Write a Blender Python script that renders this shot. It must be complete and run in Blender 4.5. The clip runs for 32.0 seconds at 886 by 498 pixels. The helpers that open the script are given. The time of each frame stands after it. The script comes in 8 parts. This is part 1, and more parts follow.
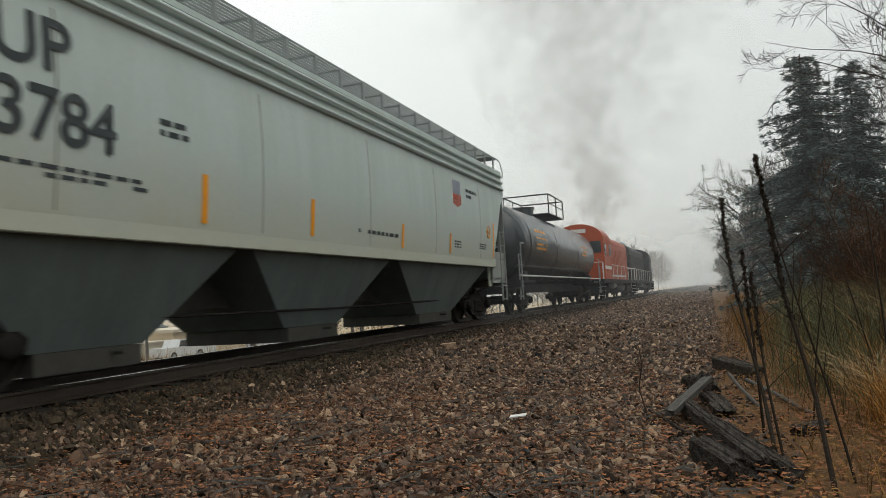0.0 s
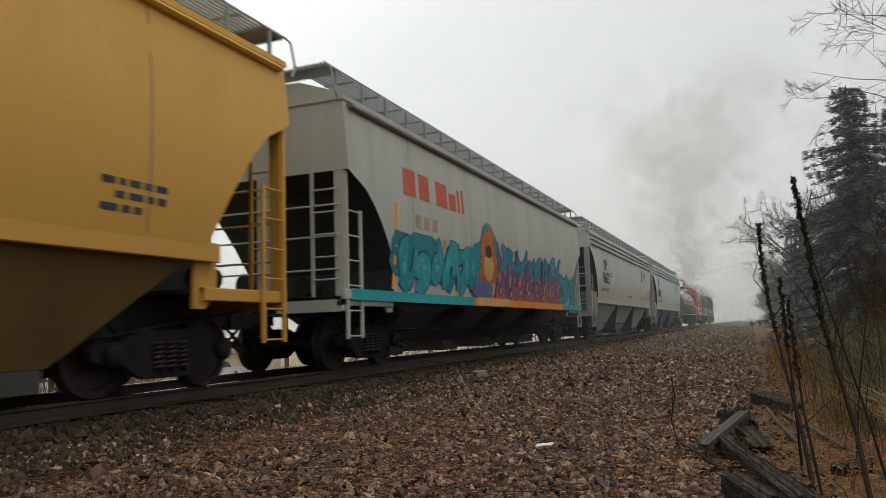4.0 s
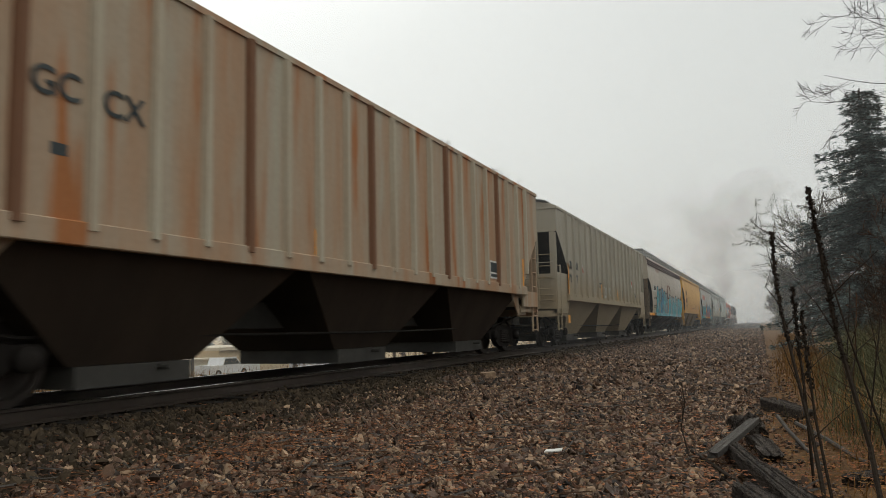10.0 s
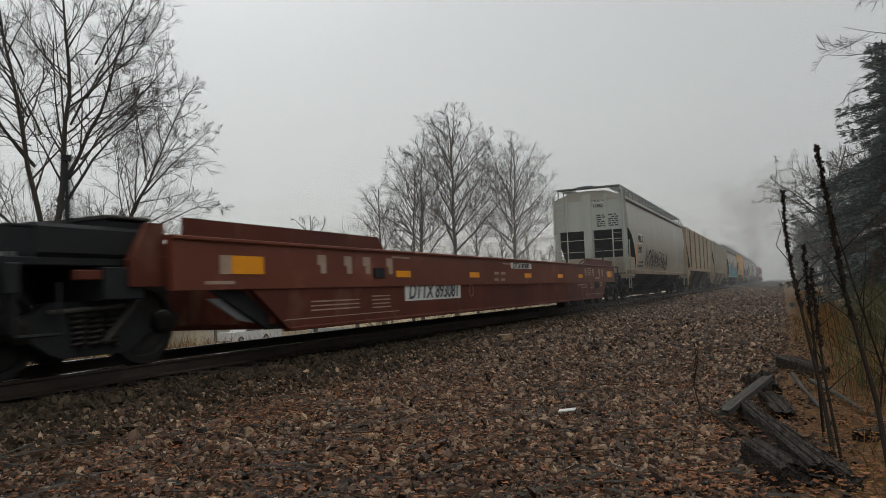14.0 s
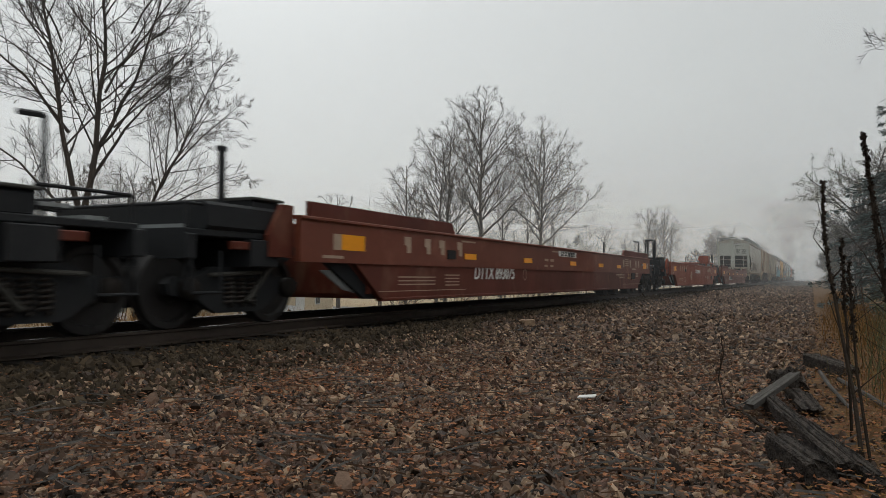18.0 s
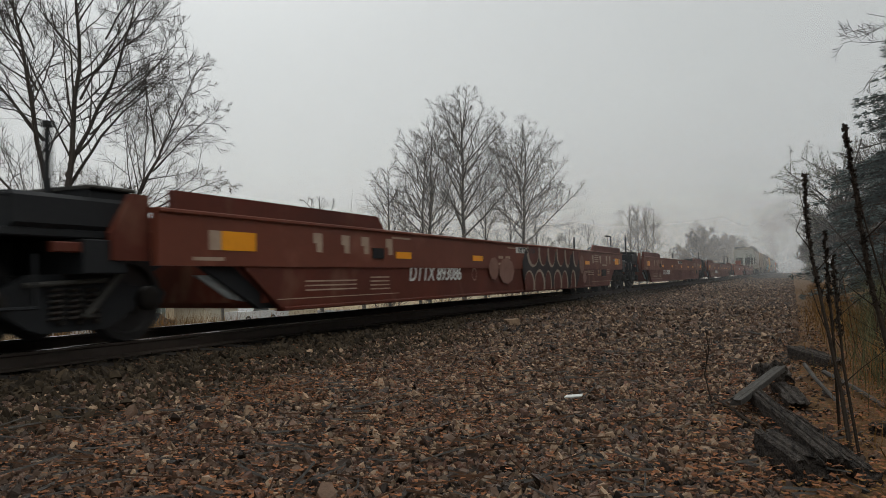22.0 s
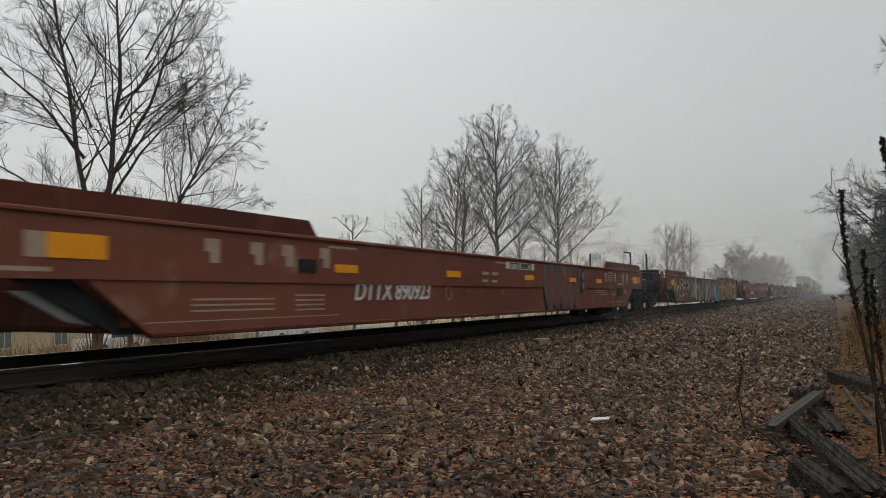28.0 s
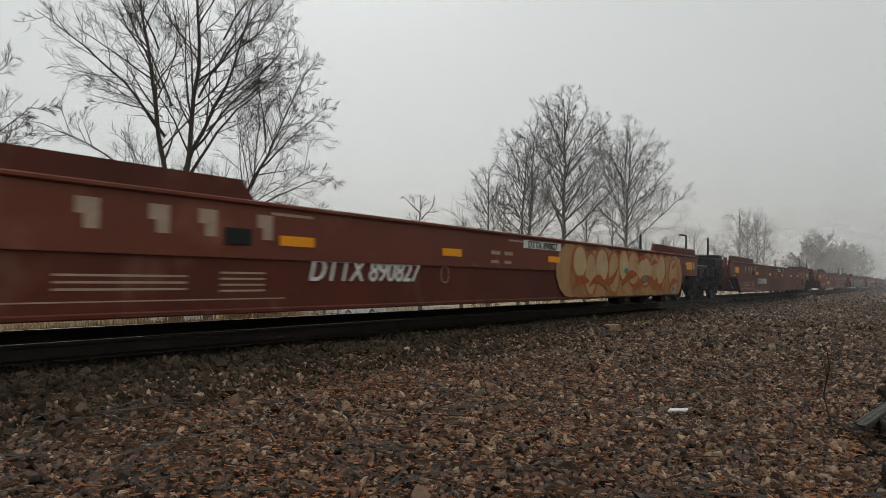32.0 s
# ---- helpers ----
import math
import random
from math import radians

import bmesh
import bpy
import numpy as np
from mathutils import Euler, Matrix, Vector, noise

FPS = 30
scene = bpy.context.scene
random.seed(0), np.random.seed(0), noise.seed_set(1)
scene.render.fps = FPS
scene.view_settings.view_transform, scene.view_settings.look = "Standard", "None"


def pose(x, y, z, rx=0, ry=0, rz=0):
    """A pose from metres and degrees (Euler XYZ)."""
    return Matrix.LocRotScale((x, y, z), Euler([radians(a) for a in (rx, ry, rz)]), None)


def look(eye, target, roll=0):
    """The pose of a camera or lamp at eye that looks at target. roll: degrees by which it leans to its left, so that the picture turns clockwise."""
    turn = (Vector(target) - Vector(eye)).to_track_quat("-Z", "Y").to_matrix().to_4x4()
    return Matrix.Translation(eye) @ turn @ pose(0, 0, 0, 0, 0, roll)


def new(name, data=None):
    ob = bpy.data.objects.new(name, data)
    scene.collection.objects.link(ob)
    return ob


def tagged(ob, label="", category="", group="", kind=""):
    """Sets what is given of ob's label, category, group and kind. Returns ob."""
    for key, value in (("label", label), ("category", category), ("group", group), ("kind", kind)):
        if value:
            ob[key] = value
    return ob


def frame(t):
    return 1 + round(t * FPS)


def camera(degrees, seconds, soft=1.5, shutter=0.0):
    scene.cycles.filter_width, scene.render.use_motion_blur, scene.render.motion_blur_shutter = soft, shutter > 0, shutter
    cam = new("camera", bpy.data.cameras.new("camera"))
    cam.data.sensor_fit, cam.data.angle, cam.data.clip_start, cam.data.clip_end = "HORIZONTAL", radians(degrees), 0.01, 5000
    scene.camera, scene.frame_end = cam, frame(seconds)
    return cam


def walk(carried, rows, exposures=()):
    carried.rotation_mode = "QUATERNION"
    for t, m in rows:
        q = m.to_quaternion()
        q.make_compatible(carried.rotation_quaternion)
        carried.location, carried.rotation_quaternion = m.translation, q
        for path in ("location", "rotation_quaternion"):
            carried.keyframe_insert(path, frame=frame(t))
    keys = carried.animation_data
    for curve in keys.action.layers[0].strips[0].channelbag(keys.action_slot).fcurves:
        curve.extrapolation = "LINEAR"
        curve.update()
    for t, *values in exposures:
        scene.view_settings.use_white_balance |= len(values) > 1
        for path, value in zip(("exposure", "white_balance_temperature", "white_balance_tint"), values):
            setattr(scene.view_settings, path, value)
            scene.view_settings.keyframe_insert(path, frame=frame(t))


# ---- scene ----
cam = camera(61.1, 32.0, soft=0.65, shutter=0.2)
PATH = [
    (0, (7.329, 1.752, 0.666), (6.667, 3.635, 0.799), -3.4),
    (0.5, (7.366, 1.813, 0.647), (6.671, 3.682, 0.802), -2.7),
    (1, (7.365, 1.876, 0.635), (6.633, 3.725, 0.842), -1.2),
    (1.5, (7.361, 1.866, 0.633), (6.632, 3.718, 0.833), -1.6),
    (2, (7.353, 1.827, 0.63), (6.628, 3.684, 0.796), -1.3),
    (2.5, (7.348, 1.816, 0.613), (6.572, 3.645, 0.842), -1.5),
    (3, (7.363, 1.838, 0.582), (6.584, 3.665, 0.817), -2.3),
    (3.5, (7.367, 1.853, 0.593), (6.614, 3.692, 0.821), -2.1),
    (5.5, (7.359, 1.902, 0.67), (6.603, 3.745, 0.841), -1.7),
    (6, (7.359, 1.896, 0.67), (6.603, 3.739, 0.849), -1.8),
    (6.5, (7.344, 1.846, 0.676), (6.602, 3.694, 0.864), -2.7),
    (7, (7.338, 1.844, 0.68), (6.606, 3.696, 0.866), -3.0),
    (7.5, (7.367, 1.937, 0.665), (6.641, 3.79, 0.863), -2.1),
    (8, (7.395, 2.001, 0.654), (6.58, 3.82, 0.82), -1.6),
    (8.5, (7.386, 1.993, 0.663), (6.632, 3.832, 0.886), -1.2),
    (9, (7.357, 1.919, 0.664), (6.616, 3.766, 0.865), -1.5),
    (9.5, (7.356, 1.876, 0.661), (6.604, 3.717, 0.87), -1.1),
    (10, (7.351, 1.861, 0.662), (6.581, 3.695, 0.872), -1.3),
    (10.5, (7.347, 1.878, 0.667), (6.551, 3.703, 0.864), -1.2),
    (11, (7.349, 1.882, 0.675), (6.504, 3.688, 0.838), -1.4),
    (11.5, (7.329, 1.841, 0.683), (6.405, 3.6, 0.916), -1.3),
    (12, (7.331, 1.857, 0.663), (6.455, 3.643, 0.872), -0.7),
    (12.5, (7.316, 1.855, 0.656), (6.472, 3.656, 0.864), 1.2),
    (13, (7.339, 1.883, 0.682), (6.548, 3.718, 0.777), -0.6),
    (13.5, (7.391, 1.905, 0.664), (6.525, 3.706, 0.744), -1.4),
    (14, (7.417, 1.837, 0.666), (6.597, 3.658, 0.781), -2.3),
    (14.5, (7.454, 1.817, 0.656), (6.672, 3.655, 0.742), -1.1),
    (16.5, (7.347, 1.845, 0.622), (6.592, 3.696, 0.701), 0.1),
    (17, (7.364, 1.865, 0.616), (6.577, 3.702, 0.685), -0.6),
    (17.5, (7.384, 1.891, 0.621), (6.574, 3.719, 0.668), -0.2),
    (18, (7.381, 1.912, 0.618), (6.499, 3.706, 0.692), 0.4),
    (18.5, (7.348, 1.904, 0.619), (6.473, 3.701, 0.687), -0.3),
    (19, (7.361, 1.893, 0.612), (6.479, 3.687, 0.655), -0.8),
    (19.5, (7.377, 1.955, 0.618), (6.473, 3.738, 0.69), -0.2),
    (20, (7.388, 1.971, 0.611), (6.446, 3.733, 0.69), -0.2),
    (20.5, (7.373, 1.981, 0.619), (6.393, 3.724, 0.588), -1.8),
    (21, (7.376, 1.979, 0.625), (6.424, 3.737, 0.654), -1.4),
    (21.5, (7.371, 1.993, 0.627), (6.467, 3.777, 0.659), -1.2),
    (22, (7.36, 1.986, 0.631), (6.518, 3.798, 0.706), -1.0),
    (22.5, (7.353, 1.962, 0.622), (6.509, 3.775, 0.637), -1.7),
    (23, (7.383, 2.002, 0.623), (6.534, 3.813, 0.643), -1.8),
    (23.5, (7.411, 2.08, 0.627), (6.54, 3.88, 0.682), 0.4),
    (24, (7.38, 2.043, 0.61), (6.515, 3.845, 0.667), -0.4),
    (24.5, (7.356, 2.04, 0.609), (6.497, 3.846, 0.658), -0.6),
    (26.5, (7.335, 2.025, 0.617), (6.429, 3.806, 0.708), 0.1),
    (27, (7.32, 2.042, 0.617), (6.347, 3.787, 0.711), -0.9),
    (27.5, (7.355, 2.072, 0.622), (6.409, 3.83, 0.738), -1.5),
    (28, (7.393, 2.117, 0.624), (6.471, 3.887, 0.749), -0.5),
    (28.5, (7.403, 2.112, 0.625), (6.494, 3.889, 0.749), -0.8),
    (29, (7.359, 2.087, 0.627), (6.463, 3.871, 0.749), -1.0),
    (29.5, (7.325, 2.063, 0.623), (6.422, 3.844, 0.739), -1.3),
    (30, (7.325, 2.08, 0.627), (6.397, 3.849, 0.728), -1.8),
    (30.5, (7.356, 2.11, 0.627), (6.371, 3.846, 0.756), 0.0),
    (31, (7.322, 2.082, 0.632), (6.243, 3.762, 0.749), 0.7),
    (31.5, (7.311, 2.054, 0.634), (6.185, 3.705, 0.691), -0.9),
    (32, (7.304, 2.054, 0.65), (6.232, 3.741, 0.723), 1.0),
]
walk(cam, [(t, look(eye, target, roll)) for t, eye, target, roll in PATH], exposures=[(0, 0.35, 6450, 5), (3, 0.3, 6500, 6), (6, 0.17, 6550, 6), (8, 0.14, 6550, 7), (9, 0.0, 6550, 7), (10, 0.22, 6550, 7), (11, 0.2, 6550, 5), (12.2, 0.28, 6550, 5), (13.3, -0.12, 6350, 8), (14.2, -0.18, 6350, 8), (17, 0.02, 6350, 8), (18, -0.05, 6350, 8), (19, -0.1, 6350, 9), (20, -0.04, 6350, 8), (21, 0.2, 6350, 9), (22, -0.15, 6350, 8), (23, 0.0, 6350, 8), (24, 0, 6350, 8), (26.5, -0.12, 6350, 8), (28, -0.13, 6350, 8), (29, -0.22, 6350, 8), (30, -0.18, 6350, 8), (31, -0.1, 6350, 8), (32, -0.1, 6400, 8)])

# ---- daylight: overcast, thin fog ----
world = bpy.data.worlds.new("overcast")
scene.world = world
world.use_nodes = True
wn, wl = world.node_tree.nodes, world.node_tree.links
wn.clear()
sky = wn.new("ShaderNodeTexSky")
sky.sky_type, sky.sun_disc = "NISHITA", False
sky.sun_elevation, sky.sun_rotation = radians(47), radians(317)
sky.air_density, sky.dust_density = 1.0, 4.0
grey_sky = wn.new("ShaderNodeHueSaturation")
grey_sky.inputs["Saturation"].default_value = 0.06
grey_sky.inputs["Value"].default_value = 0.035
wl.new(sky.outputs[0], grey_sky.inputs["Color"])
cloud = wn.new("ShaderNodeMixRGB")
cloud.blend_type, cloud.inputs[0].default_value = "ADD", 1.0
cloud.inputs[2].default_value = (0.43, 0.443, 0.438, 1)
wl.new(grey_sky.outputs[0], cloud.inputs[1])
back = wn.new("ShaderNodeBackground")
wl.new(cloud.outputs[0], back.inputs[0])
wl.new(back.outputs[0], wn.new("ShaderNodeOutputWorld").inputs[0])
sun = new("sun", bpy.data.lights.new("sun", "SUN"))
sun.data.energy, sun.data.angle, sun.data.color = 0.95, radians(70), (1.0, 0.94, 0.85)
sun.matrix_world = look((14, 4, 50), (0, 10, 0))
scene.cycles.transparent_max_bounces = 64


# ---- materials ----
def mat(name, c1, c2=None, rough=0.7, metal=0.0, scale=1.2, amount=0.5, stretch=(1, 1, 1), fine=14.0, grain=0.25, bump=0.15, bsize=0.02,
        island=0.0, alpha=1.0, thin=0.0, rnd=0.0, rust=None, spec=0.22, dust=None):
    """Paint, metal, stone or wood: two colours in large patches, fine grain over them, relief; island and rnd vary piece by piece."""
    m = bpy.data.materials.new(name)
    m.use_nodes = True
    n, l = m.node_tree.nodes, m.node_tree.links
    b = n["Principled BSDF"]
    tc = n.new("ShaderNodeTexCoord")
    mp = n.new("ShaderNodeMapping")
    mp.inputs["Scale"].default_value = stretch
    l.new(tc.outputs["Object"], mp.inputs[0])
    big = n.new("ShaderNodeTexNoise")
    big.inputs["Scale"].default_value, big.inputs["Detail"].default_value, big.inputs["Roughness"].default_value = scale, 6, 0.65
    l.new(mp.outputs[0], big.inputs["Vector"])
    ramp = n.new("ShaderNodeMapRange")
    ramp.inputs[1].default_value, ramp.inputs[2].default_value = 0.38, 0.68
    ramp.inputs[4].default_value = amount
    l.new(big.outputs[0], ramp.inputs[0])
    mix = n.new("ShaderNodeMixRGB")
    mix.inputs[1].default_value = (*c1, 1)
    mix.inputs[2].default_value = (*(c2 or [v * 0.6 for v in c1]), 1)
    l.new(ramp.outputs[0], mix.inputs[0])
    col = mix.outputs[0]
    if rust:
        spots = n.new("ShaderNodeTexNoise")
        spots.inputs["Scale"].default_value, spots.inputs["Detail"].default_value = 2.6, 9
        l.new(mp.outputs[0], spots.inputs["Vector"])
        rr = n.new("ShaderNodeMapRange")
        rr.inputs[1].default_value, rr.inputs[2].default_value = rust[3], rust[3] + 0.12
        l.new(spots.outputs[0], rr.inputs[0])
        rm = n.new("ShaderNodeMixRGB")
        rm.inputs[2].default_value = (*rust[:3], 1)
        l.new(rr.outputs[0], rm.inputs[0])
        l.new(col, rm.inputs[1])
        col = rm.outputs[0]
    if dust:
        # low ragged drifts, such as tan road dust: colour, lowest and highest reach
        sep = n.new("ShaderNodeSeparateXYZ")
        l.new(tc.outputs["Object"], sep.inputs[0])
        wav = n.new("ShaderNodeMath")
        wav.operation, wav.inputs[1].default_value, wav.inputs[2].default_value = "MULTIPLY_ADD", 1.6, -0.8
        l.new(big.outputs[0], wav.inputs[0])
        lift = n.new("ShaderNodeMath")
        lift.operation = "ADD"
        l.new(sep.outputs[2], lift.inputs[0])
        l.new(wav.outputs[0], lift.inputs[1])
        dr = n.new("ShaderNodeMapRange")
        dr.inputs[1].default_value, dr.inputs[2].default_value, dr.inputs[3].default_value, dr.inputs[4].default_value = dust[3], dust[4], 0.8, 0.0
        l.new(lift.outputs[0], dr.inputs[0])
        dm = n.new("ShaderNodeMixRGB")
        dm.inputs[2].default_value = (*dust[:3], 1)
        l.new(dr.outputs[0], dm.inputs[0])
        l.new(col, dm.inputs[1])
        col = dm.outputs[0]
    small = n.new("ShaderNodeTexNoise")
    small.inputs["Scale"].default_value, small.inputs["Detail"].default_value = fine, 5
    l.new(tc.outputs["Object"], small.inputs["Vector"])
    val = n.new("ShaderNodeMapRange")
    val.inputs[3].default_value, val.inputs[4].default_value = 1 - grain, 1 + grain
    l.new(small.outputs[0], val.inputs[0])
    out = val.outputs[0]
    for use, amt, node, sock in ((island, island, "ShaderNodeNewGeometry", "Random Per Island"), (rnd, rnd, "ShaderNodeObjectInfo", "Random")):
        if use:
            g = n.new(node)
            r = n.new("ShaderNodeMapRange")
            r.inputs[3].default_value, r.inputs[4].default_value = 1 - amt, 1 + amt
            l.new(g.outputs[sock], r.inputs[0])
            mu = n.new("ShaderNodeMath")
            mu.operation = "MULTIPLY"
            l.new(out, mu.inputs[0])
            l.new(r.outputs[0], mu.inputs[1])
            out = mu.outputs[0]
    hs = n.new("ShaderNodeHueSaturation")
    l.new(col, hs.inputs["Color"])
    l.new(out, hs.inputs["Value"])
    l.new(hs.outputs[0], b.inputs["Base Color"])
    b.inputs["Roughness"].default_value, b.inputs["Metallic"].default_value = rough, metal
    b.inputs["Specular IOR Level"].default_value = spec if metal < 0.2 and rough > 0.3 else 0.5
    rv = n.new("ShaderNodeMapRange")
    rv.inputs[3].default_value, rv.inputs[4].default_value = max(0.05, rough - 0.12), min(1, rough + 0.15)
    l.new(big.outputs[0], rv.inputs[0])
    l.new(rv.outputs[0], b.inputs["Roughness"])
    if bump:
        bp = n.new("ShaderNodeBump")
        bp.inputs["Strength"].default_value, bp.inputs["Distance"].default_value = bump, bsize
        l.new(small.outputs[0], bp.inputs["Height"])
        l.new(bp.outputs[0], b.inputs["Normal"])
    if alpha < 1:
        b.inputs["Alpha"].default_value = alpha
    return m


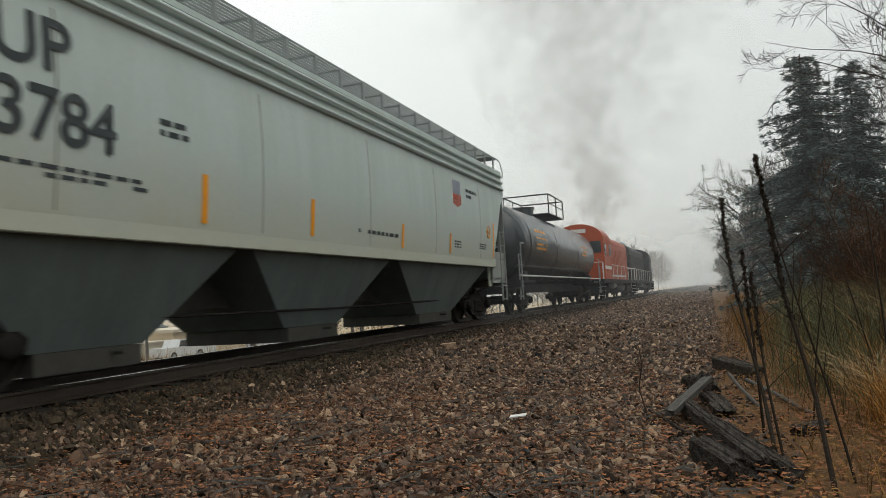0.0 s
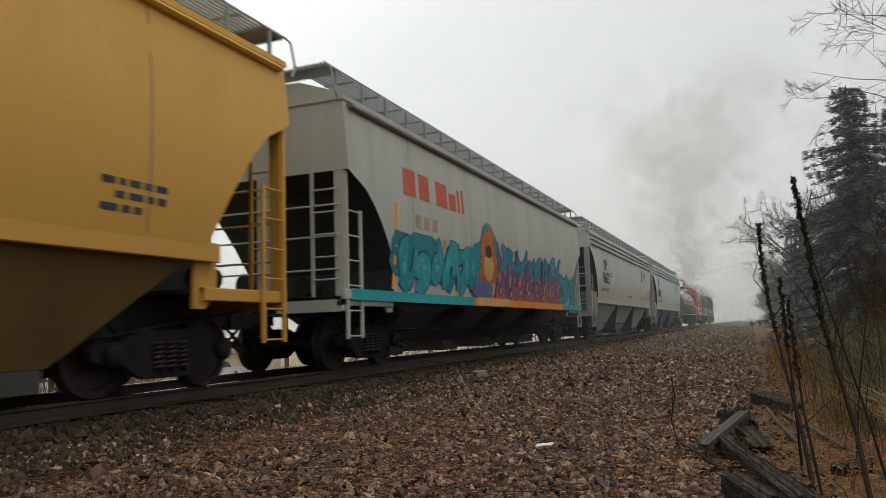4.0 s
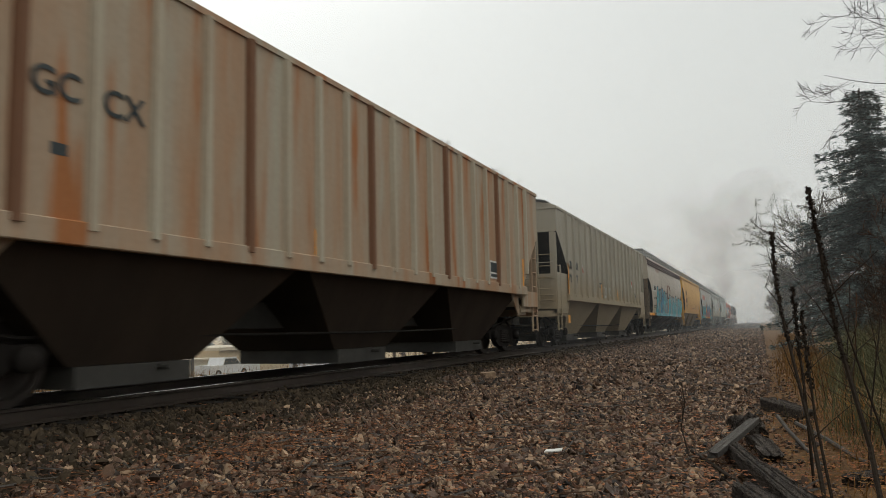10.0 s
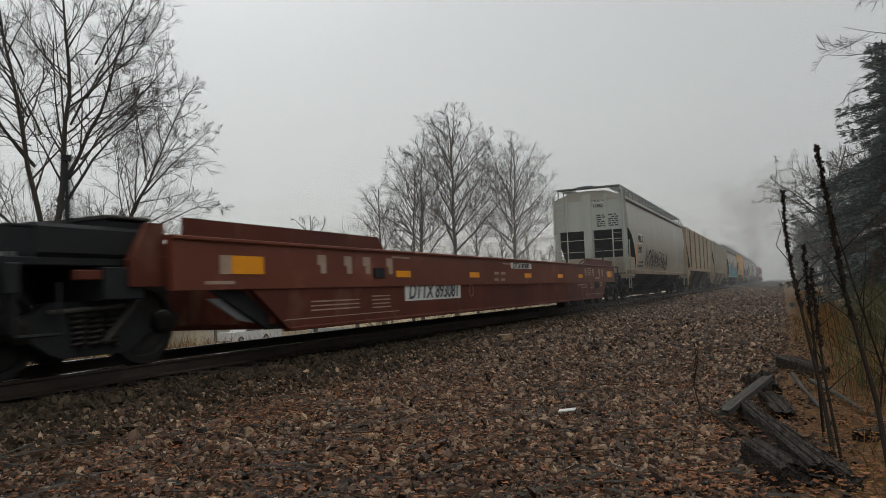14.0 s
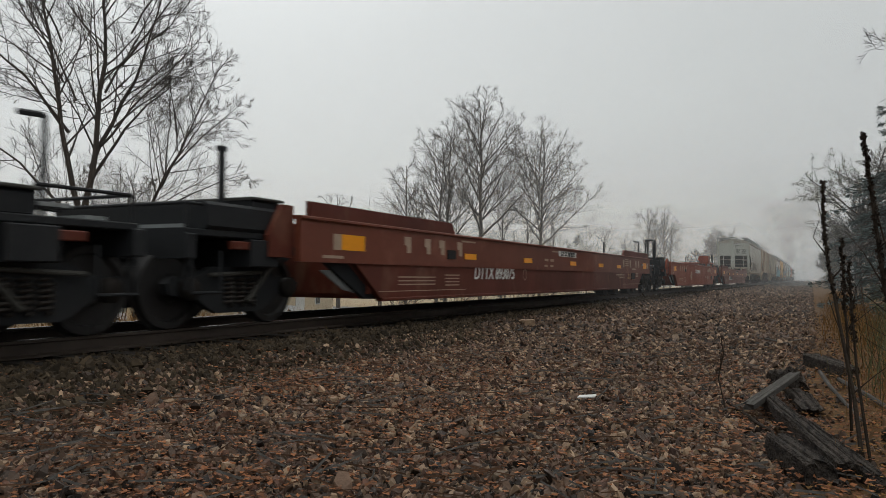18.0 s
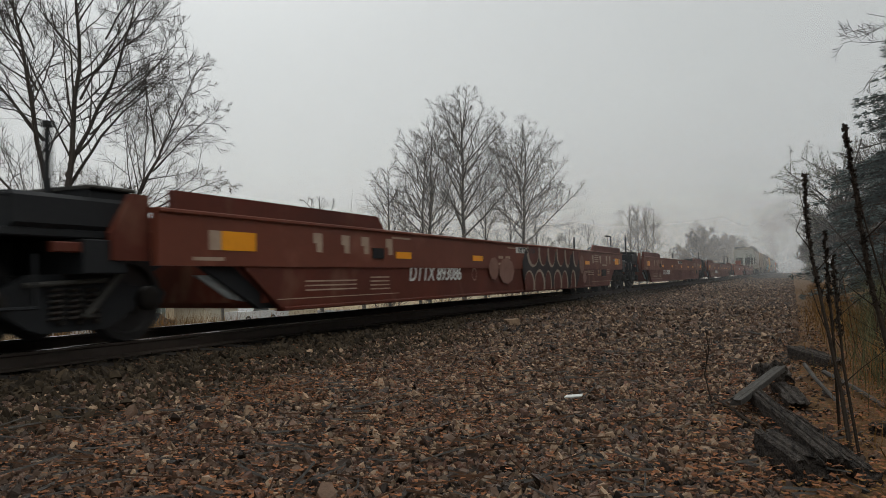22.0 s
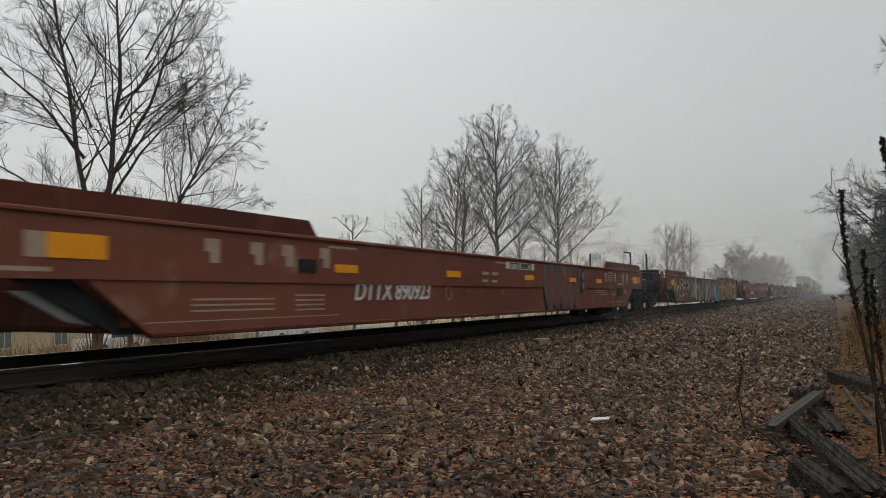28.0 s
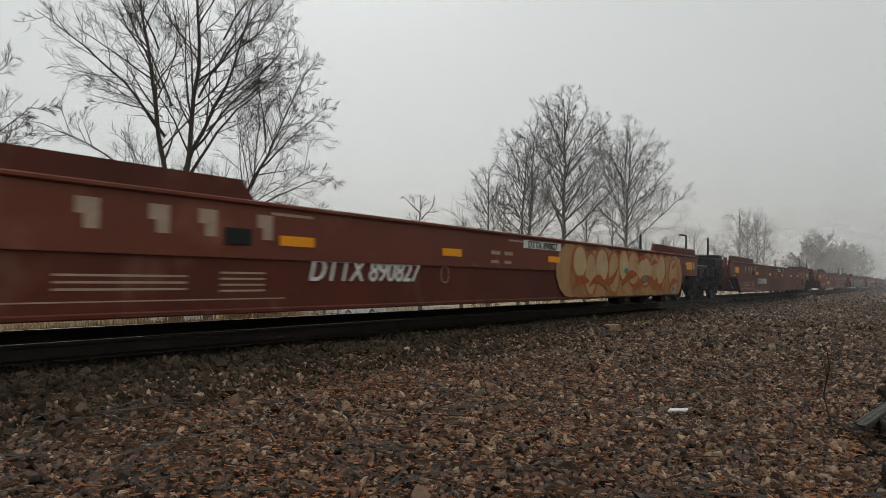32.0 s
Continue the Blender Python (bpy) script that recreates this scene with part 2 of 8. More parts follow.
STREAK = (1.0, 1.0, 0.12)
M = dict(
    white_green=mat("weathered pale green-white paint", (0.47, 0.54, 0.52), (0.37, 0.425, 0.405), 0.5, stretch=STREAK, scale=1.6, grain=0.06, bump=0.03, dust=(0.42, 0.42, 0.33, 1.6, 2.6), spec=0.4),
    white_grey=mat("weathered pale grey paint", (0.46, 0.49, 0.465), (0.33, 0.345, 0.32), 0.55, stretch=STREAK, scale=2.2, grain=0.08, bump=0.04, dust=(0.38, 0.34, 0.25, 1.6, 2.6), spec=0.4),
    grey=mat("dusty grey paint", (0.44, 0.44, 0.41), (0.33, 0.32, 0.28), 0.55, stretch=STREAK, scale=1.8, grain=0.07, bump=0.03),
    # yellow turns a deeper ochre towards the bottom
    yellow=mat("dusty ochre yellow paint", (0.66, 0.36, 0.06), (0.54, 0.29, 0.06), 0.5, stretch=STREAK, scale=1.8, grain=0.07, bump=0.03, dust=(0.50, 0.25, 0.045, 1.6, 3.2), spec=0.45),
    rust_rib=mat("rust-brown bare steel", (0.2, 0.105, 0.062), (0.14, 0.07, 0.042), 0.75, stretch=(1, 1, 0.1), scale=2.0, grain=0.12, bump=0.1),
    cream_rib=mat("pale cream rib paint", (0.46, 0.42, 0.33), (0.34, 0.24, 0.16), 0.65, stretch=(1, 1, 0.15), scale=2.0, grain=0.1, bump=0.05),
    seam=mat("grime in a weld seam", (0.16, 0.145, 0.12), (0.24, 0.22, 0.18), 0.8, stretch=(1, 1, 0.5), scale=2.0, grain=0.2, bump=0),
    rusty_sill=mat("chipped rusty sill paint", (0.34, 0.27, 0.20), (0.13, 0.075, 0.045), 0.75, scale=3.5, amount=0.95, grain=0.2, bump=0.1),
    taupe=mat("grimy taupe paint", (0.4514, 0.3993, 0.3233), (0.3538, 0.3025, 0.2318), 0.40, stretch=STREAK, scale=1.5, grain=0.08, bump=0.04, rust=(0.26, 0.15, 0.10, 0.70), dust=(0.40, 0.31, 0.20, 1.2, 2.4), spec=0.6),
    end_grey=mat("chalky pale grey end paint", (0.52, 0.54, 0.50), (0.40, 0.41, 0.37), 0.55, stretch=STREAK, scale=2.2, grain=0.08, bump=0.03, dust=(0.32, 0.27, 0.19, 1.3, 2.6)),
    eave=mat("purple-brown grimed roof edge", (0.19, 0.155, 0.15), (0.11, 0.085, 0.08), 0.6, stretch=(1, 0.4, 1), scale=2.0, grain=0.12, bump=0.05),
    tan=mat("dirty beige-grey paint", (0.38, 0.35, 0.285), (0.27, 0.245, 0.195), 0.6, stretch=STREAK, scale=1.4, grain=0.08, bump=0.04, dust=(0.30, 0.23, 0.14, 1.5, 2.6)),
    rusty=mat("cream paint streaked with rust", (0.39, 0.235, 0.14), (0.40, 0.375, 0.30), 0.65, stretch=(1, 1.3, 0.13), scale=1.2, amount=1.0, grain=0.12, bump=0.05, rust=(0.36, 0.145, 0.055, 0.545)),
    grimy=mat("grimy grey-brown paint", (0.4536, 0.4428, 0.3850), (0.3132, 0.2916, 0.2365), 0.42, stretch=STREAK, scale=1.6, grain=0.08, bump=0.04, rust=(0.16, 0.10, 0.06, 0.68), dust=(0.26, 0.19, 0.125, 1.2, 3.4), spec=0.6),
    red=mat("faded oxide red paint", (0.160, 0.044, 0.023), (0.108, 0.034, 0.021), 0.5, stretch=(1, 0.5, 0.5), scale=0.9, amount=0.8, grain=0.10, bump=0.03, rust=(0.205, 0.075, 0.045, 0.57), spec=0.3),
    # red with dirt, also darkened for the shading of low and inner plates
    red_dark=mat("dirty red paint, darkened for shading", (0.1125, 0.0270, 0.0153), (0.0675, 0.0216, 0.0153), 0.55, stretch=(1, 0.6, 0.4), scale=1.1, amount=0.8, grain=0.12, bump=0.03, rust=(0.15, 0.065, 0.042, 0.58)),
    orange_red=mat("newer orange-red paint", (0.22, 0.048, 0.022), (0.15, 0.038, 0.02), 0.5, scale=0.8, grain=0.07, bump=0.03),
    black=mat("black sooty steel", (0.0160, 0.0175, 0.0199), (0.0234, 0.0234, 0.0242), 0.6, scale=2.0, grain=0.2, bump=0.1),
    tank_black=mat("glossy black tank paint", (0.020, 0.027, 0.033), (0.045, 0.052, 0.056), 0.2, stretch=(1, 1.6, 0.10), scale=1.8, amount=0.8, grain=0.1, bump=0.02, spec=0.7),
    truck=mat("rust-brown cast steel", (0.0146, 0.0114, 0.0095), (0.0078, 0.0065, 0.0057), 0.75, scale=3.0, grain=0.25, bump=0.2),
    wheel=mat("brown worn wheel steel", (0.0230, 0.0158, 0.0117), (0.0115, 0.0092, 0.0074), 0.6, metal=0.3, scale=4.0, grain=0.2, bump=0.1),
    wheel_dark=mat("soot-black wheel steel", (0.0180, 0.0165, 0.0165), (0.0112, 0.0105, 0.0109), 0.55, metal=0.2, scale=4.0, grain=0.2, bump=0.1),
    under=mat("dust-dark steel", (0.0650, 0.0624, 0.0559), (0.0312, 0.0286, 0.0260), 0.7, scale=2.0, grain=0.2, bump=0.1),
    # low_green, low_pale: grimed body paint with the shade of bays and ends darkened in
    low_green=mat("grimed green-grey paint, darkened for shade", (0.1224, 0.1444, 0.1368), (0.0612, 0.0699, 0.0669), 0.65, stretch=STREAK, scale=1.5, grain=0.12, bump=0.05),
    low_pale=mat("grimed pale grey paint, darkened for shade", (0.29, 0.31, 0.295), (0.15, 0.155, 0.14), 0.65, stretch=STREAK, scale=1.5, grain=0.12, bump=0.05),
    red_dusty=mat("dust-paled oxide red paint", (0.1980, 0.0704, 0.0456), (0.1320, 0.0440, 0.0289), 0.6, stretch=(1, 0.5, 0.5), scale=0.9, amount=0.8, grain=0.12, bump=0.03, rust=(0.27, 0.15, 0.105, 0.60)),
    red_deep=mat("deep oxide red paint", (0.118, 0.031, 0.018), (0.080, 0.026, 0.017), 0.5, stretch=(1, 0.5, 0.5), scale=0.9, amount=0.8, grain=0.10, bump=0.03, rust=(0.16, 0.055, 0.035, 0.60), spec=0.3),
    low_tan=mat("dark streaked tan paint", (0.165, 0.125, 0.085), (0.08, 0.062, 0.046), 0.65, stretch=STREAK, scale=1.5, grain=0.12, bump=0.05),
    # rusty paint taken near black, for the shade below the wagon
    low_rust=mat("grimed rusty paint, darkened for shade", (0.0351, 0.0239, 0.0157), (0.0173, 0.0128, 0.0099), 0.7, stretch=STREAK, scale=1.5, grain=0.12, bump=0.05),
    # body ochre darkened, since its bays hang in shade
    low_yellow=mat("grimed ochre paint, darkened for shade", (0.15, 0.092, 0.032), (0.08, 0.052, 0.024), 0.6, stretch=STREAK, scale=1.5, grain=0.12, bump=0.05),
    # near black, so that the shaded wagon ends are dark by colour
    slope_shade=mat("slope-sheet paint darkened for shade", (0.040, 0.044, 0.044), (0.024, 0.026, 0.026), 0.7, scale=1.5, grain=0.15, bump=0.05),
    galv=mat("galvanised steel grating", (0.27, 0.285, 0.285), (0.18, 0.19, 0.19), 0.5, metal=0.3, scale=5, grain=0.1, bump=0.05),
    white=mat("white stencil paint", (0.68, 0.68, 0.65), (0.5, 0.48, 0.45), 0.6, scale=6, grain=0.1, bump=0),
    dull_white=mat("dirty stencil paint", (0.4, 0.3, 0.225), (0.26, 0.17, 0.125), 0.6, scale=6, grain=0.15, bump=0),
    tan_stencil=mat("yellowed stencil paint", (0.36, 0.20, 0.10), (0.24, 0.12, 0.065), 0.6, scale=6, grain=0.15, bump=0),
    dark_ink=mat("dark stencil paint", (0.045, 0.055, 0.06), (0.09, 0.10, 0.10), 0.6, scale=6, grain=0.1, bump=0),
    reflect=mat("amber reflective strip", (0.86, 0.34, 0.012), (0.72, 0.27, 0.012), 0.35, scale=5, grain=0.06, bump=0),
    brand_red=mat("faded red lettering paint", (0.52, 0.10, 0.06), (0.42, 0.12, 0.09), 0.6, scale=4, grain=0.08, bump=0),
    faded_blue=mat("faded blue emblem paint", (0.22, 0.25, 0.32), (0.32, 0.34, 0.38), 0.6, scale=4, grain=0.1, bump=0),
    loco_red=mat("bright red locomotive paint", (0.40, 0.080, 0.032), (0.27, 0.058, 0.028), 0.45, scale=1.5, grain=0.08, bump=0.02),
    rail=mat("rusty rail steel", (0.0495, 0.0347, 0.0264), (0.0264, 0.0215, 0.0181), 0.6, metal=0.3, scale=3, bump=0.1),
    rail_top=mat("polished rail head", (0.55, 0.55, 0.55), (0.42, 0.42, 0.41), 0.22, metal=1.0, scale=3, bump=0.02),
    tie=mat("creosoted timber", (0.0208, 0.0176, 0.0152), (0.0352, 0.0288, 0.0240), 0.85, stretch=(0.3, 3, 3), scale=5, fine=30, grain=0.35, bump=0.4, rnd=0.25),
    old_tie=mat("weathered grey timber", (0.0714, 0.0579, 0.0487), (0.0052, 0.0043, 0.0037), 0.85, stretch=(5, 0.7, 5), scale=7, amount=1.0, fine=70, grain=0.55, bump=1.0, bsize=0.04),
    grey_wood=mat("silvery bare timber", (0.085, 0.079, 0.072), (0.035, 0.031, 0.028), 0.85, stretch=(4, 0.5, 4), scale=6, fine=34, grain=0.4, bump=0.7),
    stone=mat("grey-brown crushed stone", (0.0892, 0.0532, 0.0340), (0.0182, 0.0113, 0.0079), 0.56, scale=3, fine=40, grain=0.3, bump=0.3, island=0.92, spec=0.34),
    stone_red=mat("pinkish crushed stone", (0.1060, 0.0502, 0.0312), (0.0416, 0.0217, 0.0140), 0.7, scale=3, fine=40, grain=0.3, bump=0.3, island=0.6, spec=0.45),
    stone_pale=mat("pale weathered crushed stone", (0.2655, 0.1783, 0.1115), (0.1283, 0.0861, 0.0534), 0.66, scale=3, fine=40, grain=0.25, bump=0.3, island=0.6, spec=0.5),
    # ground below the stones, darkened to stand for shade in their gaps
    gravel=mat("fine gravel darkened for gap shade", (0.0269, 0.0184, 0.0115), (0.0124, 0.0087, 0.0058), 0.85, scale=1.4, fine=45, grain=0.55, bump=1.0, bsize=0.03),
    # oil on the stones, and the train's shadow put into their colour
    oil_shade=mat("crushed stone darkened for oil and train shadow", (0.0477, 0.0341, 0.0206), (0.0186, 0.0134, 0.0089), 0.8, scale=3, fine=40, grain=0.3, bump=0.3, island=0.6),
    leaf=mat("wet brown leaf litter", (0.1958, 0.0744, 0.0280), (0.1013, 0.0432, 0.0200), 0.7, scale=8, island=0.6, grain=0.2, bump=0.1),
    soil=mat("littered brown soil", (0.1275, 0.0697, 0.0289), (0.0595, 0.0357, 0.0187), 0.95, scale=2.0, fine=40, grain=0.5, bump=0.9, bsize=0.03),
    field=mat("matted tan grass", (0.36, 0.27, 0.15), (0.24, 0.165, 0.09), 0.95, scale=0.5, fine=8, grain=0.4, bump=0.8, bsize=0.05),
    straw=mat("dry tan grass", (0.1950, 0.1053, 0.0328), (0.1170, 0.0562, 0.0187), 0.85, scale=1.5, island=0.45, grain=0.15, bump=0),
    straw_orange=mat("orange dry grass", (0.3600, 0.1800, 0.0495), (0.2340, 0.1080, 0.0315), 0.85, scale=1.5, island=0.45, grain=0.15, bump=0),
    straw_pale=mat("bleached field grass", (0.3700, 0.2706, 0.1566), (0.2960, 0.1914, 0.0986), 0.85, scale=1.5, island=0.4, grain=0.15, bump=0),
    weed=mat("dull olive stems", (0.0870, 0.0930, 0.0450), (0.1275, 0.0990, 0.0510), 0.85, scale=2, island=0.55, grain=0.15, bump=0),
    stalk=mat("dead brown stem", (0.026, 0.019, 0.014), (0.045, 0.031, 0.02), 0.85, scale=8, fine=60, grain=0.35, bump=0.4),
    reddish=mat("russet dry stem", (0.070, 0.034, 0.017), (0.045, 0.024, 0.014), 0.85, scale=6, island=0.4, grain=0.2, bump=0),
    bark=mat("dark grey bark", (0.072, 0.064, 0.058), (0.046, 0.040, 0.037), 0.9, stretch=(3, 3, 0.6), scale=4, fine=30, grain=0.3, bump=0.5),
    bark_far=mat("grey-brown bark", (0.055, 0.049, 0.045), (0.036, 0.032, 0.029), 0.9, scale=2, grain=0.2, bump=0),
    # conifer needles: some of the fog's haze is mixed into both colours
    spruce=mat("blue-green spruce needles, paled for haze", (0.1105, 0.1403, 0.1344), (0.0650, 0.0878, 0.0845), 0.75, scale=0.8, island=0.5, grain=0.15, bump=0),
    pine=mat("olive pine needles, paled for haze", (0.11, 0.115, 0.08), (0.07, 0.075, 0.055), 0.8, scale=0.8, island=0.45, grain=0.15, bump=0),
    beige=mat("beige block wall", (0.56, 0.45, 0.30), (0.48, 0.38, 0.25), 0.8, scale=0.6, grain=0.08, bump=0.1),
    pale_wall=mat("cream metal siding", (0.58, 0.52, 0.40), (0.48, 0.42, 0.31), 0.6, stretch=(3, 3, 0.3), scale=1.0, grain=0.06, bump=0.05),
    roof_pale=mat("pale metal roof", (0.52, 0.46, 0.36), (0.42, 0.36, 0.28), 0.6, scale=0.7, grain=0.06, bump=0.05),
    roof_dark=mat("dark shingle roof", (0.085, 0.10, 0.10), (0.06, 0.07, 0.075), 0.85, scale=2, grain=0.2, bump=0.3),
    white_wall=mat("white clapboard", (0.60, 0.60, 0.57), (0.50, 0.50, 0.47), 0.7, stretch=(0.3, 0.3, 6), scale=3, grain=0.05, bump=0.1),
    glass_dark=mat("dark window glass", (0.03, 0.04, 0.045), (0.05, 0.06, 0.065), 0.12, scale=1, grain=0.05, bump=0),
    shutter=mat("grey-green shutter", (0.13, 0.17, 0.15), (0.10, 0.13, 0.12), 0.7, scale=3, bump=0.05),
    car_white=mat("white car paint", (0.65, 0.66, 0.67), (0.55, 0.56, 0.57), 0.25, scale=1, grain=0.03, bump=0),
    car_dark=mat("dark car paint", (0.04, 0.045, 0.05), (0.06, 0.06, 0.065), 0.25, scale=1, grain=0.03, bump=0),
    paper=mat("wet white scrap", (0.66, 0.66, 0.64), (0.5, 0.49, 0.46), 0.6, scale=20, grain=0.1, bump=0.1),
    asphalt=mat("wet asphalt", (0.06, 0.06, 0.062), (0.045, 0.045, 0.047), 0.55, scale=0.5, fine=30, grain=0.3, bump=0.2),
    rubber=mat("black rubber", (0.02, 0.02, 0.02), None, 0.8, bump=0),
)
PAINT = {}


def spray(r, g, b, fade=None):
    """A spray-paint colour, blended into a second one low down where a piece was sprayed so."""
    key = (r, g, b, fade)
    if key not in PAINT:
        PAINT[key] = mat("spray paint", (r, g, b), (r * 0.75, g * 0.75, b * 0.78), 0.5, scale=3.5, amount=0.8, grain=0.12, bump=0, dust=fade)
    return PAINT[key]


# ---- mesh building ----
class Geo:
    """Vertices and faces of one part."""

    def __init__(self):
        self.v, self.f = [], []

    def add(self, verts, faces):
        k = len(self.v)
        self.v += [tuple(p) for p in verts]
        self.f += [tuple(i + k for i in f) for f in faces]
        return self

    def box(self, x0, x1, y0, y1, z0, z1):
        return self.add([(x0, y0, z0), (x1, y0, z0), (x1, y1, z0), (x0, y1, z0), (x0, y0, z1), (x1, y0, z1), (x1, y1, z1), (x0, y1, z1)],
                        [(0, 3, 2, 1), (4, 5, 6, 7), (0, 1, 5, 4), (1, 2, 6, 5), (2, 3, 7, 6), (3, 0, 4, 7)])

    def slab(self, x0, x1, y0, y1, z0, z1, c=0.012):
        """A box along y with rounded-off long edges."""
        prof = [(x0 + c, z0), (x1 - c, z0), (x1, z0 + c), (x1, z1 - c), (x1 - c, z1), (x0 + c, z1), (x0, z1 - c), (x0, z0 + c)]
        return self.ext(prof, "y", y0, y1)

    def ext(self, prof, axis, a, b):
        """A polygon pushed along an axis. Profile: (x, z) for y, (y, z) for x, (x, y) for z."""
        n = len(prof)
        put = {"y": lambda p, d: (p[0], d, p[1]), "x": lambda p, d: (d, p[0], p[1]), "z": lambda p, d: (p[0], p[1], d)}[axis]
        return self.add([put(p, d) for d in (a, b) for p in prof], [tuple(range(n))[::-1], tuple(range(n, 2 * n))] + [(i, (i + 1) % n, n + (i + 1) % n, n + i) for i in range(n)])

    def tube(self, p, q, r, r2=None, n=8, caps=True):
        p, q = Vector(p), Vector(q)
        d = (q - p).normalized()
        s = d.orthogonal().normalized()
        t = d.cross(s)
        r2 = r if r2 is None else r2
        ring = [[c + (s * math.cos(2 * math.pi * i / n) + t * math.sin(2 * math.pi * i / n)) * rad for i in range(n)] for c, rad in ((p, r), (q, r2))]
        fs = [(i, (i + 1) % n, n + (i + 1) % n, n + i) for i in range(n)]
        if caps:
            fs += [tuple(range(n))[::-1], tuple(range(n, 2 * n))]
        return self.add(ring[0] + ring[1], fs)

    def line(self, pts, r, n=6):
        for a, b in zip(pts, pts[1:]):
            self.tube(a, b, r, n=n)
        return self

    def lathe(self, prof, axis_at, n=24):
        """Rings (x, r) round the x axis through axis_at (y, z)."""
        k, m = len(self.v), len(prof)
        for x, r in prof:
            self.v += [(x, axis_at[0] + r * math.cos(2 * math.pi * i / n), axis_at[1] + r * math.sin(2 * math.pi * i / n)) for i in range(n)]
        for j in range(m - 1):
            self.f += [(k + j * n + i, k + j * n + (i + 1) % n, k + (j + 1) * n + (i + 1) % n, k + (j + 1) * n + i) for i in range(n)]
        self.f += [tuple(k + i for i in range(n))[::-1], tuple(k + (m - 1) * n + i for i in range(n))]
        return self

    def mesh(self, name, material, smooth=False):
        me = bpy.data.meshes.new(name)
        me.from_pydata(self.v, [], self.f)
        me.materials.append(material)
        bm = bmesh.new()
        bm.from_mesh(me)
        bmesh.ops.recalc_face_normals(bm, faces=bm.faces)
        bm.to_mesh(me)
        bm.free()
        if smooth:
            me.shade_smooth()
            me.set_sharp_from_angle(angle=radians(35))
        return me


def part(name, geo, material, parent, label="", smooth=False):
    ob = new(name, geo if isinstance(geo, bpy.types.Mesh) else geo.mesh(name, material, smooth))
    ob.parent = parent
    if label:
        tagged(ob, label)
    return ob


def thing(name, label, category, group="", kind="", at=None):
    ob = new(name)
    ob.empty_display_size = 0.3
    if at is not None:
        ob.matrix_world = at
    return tagged(ob, label, category, group, kind)


def solo(name, geo, material, label, category="", group="", kind="", smooth=False, at=None):
    ob = new(name, geo.mesh(name, material, smooth))
    if at is not None:
        ob.matrix_world = at
    return tagged(ob, label, category, group, kind)


def bulk(name, verts, faces, material, smooth=False):
    """A large mesh straight from arrays."""
    me = bpy.data.meshes.new(name)
    me.from_pydata(verts.tolist() if hasattr(verts, "tolist") else verts, [], faces.tolist() if hasattr(faces, "tolist") else faces)
    me.materials.append(material)
    if smooth:
        me.shade_smooth()
    return me


# ---- ground, track ----
def ground_z(x, y=0.0):
    """The lie of the land across the track."""
    xs = [-400, -60, -30, -12, -6, -3.2, -1.9, 1.9, 2.5, 6.8, 7.6, 9.5, 14, 60, 400]
    zs = [-3.4, -3.3, -3.0, -2.2, -1.5, -0.75, -0.20, -0.20, -0.38, -0.42, -0.40, -0.36, -0.2, 0.5, 1.0]
    return float(np.interp(x, xs, zs))


def ground_strip(name, xs, y0, y1, ny, material, label, rough=0.02, lift=0.0):
    ys = np.concatenate([np.linspace(y0, -20, 6)[:-1], np.linspace(-20, 60, ny), np.linspace(60, y1, 10)[1:]])
    v = [(x, y, ground_z(x) + lift + rough * noise.noise(Vector((x * 1.3, y * 1.3, 0)))) for y in ys for x in xs]
    n = len(xs)
    f = [(j * n + i, j * n + i + 1, (j + 1) * n + i + 1, (j + 1) * n + i) for j in range(len(ys) - 1) for i in range(n - 1)]
    ob = new(name, bulk(name, v, f, material, True))
    return tagged(ob, label, "ground", kind="structure")


ground = ground_strip("ground", [-3000, -400, -150, -60, -45, -30, -22, -16, -12, -9, -7, -6, -5, -4, -3.2], -600, 3000, 60, M["field"], "matted tan grass falling away from the embankment", 0.1)
ground_bed = ground_strip("ground_ballast", [-3.2, -2.6, -1.9, -1, 0, 1, 1.9, 2.2, 2.5, 3, 3.5, 4, 4.5, 5, 5.5, 6, 6.4, 6.8, 7.1], -600, 3000, 180, M["gravel"], "wet gravel bed beside the rails, gap shade in its colour", 0.03)
ground_verge = ground_strip("ground_verge", [7.1, 7.4, 7.7, 8, 8.5, 9, 9.5, 10.5, 12, 14, 20, 30, 60, 400, 3000], -600, 3000, 160, M["soil"], "brown littered soil beneath weeds and trees", 0.05)

track = thing("railway_track", "single railway track of rusty rails on dark ties", "railway track", kind="structure")
RAIL_PROFILE = [(-0.07, -0.17), (0.07, -0.17), (0.07, -0.155), (0.012, -0.135), (0.012, -0.045), (0.036, -0.03), (0.036, -0.004), (-0.036, -0.004), (-0.036, -0.03), (-0.012, -0.045), (-0.012, -0.135), (-0.07, -0.155)]
for side in (-0.755, 0.755):
    r = part("rail", Geo().ext([(x + side, z) for x, z in RAIL_PROFILE], "y", -600, 1500), M["rail"], track)
    part("rail_head", Geo().ext([(side - 0.034, -0.004), (side + 0.034, -0.004), (side + 0.028, 0.0), (side - 0.028, 0.0)], "y", -600, 1500), M["rail_top"], r, "rail head polished bright by wheels")

# ---- ballast stones ----
rng = np.random.default_rng(7)
RING = np.arange(5) * 2 * np.pi / 5
CHIP = np.concatenate([np.stack([np.cos(RING + 0.3 * k), np.sin(RING + 0.3 * k), np.full(5, 0.9 * k - 0.45)], 1) for k in (0, 1)])
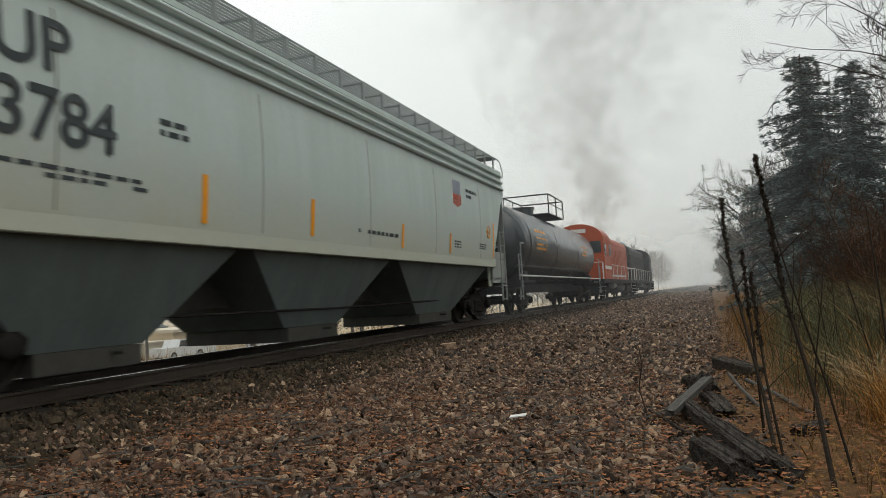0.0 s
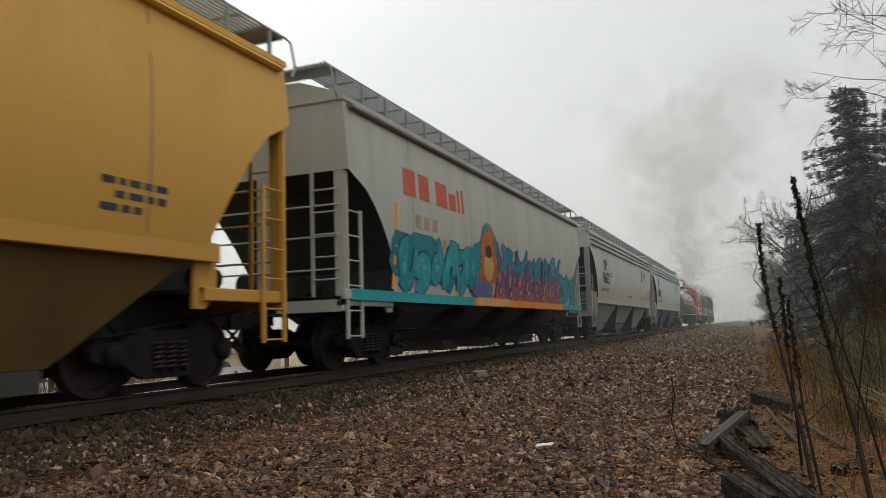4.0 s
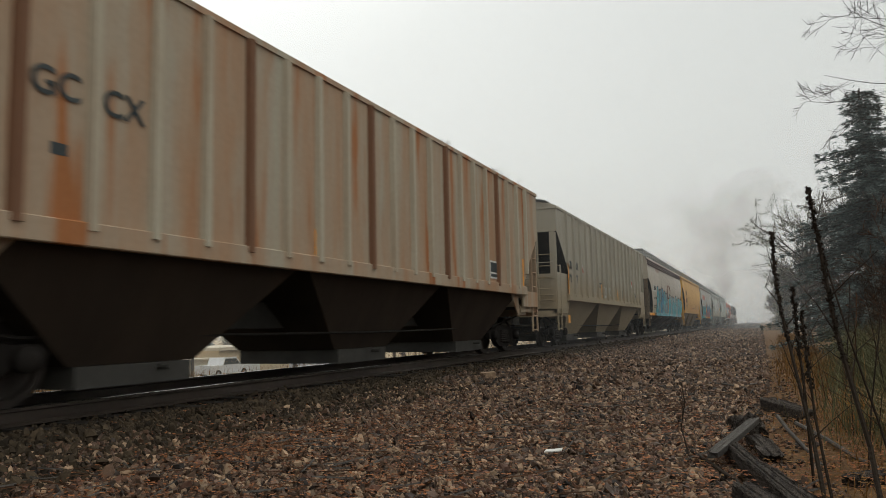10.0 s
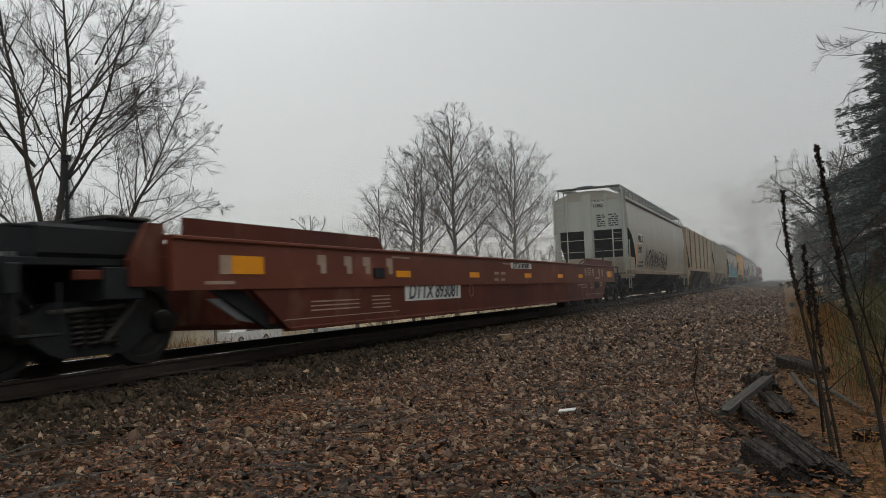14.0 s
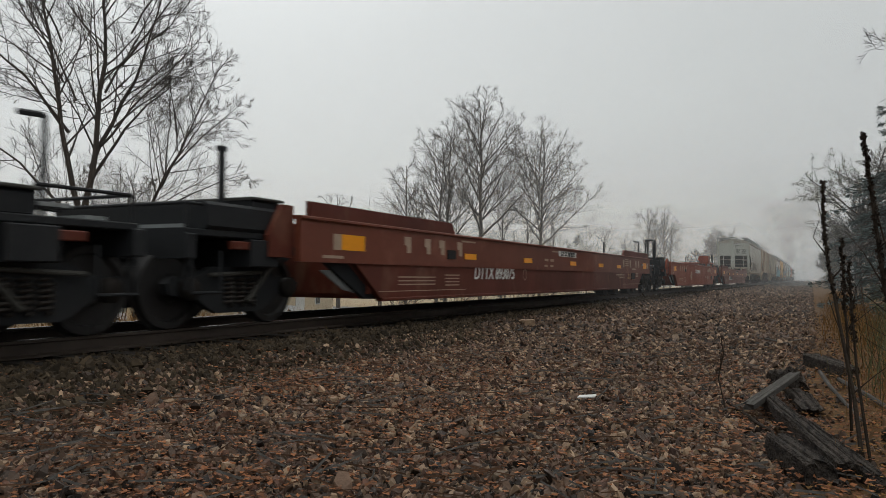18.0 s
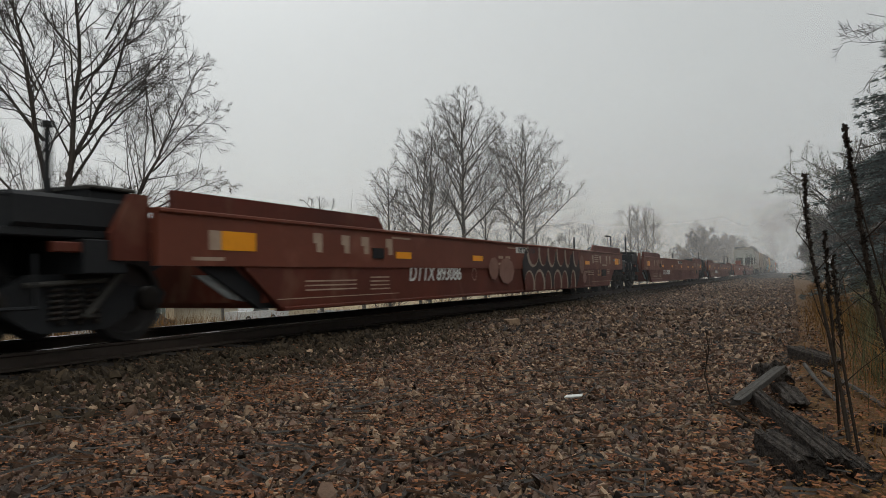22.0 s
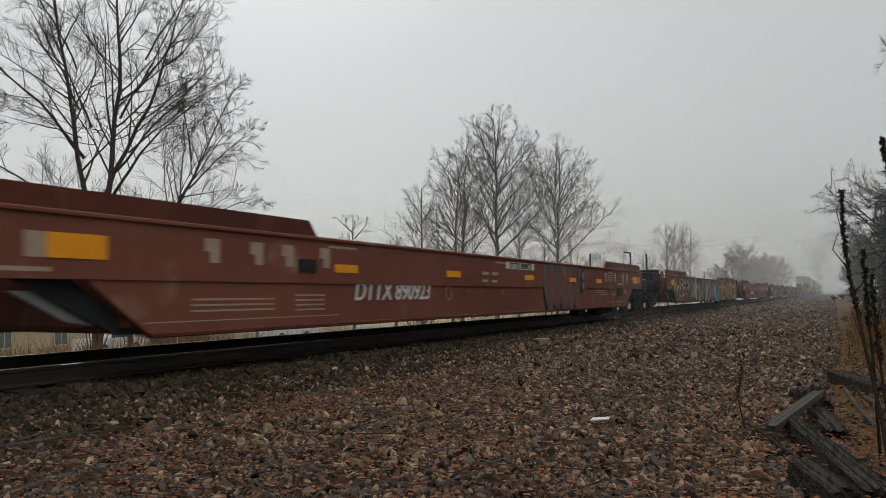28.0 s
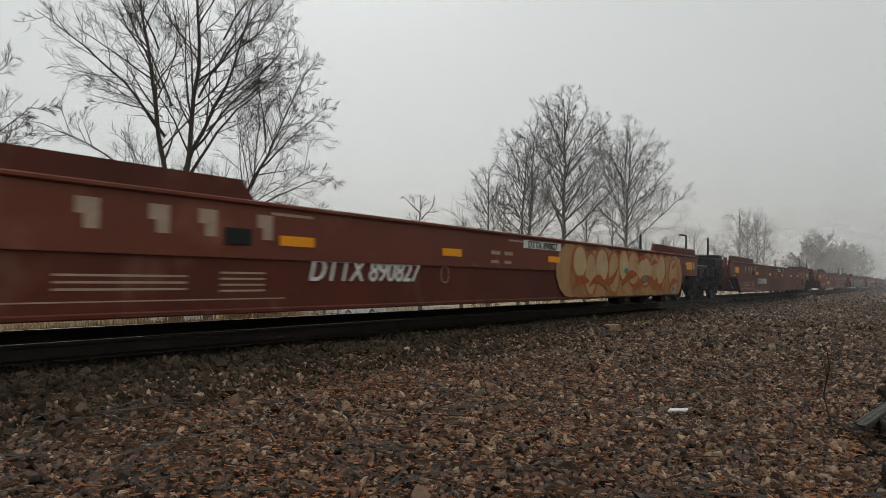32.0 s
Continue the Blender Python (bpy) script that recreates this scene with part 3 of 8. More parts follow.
CHIP_F = np.array([(0, 2, 1), (0, 3, 2), (0, 4, 3), (5, 6, 7), (5, 7, 8), (5, 8, 9)] + [t for i in range(5) for t in ((i, (i + 1) % 5, 5 + i), ((i + 1) % 5, 5 + (i + 1) % 5, 5 + i))])


def stone_shapes(n):
    """Angular crushed-stone chips: five-sided lumps, knocked about."""
    s = []
    for _ in range(n):
        p = CHIP * np.array([1.12, rng.uniform(0.55, 0.95), rng.uniform(0.7, 1.25)]) + rng.uniform(-0.16, 0.16, (10, 3))
        p[5:, :2] *= rng.uniform(0.55, 0.9)
        s.append(p)
    return np.array(s)


SHAPES = stone_shapes(40)


def scatter_stones(name, n, xr, yr, size, material, label):
    x = rng.uniform(*xr, n)
    y = yr[0] * (yr[1] / yr[0]) ** rng.uniform(0, 1, n) if yr[0] > 0 else rng.uniform(*yr, n)
    s = rng.uniform(*size, n) * (1 + 0.5 * (rng.uniform(0, 1, n) > 0.93))
    z = np.array([ground_z(a) + 0.03 * noise.noise(Vector((a * 1.3, b * 1.3, 0))) for a, b in zip(x, y)]) + s * rng.uniform(-0.12, 0.62, n)
    a = rng.uniform(0, 2 * np.pi, n)
    tilt = rng.normal(0, 0.5, (n, 2))
    p = SHAPES[rng.integers(0, len(SHAPES), n)] * s[:, None, None]
    px = p[:, :, 0] * np.cos(a)[:, None] - p[:, :, 1] * np.sin(a)[:, None]
    py = p[:, :, 0] * np.sin(a)[:, None] + p[:, :, 1] * np.cos(a)[:, None]
    pz = p[:, :, 2] + px * tilt[:, :1] + py * tilt[:, 1:]
    v = np.stack([px + x[:, None], py + y[:, None], pz + z[:, None]], 2).reshape(-1, 3)
    f = (CHIP_F[None] + 10 * np.arange(n)[:, None, None]).reshape(-1, 3)
    return tagged(new(name, bulk(name, v, f, material)), label, "gravel", kind="stuff")


scatter_stones("ballast_stones", 36000, (2.05, 7.3), (2.4, 14), (0.015, 0.031), M["stone"], "loose grey-brown crushed stone, wet, beside the track")
scatter_stones("ballast_stones", 2200, (2.0, 7.3), (2.4, 14), (0.028, 0.046), M["stone"], "larger grey-brown stones among the ballast")
scatter_stones("ballast_stones", 9500, (2.05, 7.2), (2.4, 14), (0.015, 0.032), M["stone_red"], "loose reddish-brown crushed stone among the grey")
scatter_stones("ballast_stones", 8500, (2.05, 7.2), (2.4, 14), (0.015, 0.033), M["stone_pale"], "scattered pale crushed stone")
scatter_stones("ballast_stones", 22000, (2.0, 7.4), (14, 45), (0.028, 0.060), M["stone"], "loose grey-brown crushed stone along the track")
scatter_stones("ballast_stones", 8000, (2.2, 7.4), (14, 45), (0.028, 0.055), M["stone_pale"], "scattered pale crushed stone further along")
scatter_stones("ballast_stones", 6000, (2.2, 7.4), (14, 45), (0.022, 0.044), M["stone_red"], "reddish-brown crushed stone further along")
scatter_stones("ballast_stones", 9000, (-1.7, 2.5), (2.0, 26), (0.016, 0.034), M["oil_shade"], "crushed stone between the rails, dark with oil and painted shade")


scatter_stones("ballast_stones", 13000, (1.9, 7.4), (45, 120), (0.04, 0.075), M["stone"], "crushed stone far along the track")
scatter_stones("ballast_stones", 6500, (1.9, 7.4), (45, 120), (0.04, 0.07), M["stone_pale"], "pale crushed stone far along the track")
scatter_stones("ballast_stones", 5000, (2.05, 7.2), (6, 17), (0.017, 0.034), M["stone_pale"], "scattered pale crushed stone, middle distance")
scatter_stones("ballast_stones", 4000, (-1.6, 1.9), (26, 110), (0.04, 0.07), M["oil_shade"], "stone between the rails far along, dark with oil and painted shade")
scatter_stones("ballast_stones", 6500, (2.0, 7.3), (-6, 2.45), (0.022, 0.045), M["stone"], "crushed stone beside the track, behind the viewpoint")
scatter_stones("ballast_stones", 3500, (2.0, 7.3), (-6, 2.45), (0.022, 0.045), M["stone_red"], "reddish-brown crushed stone behind the viewpoint")
scatter_stones("ballast_stones", 1800, (2.0, 7.3), (-6, 2.45), (0.022, 0.042), M["stone_pale"], "pale crushed stone behind the viewpoint")
# these two bands paint the train's shadow along the rail
scatter_stones("ballast_stones", 6500, (1.25, 2.2), (2.6, 32), (0.018, 0.040), M["oil_shade"], "stone on the ballast shoulder, coloured dark for the train's shadow")
scatter_stones("ballast_stones", 8000, (1.7, 2.75), (2.6, 40), (0.022, 0.046), M["oil_shade"], "stone beside the rails, coloured dark for the train's shadow")
scatter_stones("ballast_stones", 1500, (7.0, 7.75), (4.5, 26), (0.014, 0.032), M["stone"], "stray stones at the gravel's edge")


def scatter_twigs(name, n, xr, yr, label, material="reddish", thick=1.0):
    """Short dead twigs lying on the stones."""
    y = yr[0] * (yr[1] / yr[0]) ** rng.uniform(0, 1, n)
    x, a, ln, w = rng.uniform(*xr, n), rng.uniform(0, np.pi, n), rng.uniform(0.05, 0.2, n), rng.uniform(0.002, 0.005, n) * thick
    z = np.array([ground_z(v) for v in x]) + 0.052
    k = rng.normal(0, 0.25, n)
    v, f = [], []
    for i in range(n):
        d = Vector((math.cos(a[i]), math.sin(a[i]), rng.normal(0, 0.12)))
        p = Vector((x[i], y[i], z[i]))
        pts = [p - d * ln[i], p + Vector((-d.y, d.x, 0)) * k[i] * ln[i] * 0.4, p + d * ln[i]]
        b = len(v)
        for q in pts:
            v += [tuple(q + Vector((-d.y, d.x, 0)) * w[i]), tuple(q - Vector((-d.y, d.x, 0)) * w[i]), tuple(q + Vector((0, 0, w[i] * 1.6)))]
        for m in (0, 3):
            f += [(b + m + j, b + m + (j + 1) % 3, b + m + 3 + (j + 1) % 3, b + m + 3 + j) for j in range(3)]
    return tagged(new(name, bulk(name, v, f, M[material])), label, "twigs", kind="stuff")


scatter_twigs("fallen_twigs", 1100, (2.2, 7.4), (2.5, 22), "thin dead twigs lying on the gravel")
scatter_twigs("fallen_twigs", 420, (2.4, 7.6), (2.6, 16), "pale peeled twigs lying on the gravel", "grey_wood", 1.5)


def scatter_leaves(name, n, spots, material, label, size=(0.03, 0.06)):
    k = rng.integers(0, len(spots), n)
    sp = np.array(spots)[k]
    x = sp[:, 0] + rng.normal(0, 1, n) * sp[:, 2]
    y = sp[:, 1] + rng.normal(0, 1, n) * sp[:, 3]
    s = rng.uniform(*size, n)
    a = rng.uniform(0, 2 * np.pi, n)
    z = np.array([ground_z(v) for v in x]) + rng.uniform(0.03, 0.07, n)
    base = np.array([(-1, 0, 0), (-0.2, 0.55, 0.25), (0.5, 0.4, 0.1), (1, 0, 0.35), (0.4, -0.45, 0.15), (-0.3, -0.5, 0.3)])
    p = base[None] * s[:, None, None] * rng.uniform(0.6, 1.2, (n, 6, 1))
    px = p[:, :, 0] * np.cos(a)[:, None] - p[:, :, 1] * np.sin(a)[:, None]
    py = p[:, :, 0] * np.sin(a)[:, None] + p[:, :, 1] * np.cos(a)[:, None]
    v = np.stack([px + x[:, None], py + y[:, None], p[:, :, 2] + z[:, None]], 2).reshape(-1, 3)
    f = (np.array([(0, 1, 5), (1, 2, 4), (1, 4, 5), (2, 3, 4)])[None] + 6 * np.arange(n)[:, None, None]).reshape(-1, 3)
    return tagged(new(name, bulk(name, v, f, material)), label, "leaves", kind="stuff")


scatter_leaves("fallen_leaves", 3000, [(4.4, 5.5, 1.3, 1.6), (5.5, 8.0, 1.0, 1.8), (3.4, 8.0, 0.9, 1.8), (6.6, 5.5, 0.5, 1.5), (4.5, 4.0, 1.2, 0.9)], M["leaf"], "shreds of brown leaf between the stones", (0.010, 0.030))
scatter_leaves("fallen_leaves", 2600, [(3.6, 5.4, 0.45, 0.5), (4.9, 4.6, 0.5, 0.35), (5.0, 6.9, 0.35, 0.5), (3.2, 7.4, 0.3, 0.5), (6.5, 4.4, 0.4, 0.5), (4.4, 9.0, 0.3, 0.6)], M["leaf"], "drifts of russet leaf shreds", (0.012, 0.030))
scatter_leaves("fallen_leaves", 2600, [(4.0, 8.5, 1.0, 1.4), (5.2, 6.0, 0.8, 0.9), (7.0, 7.2, 0.35, 1.0), (3.0, 8.2, 0.5, 0.8), (6.6, 9.5, 0.6, 1.2), (4.6, 11.5, 1.2, 1.5), (7.3, 5.4, 0.4, 0.6)], M["leaf"], "wet russet leaves strewn over the gravel", (0.016, 0.036))
scatter_leaves("fallen_leaves", 5000, [(8.2, 7.0, 0.6, 1.5), (8.6, 10.0, 0.7, 2.0), (8.0, 5.0, 0.5, 0.8), (7.9, 14.0, 0.4, 3.0), (8.4, 8.0, 0.5, 1.2)], M["leaf"], "brown leaf litter among the weeds", (0.012, 0.032))
scatter_leaves("fallen_leaves", 7000, [(8.1, 7.0, 0.6, 1.5), (8.5, 10.0, 0.7, 2.0), (7.8, 12.0, 0.3, 4.0), (8.0, 20.0, 0.4, 6.0)], M["straw"], "bleached straw and leaf scraps on the soil", (0.008, 0.026))


# ---- the train ----
MOVERS = []


def travelled(t):
    """How far the train has gone by t seconds: it gathers speed, then runs steadily."""
    return 11.7 * t + 0.0425 * t * t if t <= 19 else 237.64 + 13.315 * (t - 19)


def train_thing(name, label, category, u, group=""):
    ob = thing(name, label, category, group)
    ob.location = (0, u, 0)
    MOVERS.append((ob, u))
    return ob


WHEEL = Geo().lathe([(0.08, 0.10), (0.07, 0.15), (0.03, 0.17), (0.03, 0.36), (0.07, 0.38), (0.07, 0.455), (0.0, 0.46), (-0.035, 0.465), (-0.045, 0.485), (-0.065, 0.485), (-0.065, 0.38), (-0.02, 0.36), (-0.02, 0.17), (-0.07, 0.13)], (0, 0), 28).mesh("wheel", M["wheel"], True)
WHEEL_BLACK = WHEEL.copy()
WHEEL_BLACK.materials[0] = M["wheel_dark"]
AXLE = Geo().lathe([(-1.02, 0.07), (-0.7, 0.09), (0.7, 0.09), (1.02, 0.07)], (0, 0), 12).mesh("axle", M["truck"], True)
CAP = Geo().lathe([(0, 0.13), (0.09, 0.13), (0.12, 0.10), (0.13, 0.05)], (0, 0), 12).mesh("bearing_cap", M["truck"], True)
FRAME = Geo().ext([(-1.12, 0.40), (-1.16, 0.52), (-1.05, 0.60), (-0.72, 0.60), (-0.45, 0.72), (0.45, 0.72), (0.72, 0.60), (1.05, 0.60), (1.16, 0.52), (1.12, 0.40), (0.98, 0.37), (0.80, 0.40), (0.50, 0.22), (0.36, 0.17), (-0.36, 0.17), (-0.50, 0.22), (-0.80, 0.40), (-0.98, 0.37)], "x", -0.06, 0.06).mesh("side_frame", M["truck"])
COIL = [(k * 1.05, 0.25 + 0.009 * k) for k in range(37)]
SPRING = Geo().add([((0.07 + 0.02 * math.cos(b)) * math.cos(a), (0.07 + 0.02 * math.cos(b)) * math.sin(a), z + 0.02 * math.sin(b)) for a, z in COIL for b in [q * 2 * math.pi / 5 for q in range(5)]],
                   [(5 * k + q, 5 * k + (q + 1) % 5, 5 * k + 5 + (q + 1) % 5, 5 * k + 5 + q) for k in range(36) for q in range(5)] + [(4, 3, 2, 1, 0), (180, 181, 182, 183, 184)]).mesh("spring", M["wheel"])
FRAME_BLACK = FRAME.copy()
FRAME_BLACK.materials[0] = M["black"]
BOLSTER = Geo().slab(-0.2, 0.2, -1.05, 1.05, 0.42, 0.66).mesh("bolster", M["truck"])
for _p in BOLSTER.vertices:
    _p.co = (_p.co.y, _p.co.x, _p.co.z)
BOLSTER.flip_normals()


def truck(parent, l, base=1.75, lift=0.0, sooty=False):
    t = part("truck", BOLSTER, None, parent, "two-axle truck of rust-brown cast steel")
    t.location = (0, l, lift)
    for sy in (-base / 2, base / 2):
        for sx in (-0.755, 0.755):
            w = part("wheel", WHEEL_BLACK if sooty else WHEEL, None, t)
            w.matrix_basis = pose(sx, sy, 0.46 - lift, 0, 0, 0 if sx > 0 else 180)
            c = part("bearing_cap", CAP, None, t)
            c.matrix_basis = pose(1.06 if sx > 0 else -1.06, sy, 0.46 - lift, 0, 0, 0 if sx > 0 else 180)
        part("axle", AXLE, None, t).location = (0, sy, 0.46 - lift)
    for sx in (-1.0, 1.0):
        part("side_frame", FRAME_BLACK if sooty else FRAME, None, t).location = (sx, 0, 0)
        for sy in (-0.2, 0.0, 0.2):
            part("spring", SPRING, None, t).location = (sx * 1.05, sy, 0)
    return t


COUPLER = Geo().slab(-0.09, 0.09, -0.2, 0.55, 0.77, 0.95).add([], []).ext([(-0.17, 0.5), (0.17, 0.5), (0.2, 0.72), (0.05, 0.8), (-0.12, 0.68), (-0.19, 0.75)], "z", 0.72, 1.0).tube((0.25, 0.2, 0.8), (0.28, 0.75, 0.35), 0.025).mesh("coupler", M["truck"])


def couplers(parent, half):
    for s in (1, -1):
        part("coupler", COUPLER, None, parent).matrix_basis = pose(0, s * half, 0, 0, 0, 0 if s > 0 else 180)


def lettering(parent, name, body, l, z, size, material, x, shear=0.0, width=1.0, label=""):
    """Letters on the side that faces +x; l is their middle along the car."""
    cu = bpy.data.curves.new(name, "FONT")
    cu.body, cu.size, cu.shear, cu.align_x, cu.align_y, cu.extrude = body, size, shear, "CENTER", "CENTER", 0.002
    ob = bpy.data.objects.new(name, cu)
    me = bpy.data.meshes.new_from_object(ob)
    bpy.data.objects.remove(ob)
    me.materials.clear()
    me.materials.append(material)
    me.transform(Matrix(((0, 0, 1, 0 if callable(x) else x), (width, 0, 0, l), (0, 1, 0, z), (0, 0, 0, 1))))
    # thicken the strokes: copies a little to each side
    bm = bmesh.new()
    bm.from_mesh(me)
    base = list(bm.verts) + list(bm.edges) + list(bm.faces)
    for i, (dl, dz) in enumerate(((0.022, 0.0), (-0.022, 0.0), (0.0, 0.014), (0.0, -0.014))):
        made = bmesh.ops.duplicate(bm, geom=base)["geom"]
        bmesh.ops.translate(bm, vec=(0.0012 * (i + 1), dl * size, dz * size), verts=[v for v in made if isinstance(v, bmesh.types.BMVert)])
    bm.to_mesh(me)
    bm.free()
    if callable(x):
        for v in me.vertices:
            v.co.x += x(v.co.z) + 0.008
    return part(name, me, material, parent, label)


def bars(parent, name, rows, material, x, label=""):
    """Flat stencilled bars, each a part: (l0, l1, z0, z1)."""
    for l0, l1, z0, z1 in rows:
        f = x if callable(x) else (lambda z: x)
        part(name, Geo().add([(f(z), l, z) for l, z in ((l0, z0), (l1, z0), (l1, z1), (l0, z1))], [(0, 1, 2, 3)]), material, parent, label)


def fine_print(rnd, l0, l1, z0, z1, rows):
    out, h = [], (z1 - z0) / rows
    for r in range(rows):
        l = l0
        while l < l1 - 0.05:
            w = rnd.uniform(0.08, 0.25)
            if rnd.random() < 0.85:
                out.append((l, min(l + w, l1), z0 + r * h, z0 + r * h + h * 0.55))
            l += w + 0.05
    return out


def sheet(g, pts, x):
    """A flat painted patch lying on the car's side: (l, z) points."""
    g.add([(x(z), l, z) for l, z in pts], [tuple(range(len(pts)))])


def tag(parent, seed, l0, l1, z0, z1, fills, outline, x, count=5, cloud=None, slant=0.1, accents=(), fat=0.11, strokes=5, fade=None):
    """A sprayed piece: a cloud behind, thick bent shapes with an outline, and highlights."""
    rnd = random.Random(seed)
    w = (l1 - l0) / count
    if cloud:
        g = Geo()
        for i in range(count * 3):
            cl, cz, r = l0 + rnd.random() * (l1 - l0), z0 + rnd.uniform(0.25, 1.0) * (z1 - z0), rnd.uniform(0.16, 0.36) * (z1 - z0)
            cz = min(cz, z1 - 0.85 * r)
            sheet(g, [(cl + r * 1.25 * (1 + 0.12 * math.sin(5 * a + i)) * math.cos(a), min(z1, max(z0, cz + r * (1 + 0.15 * math.cos(4 * a + i)) * math.sin(a)))) for a in [k * math.pi / 9 for k in range(18)]], lambda z, o=0.0003 * i: x(z) + 0.004 + o)
        part("sprayed_cloud", g, spray(*cloud), parent)
    layer = 0
    for i in range(count):
        c0, back, fore, shine = l0 + i * w, Geo(), Geo(), Geo()
        for j in range(strokes):
            # one bent, tapering stroke
            p = Vector((c0 + w * rnd.uniform(-0.1, 0.5), rnd.uniform(z0, z0 + 0.45 * (z1 - z0))))
            q = Vector((c0 + w * rnd.uniform(0.45, 1.15), rnd.uniform(z0 + 0.5 * (z1 - z0), z1)))
            if j % 3 == 1:
                p.y, q.y = q.y, p.y
            mid = (p + q) / 2 + Vector((-(q - p).y, (q - p).x)) * rnd.choice((-1, 1)) * rnd.uniform(0.25, 0.8)
            path = [p * (1 - u) ** 2 + mid * 2 * u * (1 - u) + q * u * u for u in [m / 8 for m in range(9)]]
            th, layer = rnd.uniform(0.6, 1.2) * fat * (z1 - z0), layer + 1
            nrm = []
            for m in range(9):
                d = (path[min(m + 1, 8)] - path[max(m - 1, 0)]).normalized()
                nrm.append(Vector((-d.y, d.x)))
            for geo, grow_by, off in ((back, 0.035 if fat > 0.05 else 0.0, 0.008), (fore, 0.0, 0.014)):
                wide = [(th * (0.55 + 0.6 * math.sin(math.pi * (m + 0.8) / 9.6)) + grow_by) for m in range(9)]
                for m in range(8):
                    quad = (path[m] + nrm[m] * wide[m], path[m + 1] + nrm[m + 1] * wide[m + 1], path[m + 1] - nrm[m + 1] * wide[m + 1], path[m] - nrm[m] * wide[m])
                    sheet(geo, [(v.x, min(max(v.y, z0 - 0.03), z1 + 0.03)) for v in quad], lambda z, o=off + 0.0003 * layer: x(z) + o)
            if accents:
                c, k = path[3], nrm[3] * th * 0.4
                e = path[5]
                sheet(shine, [(v.x, min(max(v.y, z0), z1)) for v in (c - k, c + k, e + k * 0.4, e - k * 0.4)], lambda z, o=0.022 + 0.0003 * layer: x(z) + o)
        shape = part("sprayed_shape", fore, spray(*fills[i % len(fills)], fade), parent)
        if fat > 0.05:
            part("sprayed_outline", back, spray(*outline), shape)
        if accents:
            part("sprayed_highlight", shine, spray(*accents[i % len(accents)]), shape)


def column(geo, l0, l1, b0, b1, t0, t1, x, off, rows=6):
    """A painted strip between two uprights, following the bulge of the side."""
    k = len(geo.v)
    for i in range(rows + 1):
        u = i / rows
        for l, b, t in ((l0, b0, t0), (l1, b1, t1)):
            z = b + (t - b) * u
            geo.v.append((x(z) + off, l, z))
    geo.f += [(k + 2 * i, k + 2 * i + 1, k + 2 * i + 3, k + 2 * i + 2) for i in range(rows)]


def oval(geo, c, z, rl, rz, x, off, n=12, low=-9.0, high=9.0):
    clip = lambda v: min(high, max(low, v))
    geo.add([(x(z + rz * math.sin(a)) + off, c + rl * math.cos(a), clip(z + rz * math.sin(a))) for a in [k * 2 * math.pi / n for k in range(n)]], [tuple(range(n))])


def fins(car, seed, l0, l1, z0, z1, count, fill, outline, dots, x, fade):
    """Sprayed shapes like a row of fins: each peaks at its near edge and sweeps down, with pale ovals in it."""
    rd = random.Random(seed)
    w = (l1 - l0) / count
    for i in range(count):
        top = z1 - 0.10 * rd.random() - 0.25 * i / count
        c, tilt = l0 + i * w, rd.uniform(-0.05, 0.12)
        for name, grow_by, off, col in (("sprayed_outline", 0.045, 0.009, outline), ("sprayed_fin", 0.0, 0.014, fill)):
            g = Geo()
            us = [0, 0.05, 0.12, 0.25, 0.4, 0.55, 0.7, 0.85, 1.0]
            hs = [float(np.interp(u, [0, 0.05, 0.25, 0.5, 0.8, 1], [0.93, 1.0, 0.82, 0.68, 0.60 + tilt, 0.66 + tilt])) for u in us]
            for a, b, ha, hb in zip(us, us[1:], hs, hs[1:]):
                column(g, c + a * w * 0.96 - grow_by * (a == 0), c + b * w * 0.96 + grow_by * (b == 1), z0, z0, z0 + ha * (top - z0) + grow_by, z0 + hb * (top - z0) + grow_by, x, off + 0.0004 * i)
            part(name, g, spray(*col, fade if grow_by == 0 else None), car)
        for u, v, ru, rv in ((0.20 + 0.25 * rd.random(), 0.28 + 0.12 * rd.random(), 0.10, 0.10 + 0.08 * rd.random()), (0.62 + 0.2 * rd.random(), 0.36 + 0.14 * rd.random(), 0.07, 0.07), (0.4 + 0.3 * rd.random(), 0.10 + 0.1 * rd.random(), 0.13, 0.06)):
            for grow_by, off, col in ((0.03, 0.018, outline), (0.0, 0.021, dots[i % len(dots)])):
                g = Geo()
                oval(g, c + u * w, z0 + v * (top - z0), ru * w + grow_by, rv * (top - z0) + grow_by, x, off + 0.0004 * i)
                part("sprayed_oval", g, spray(*col), car)



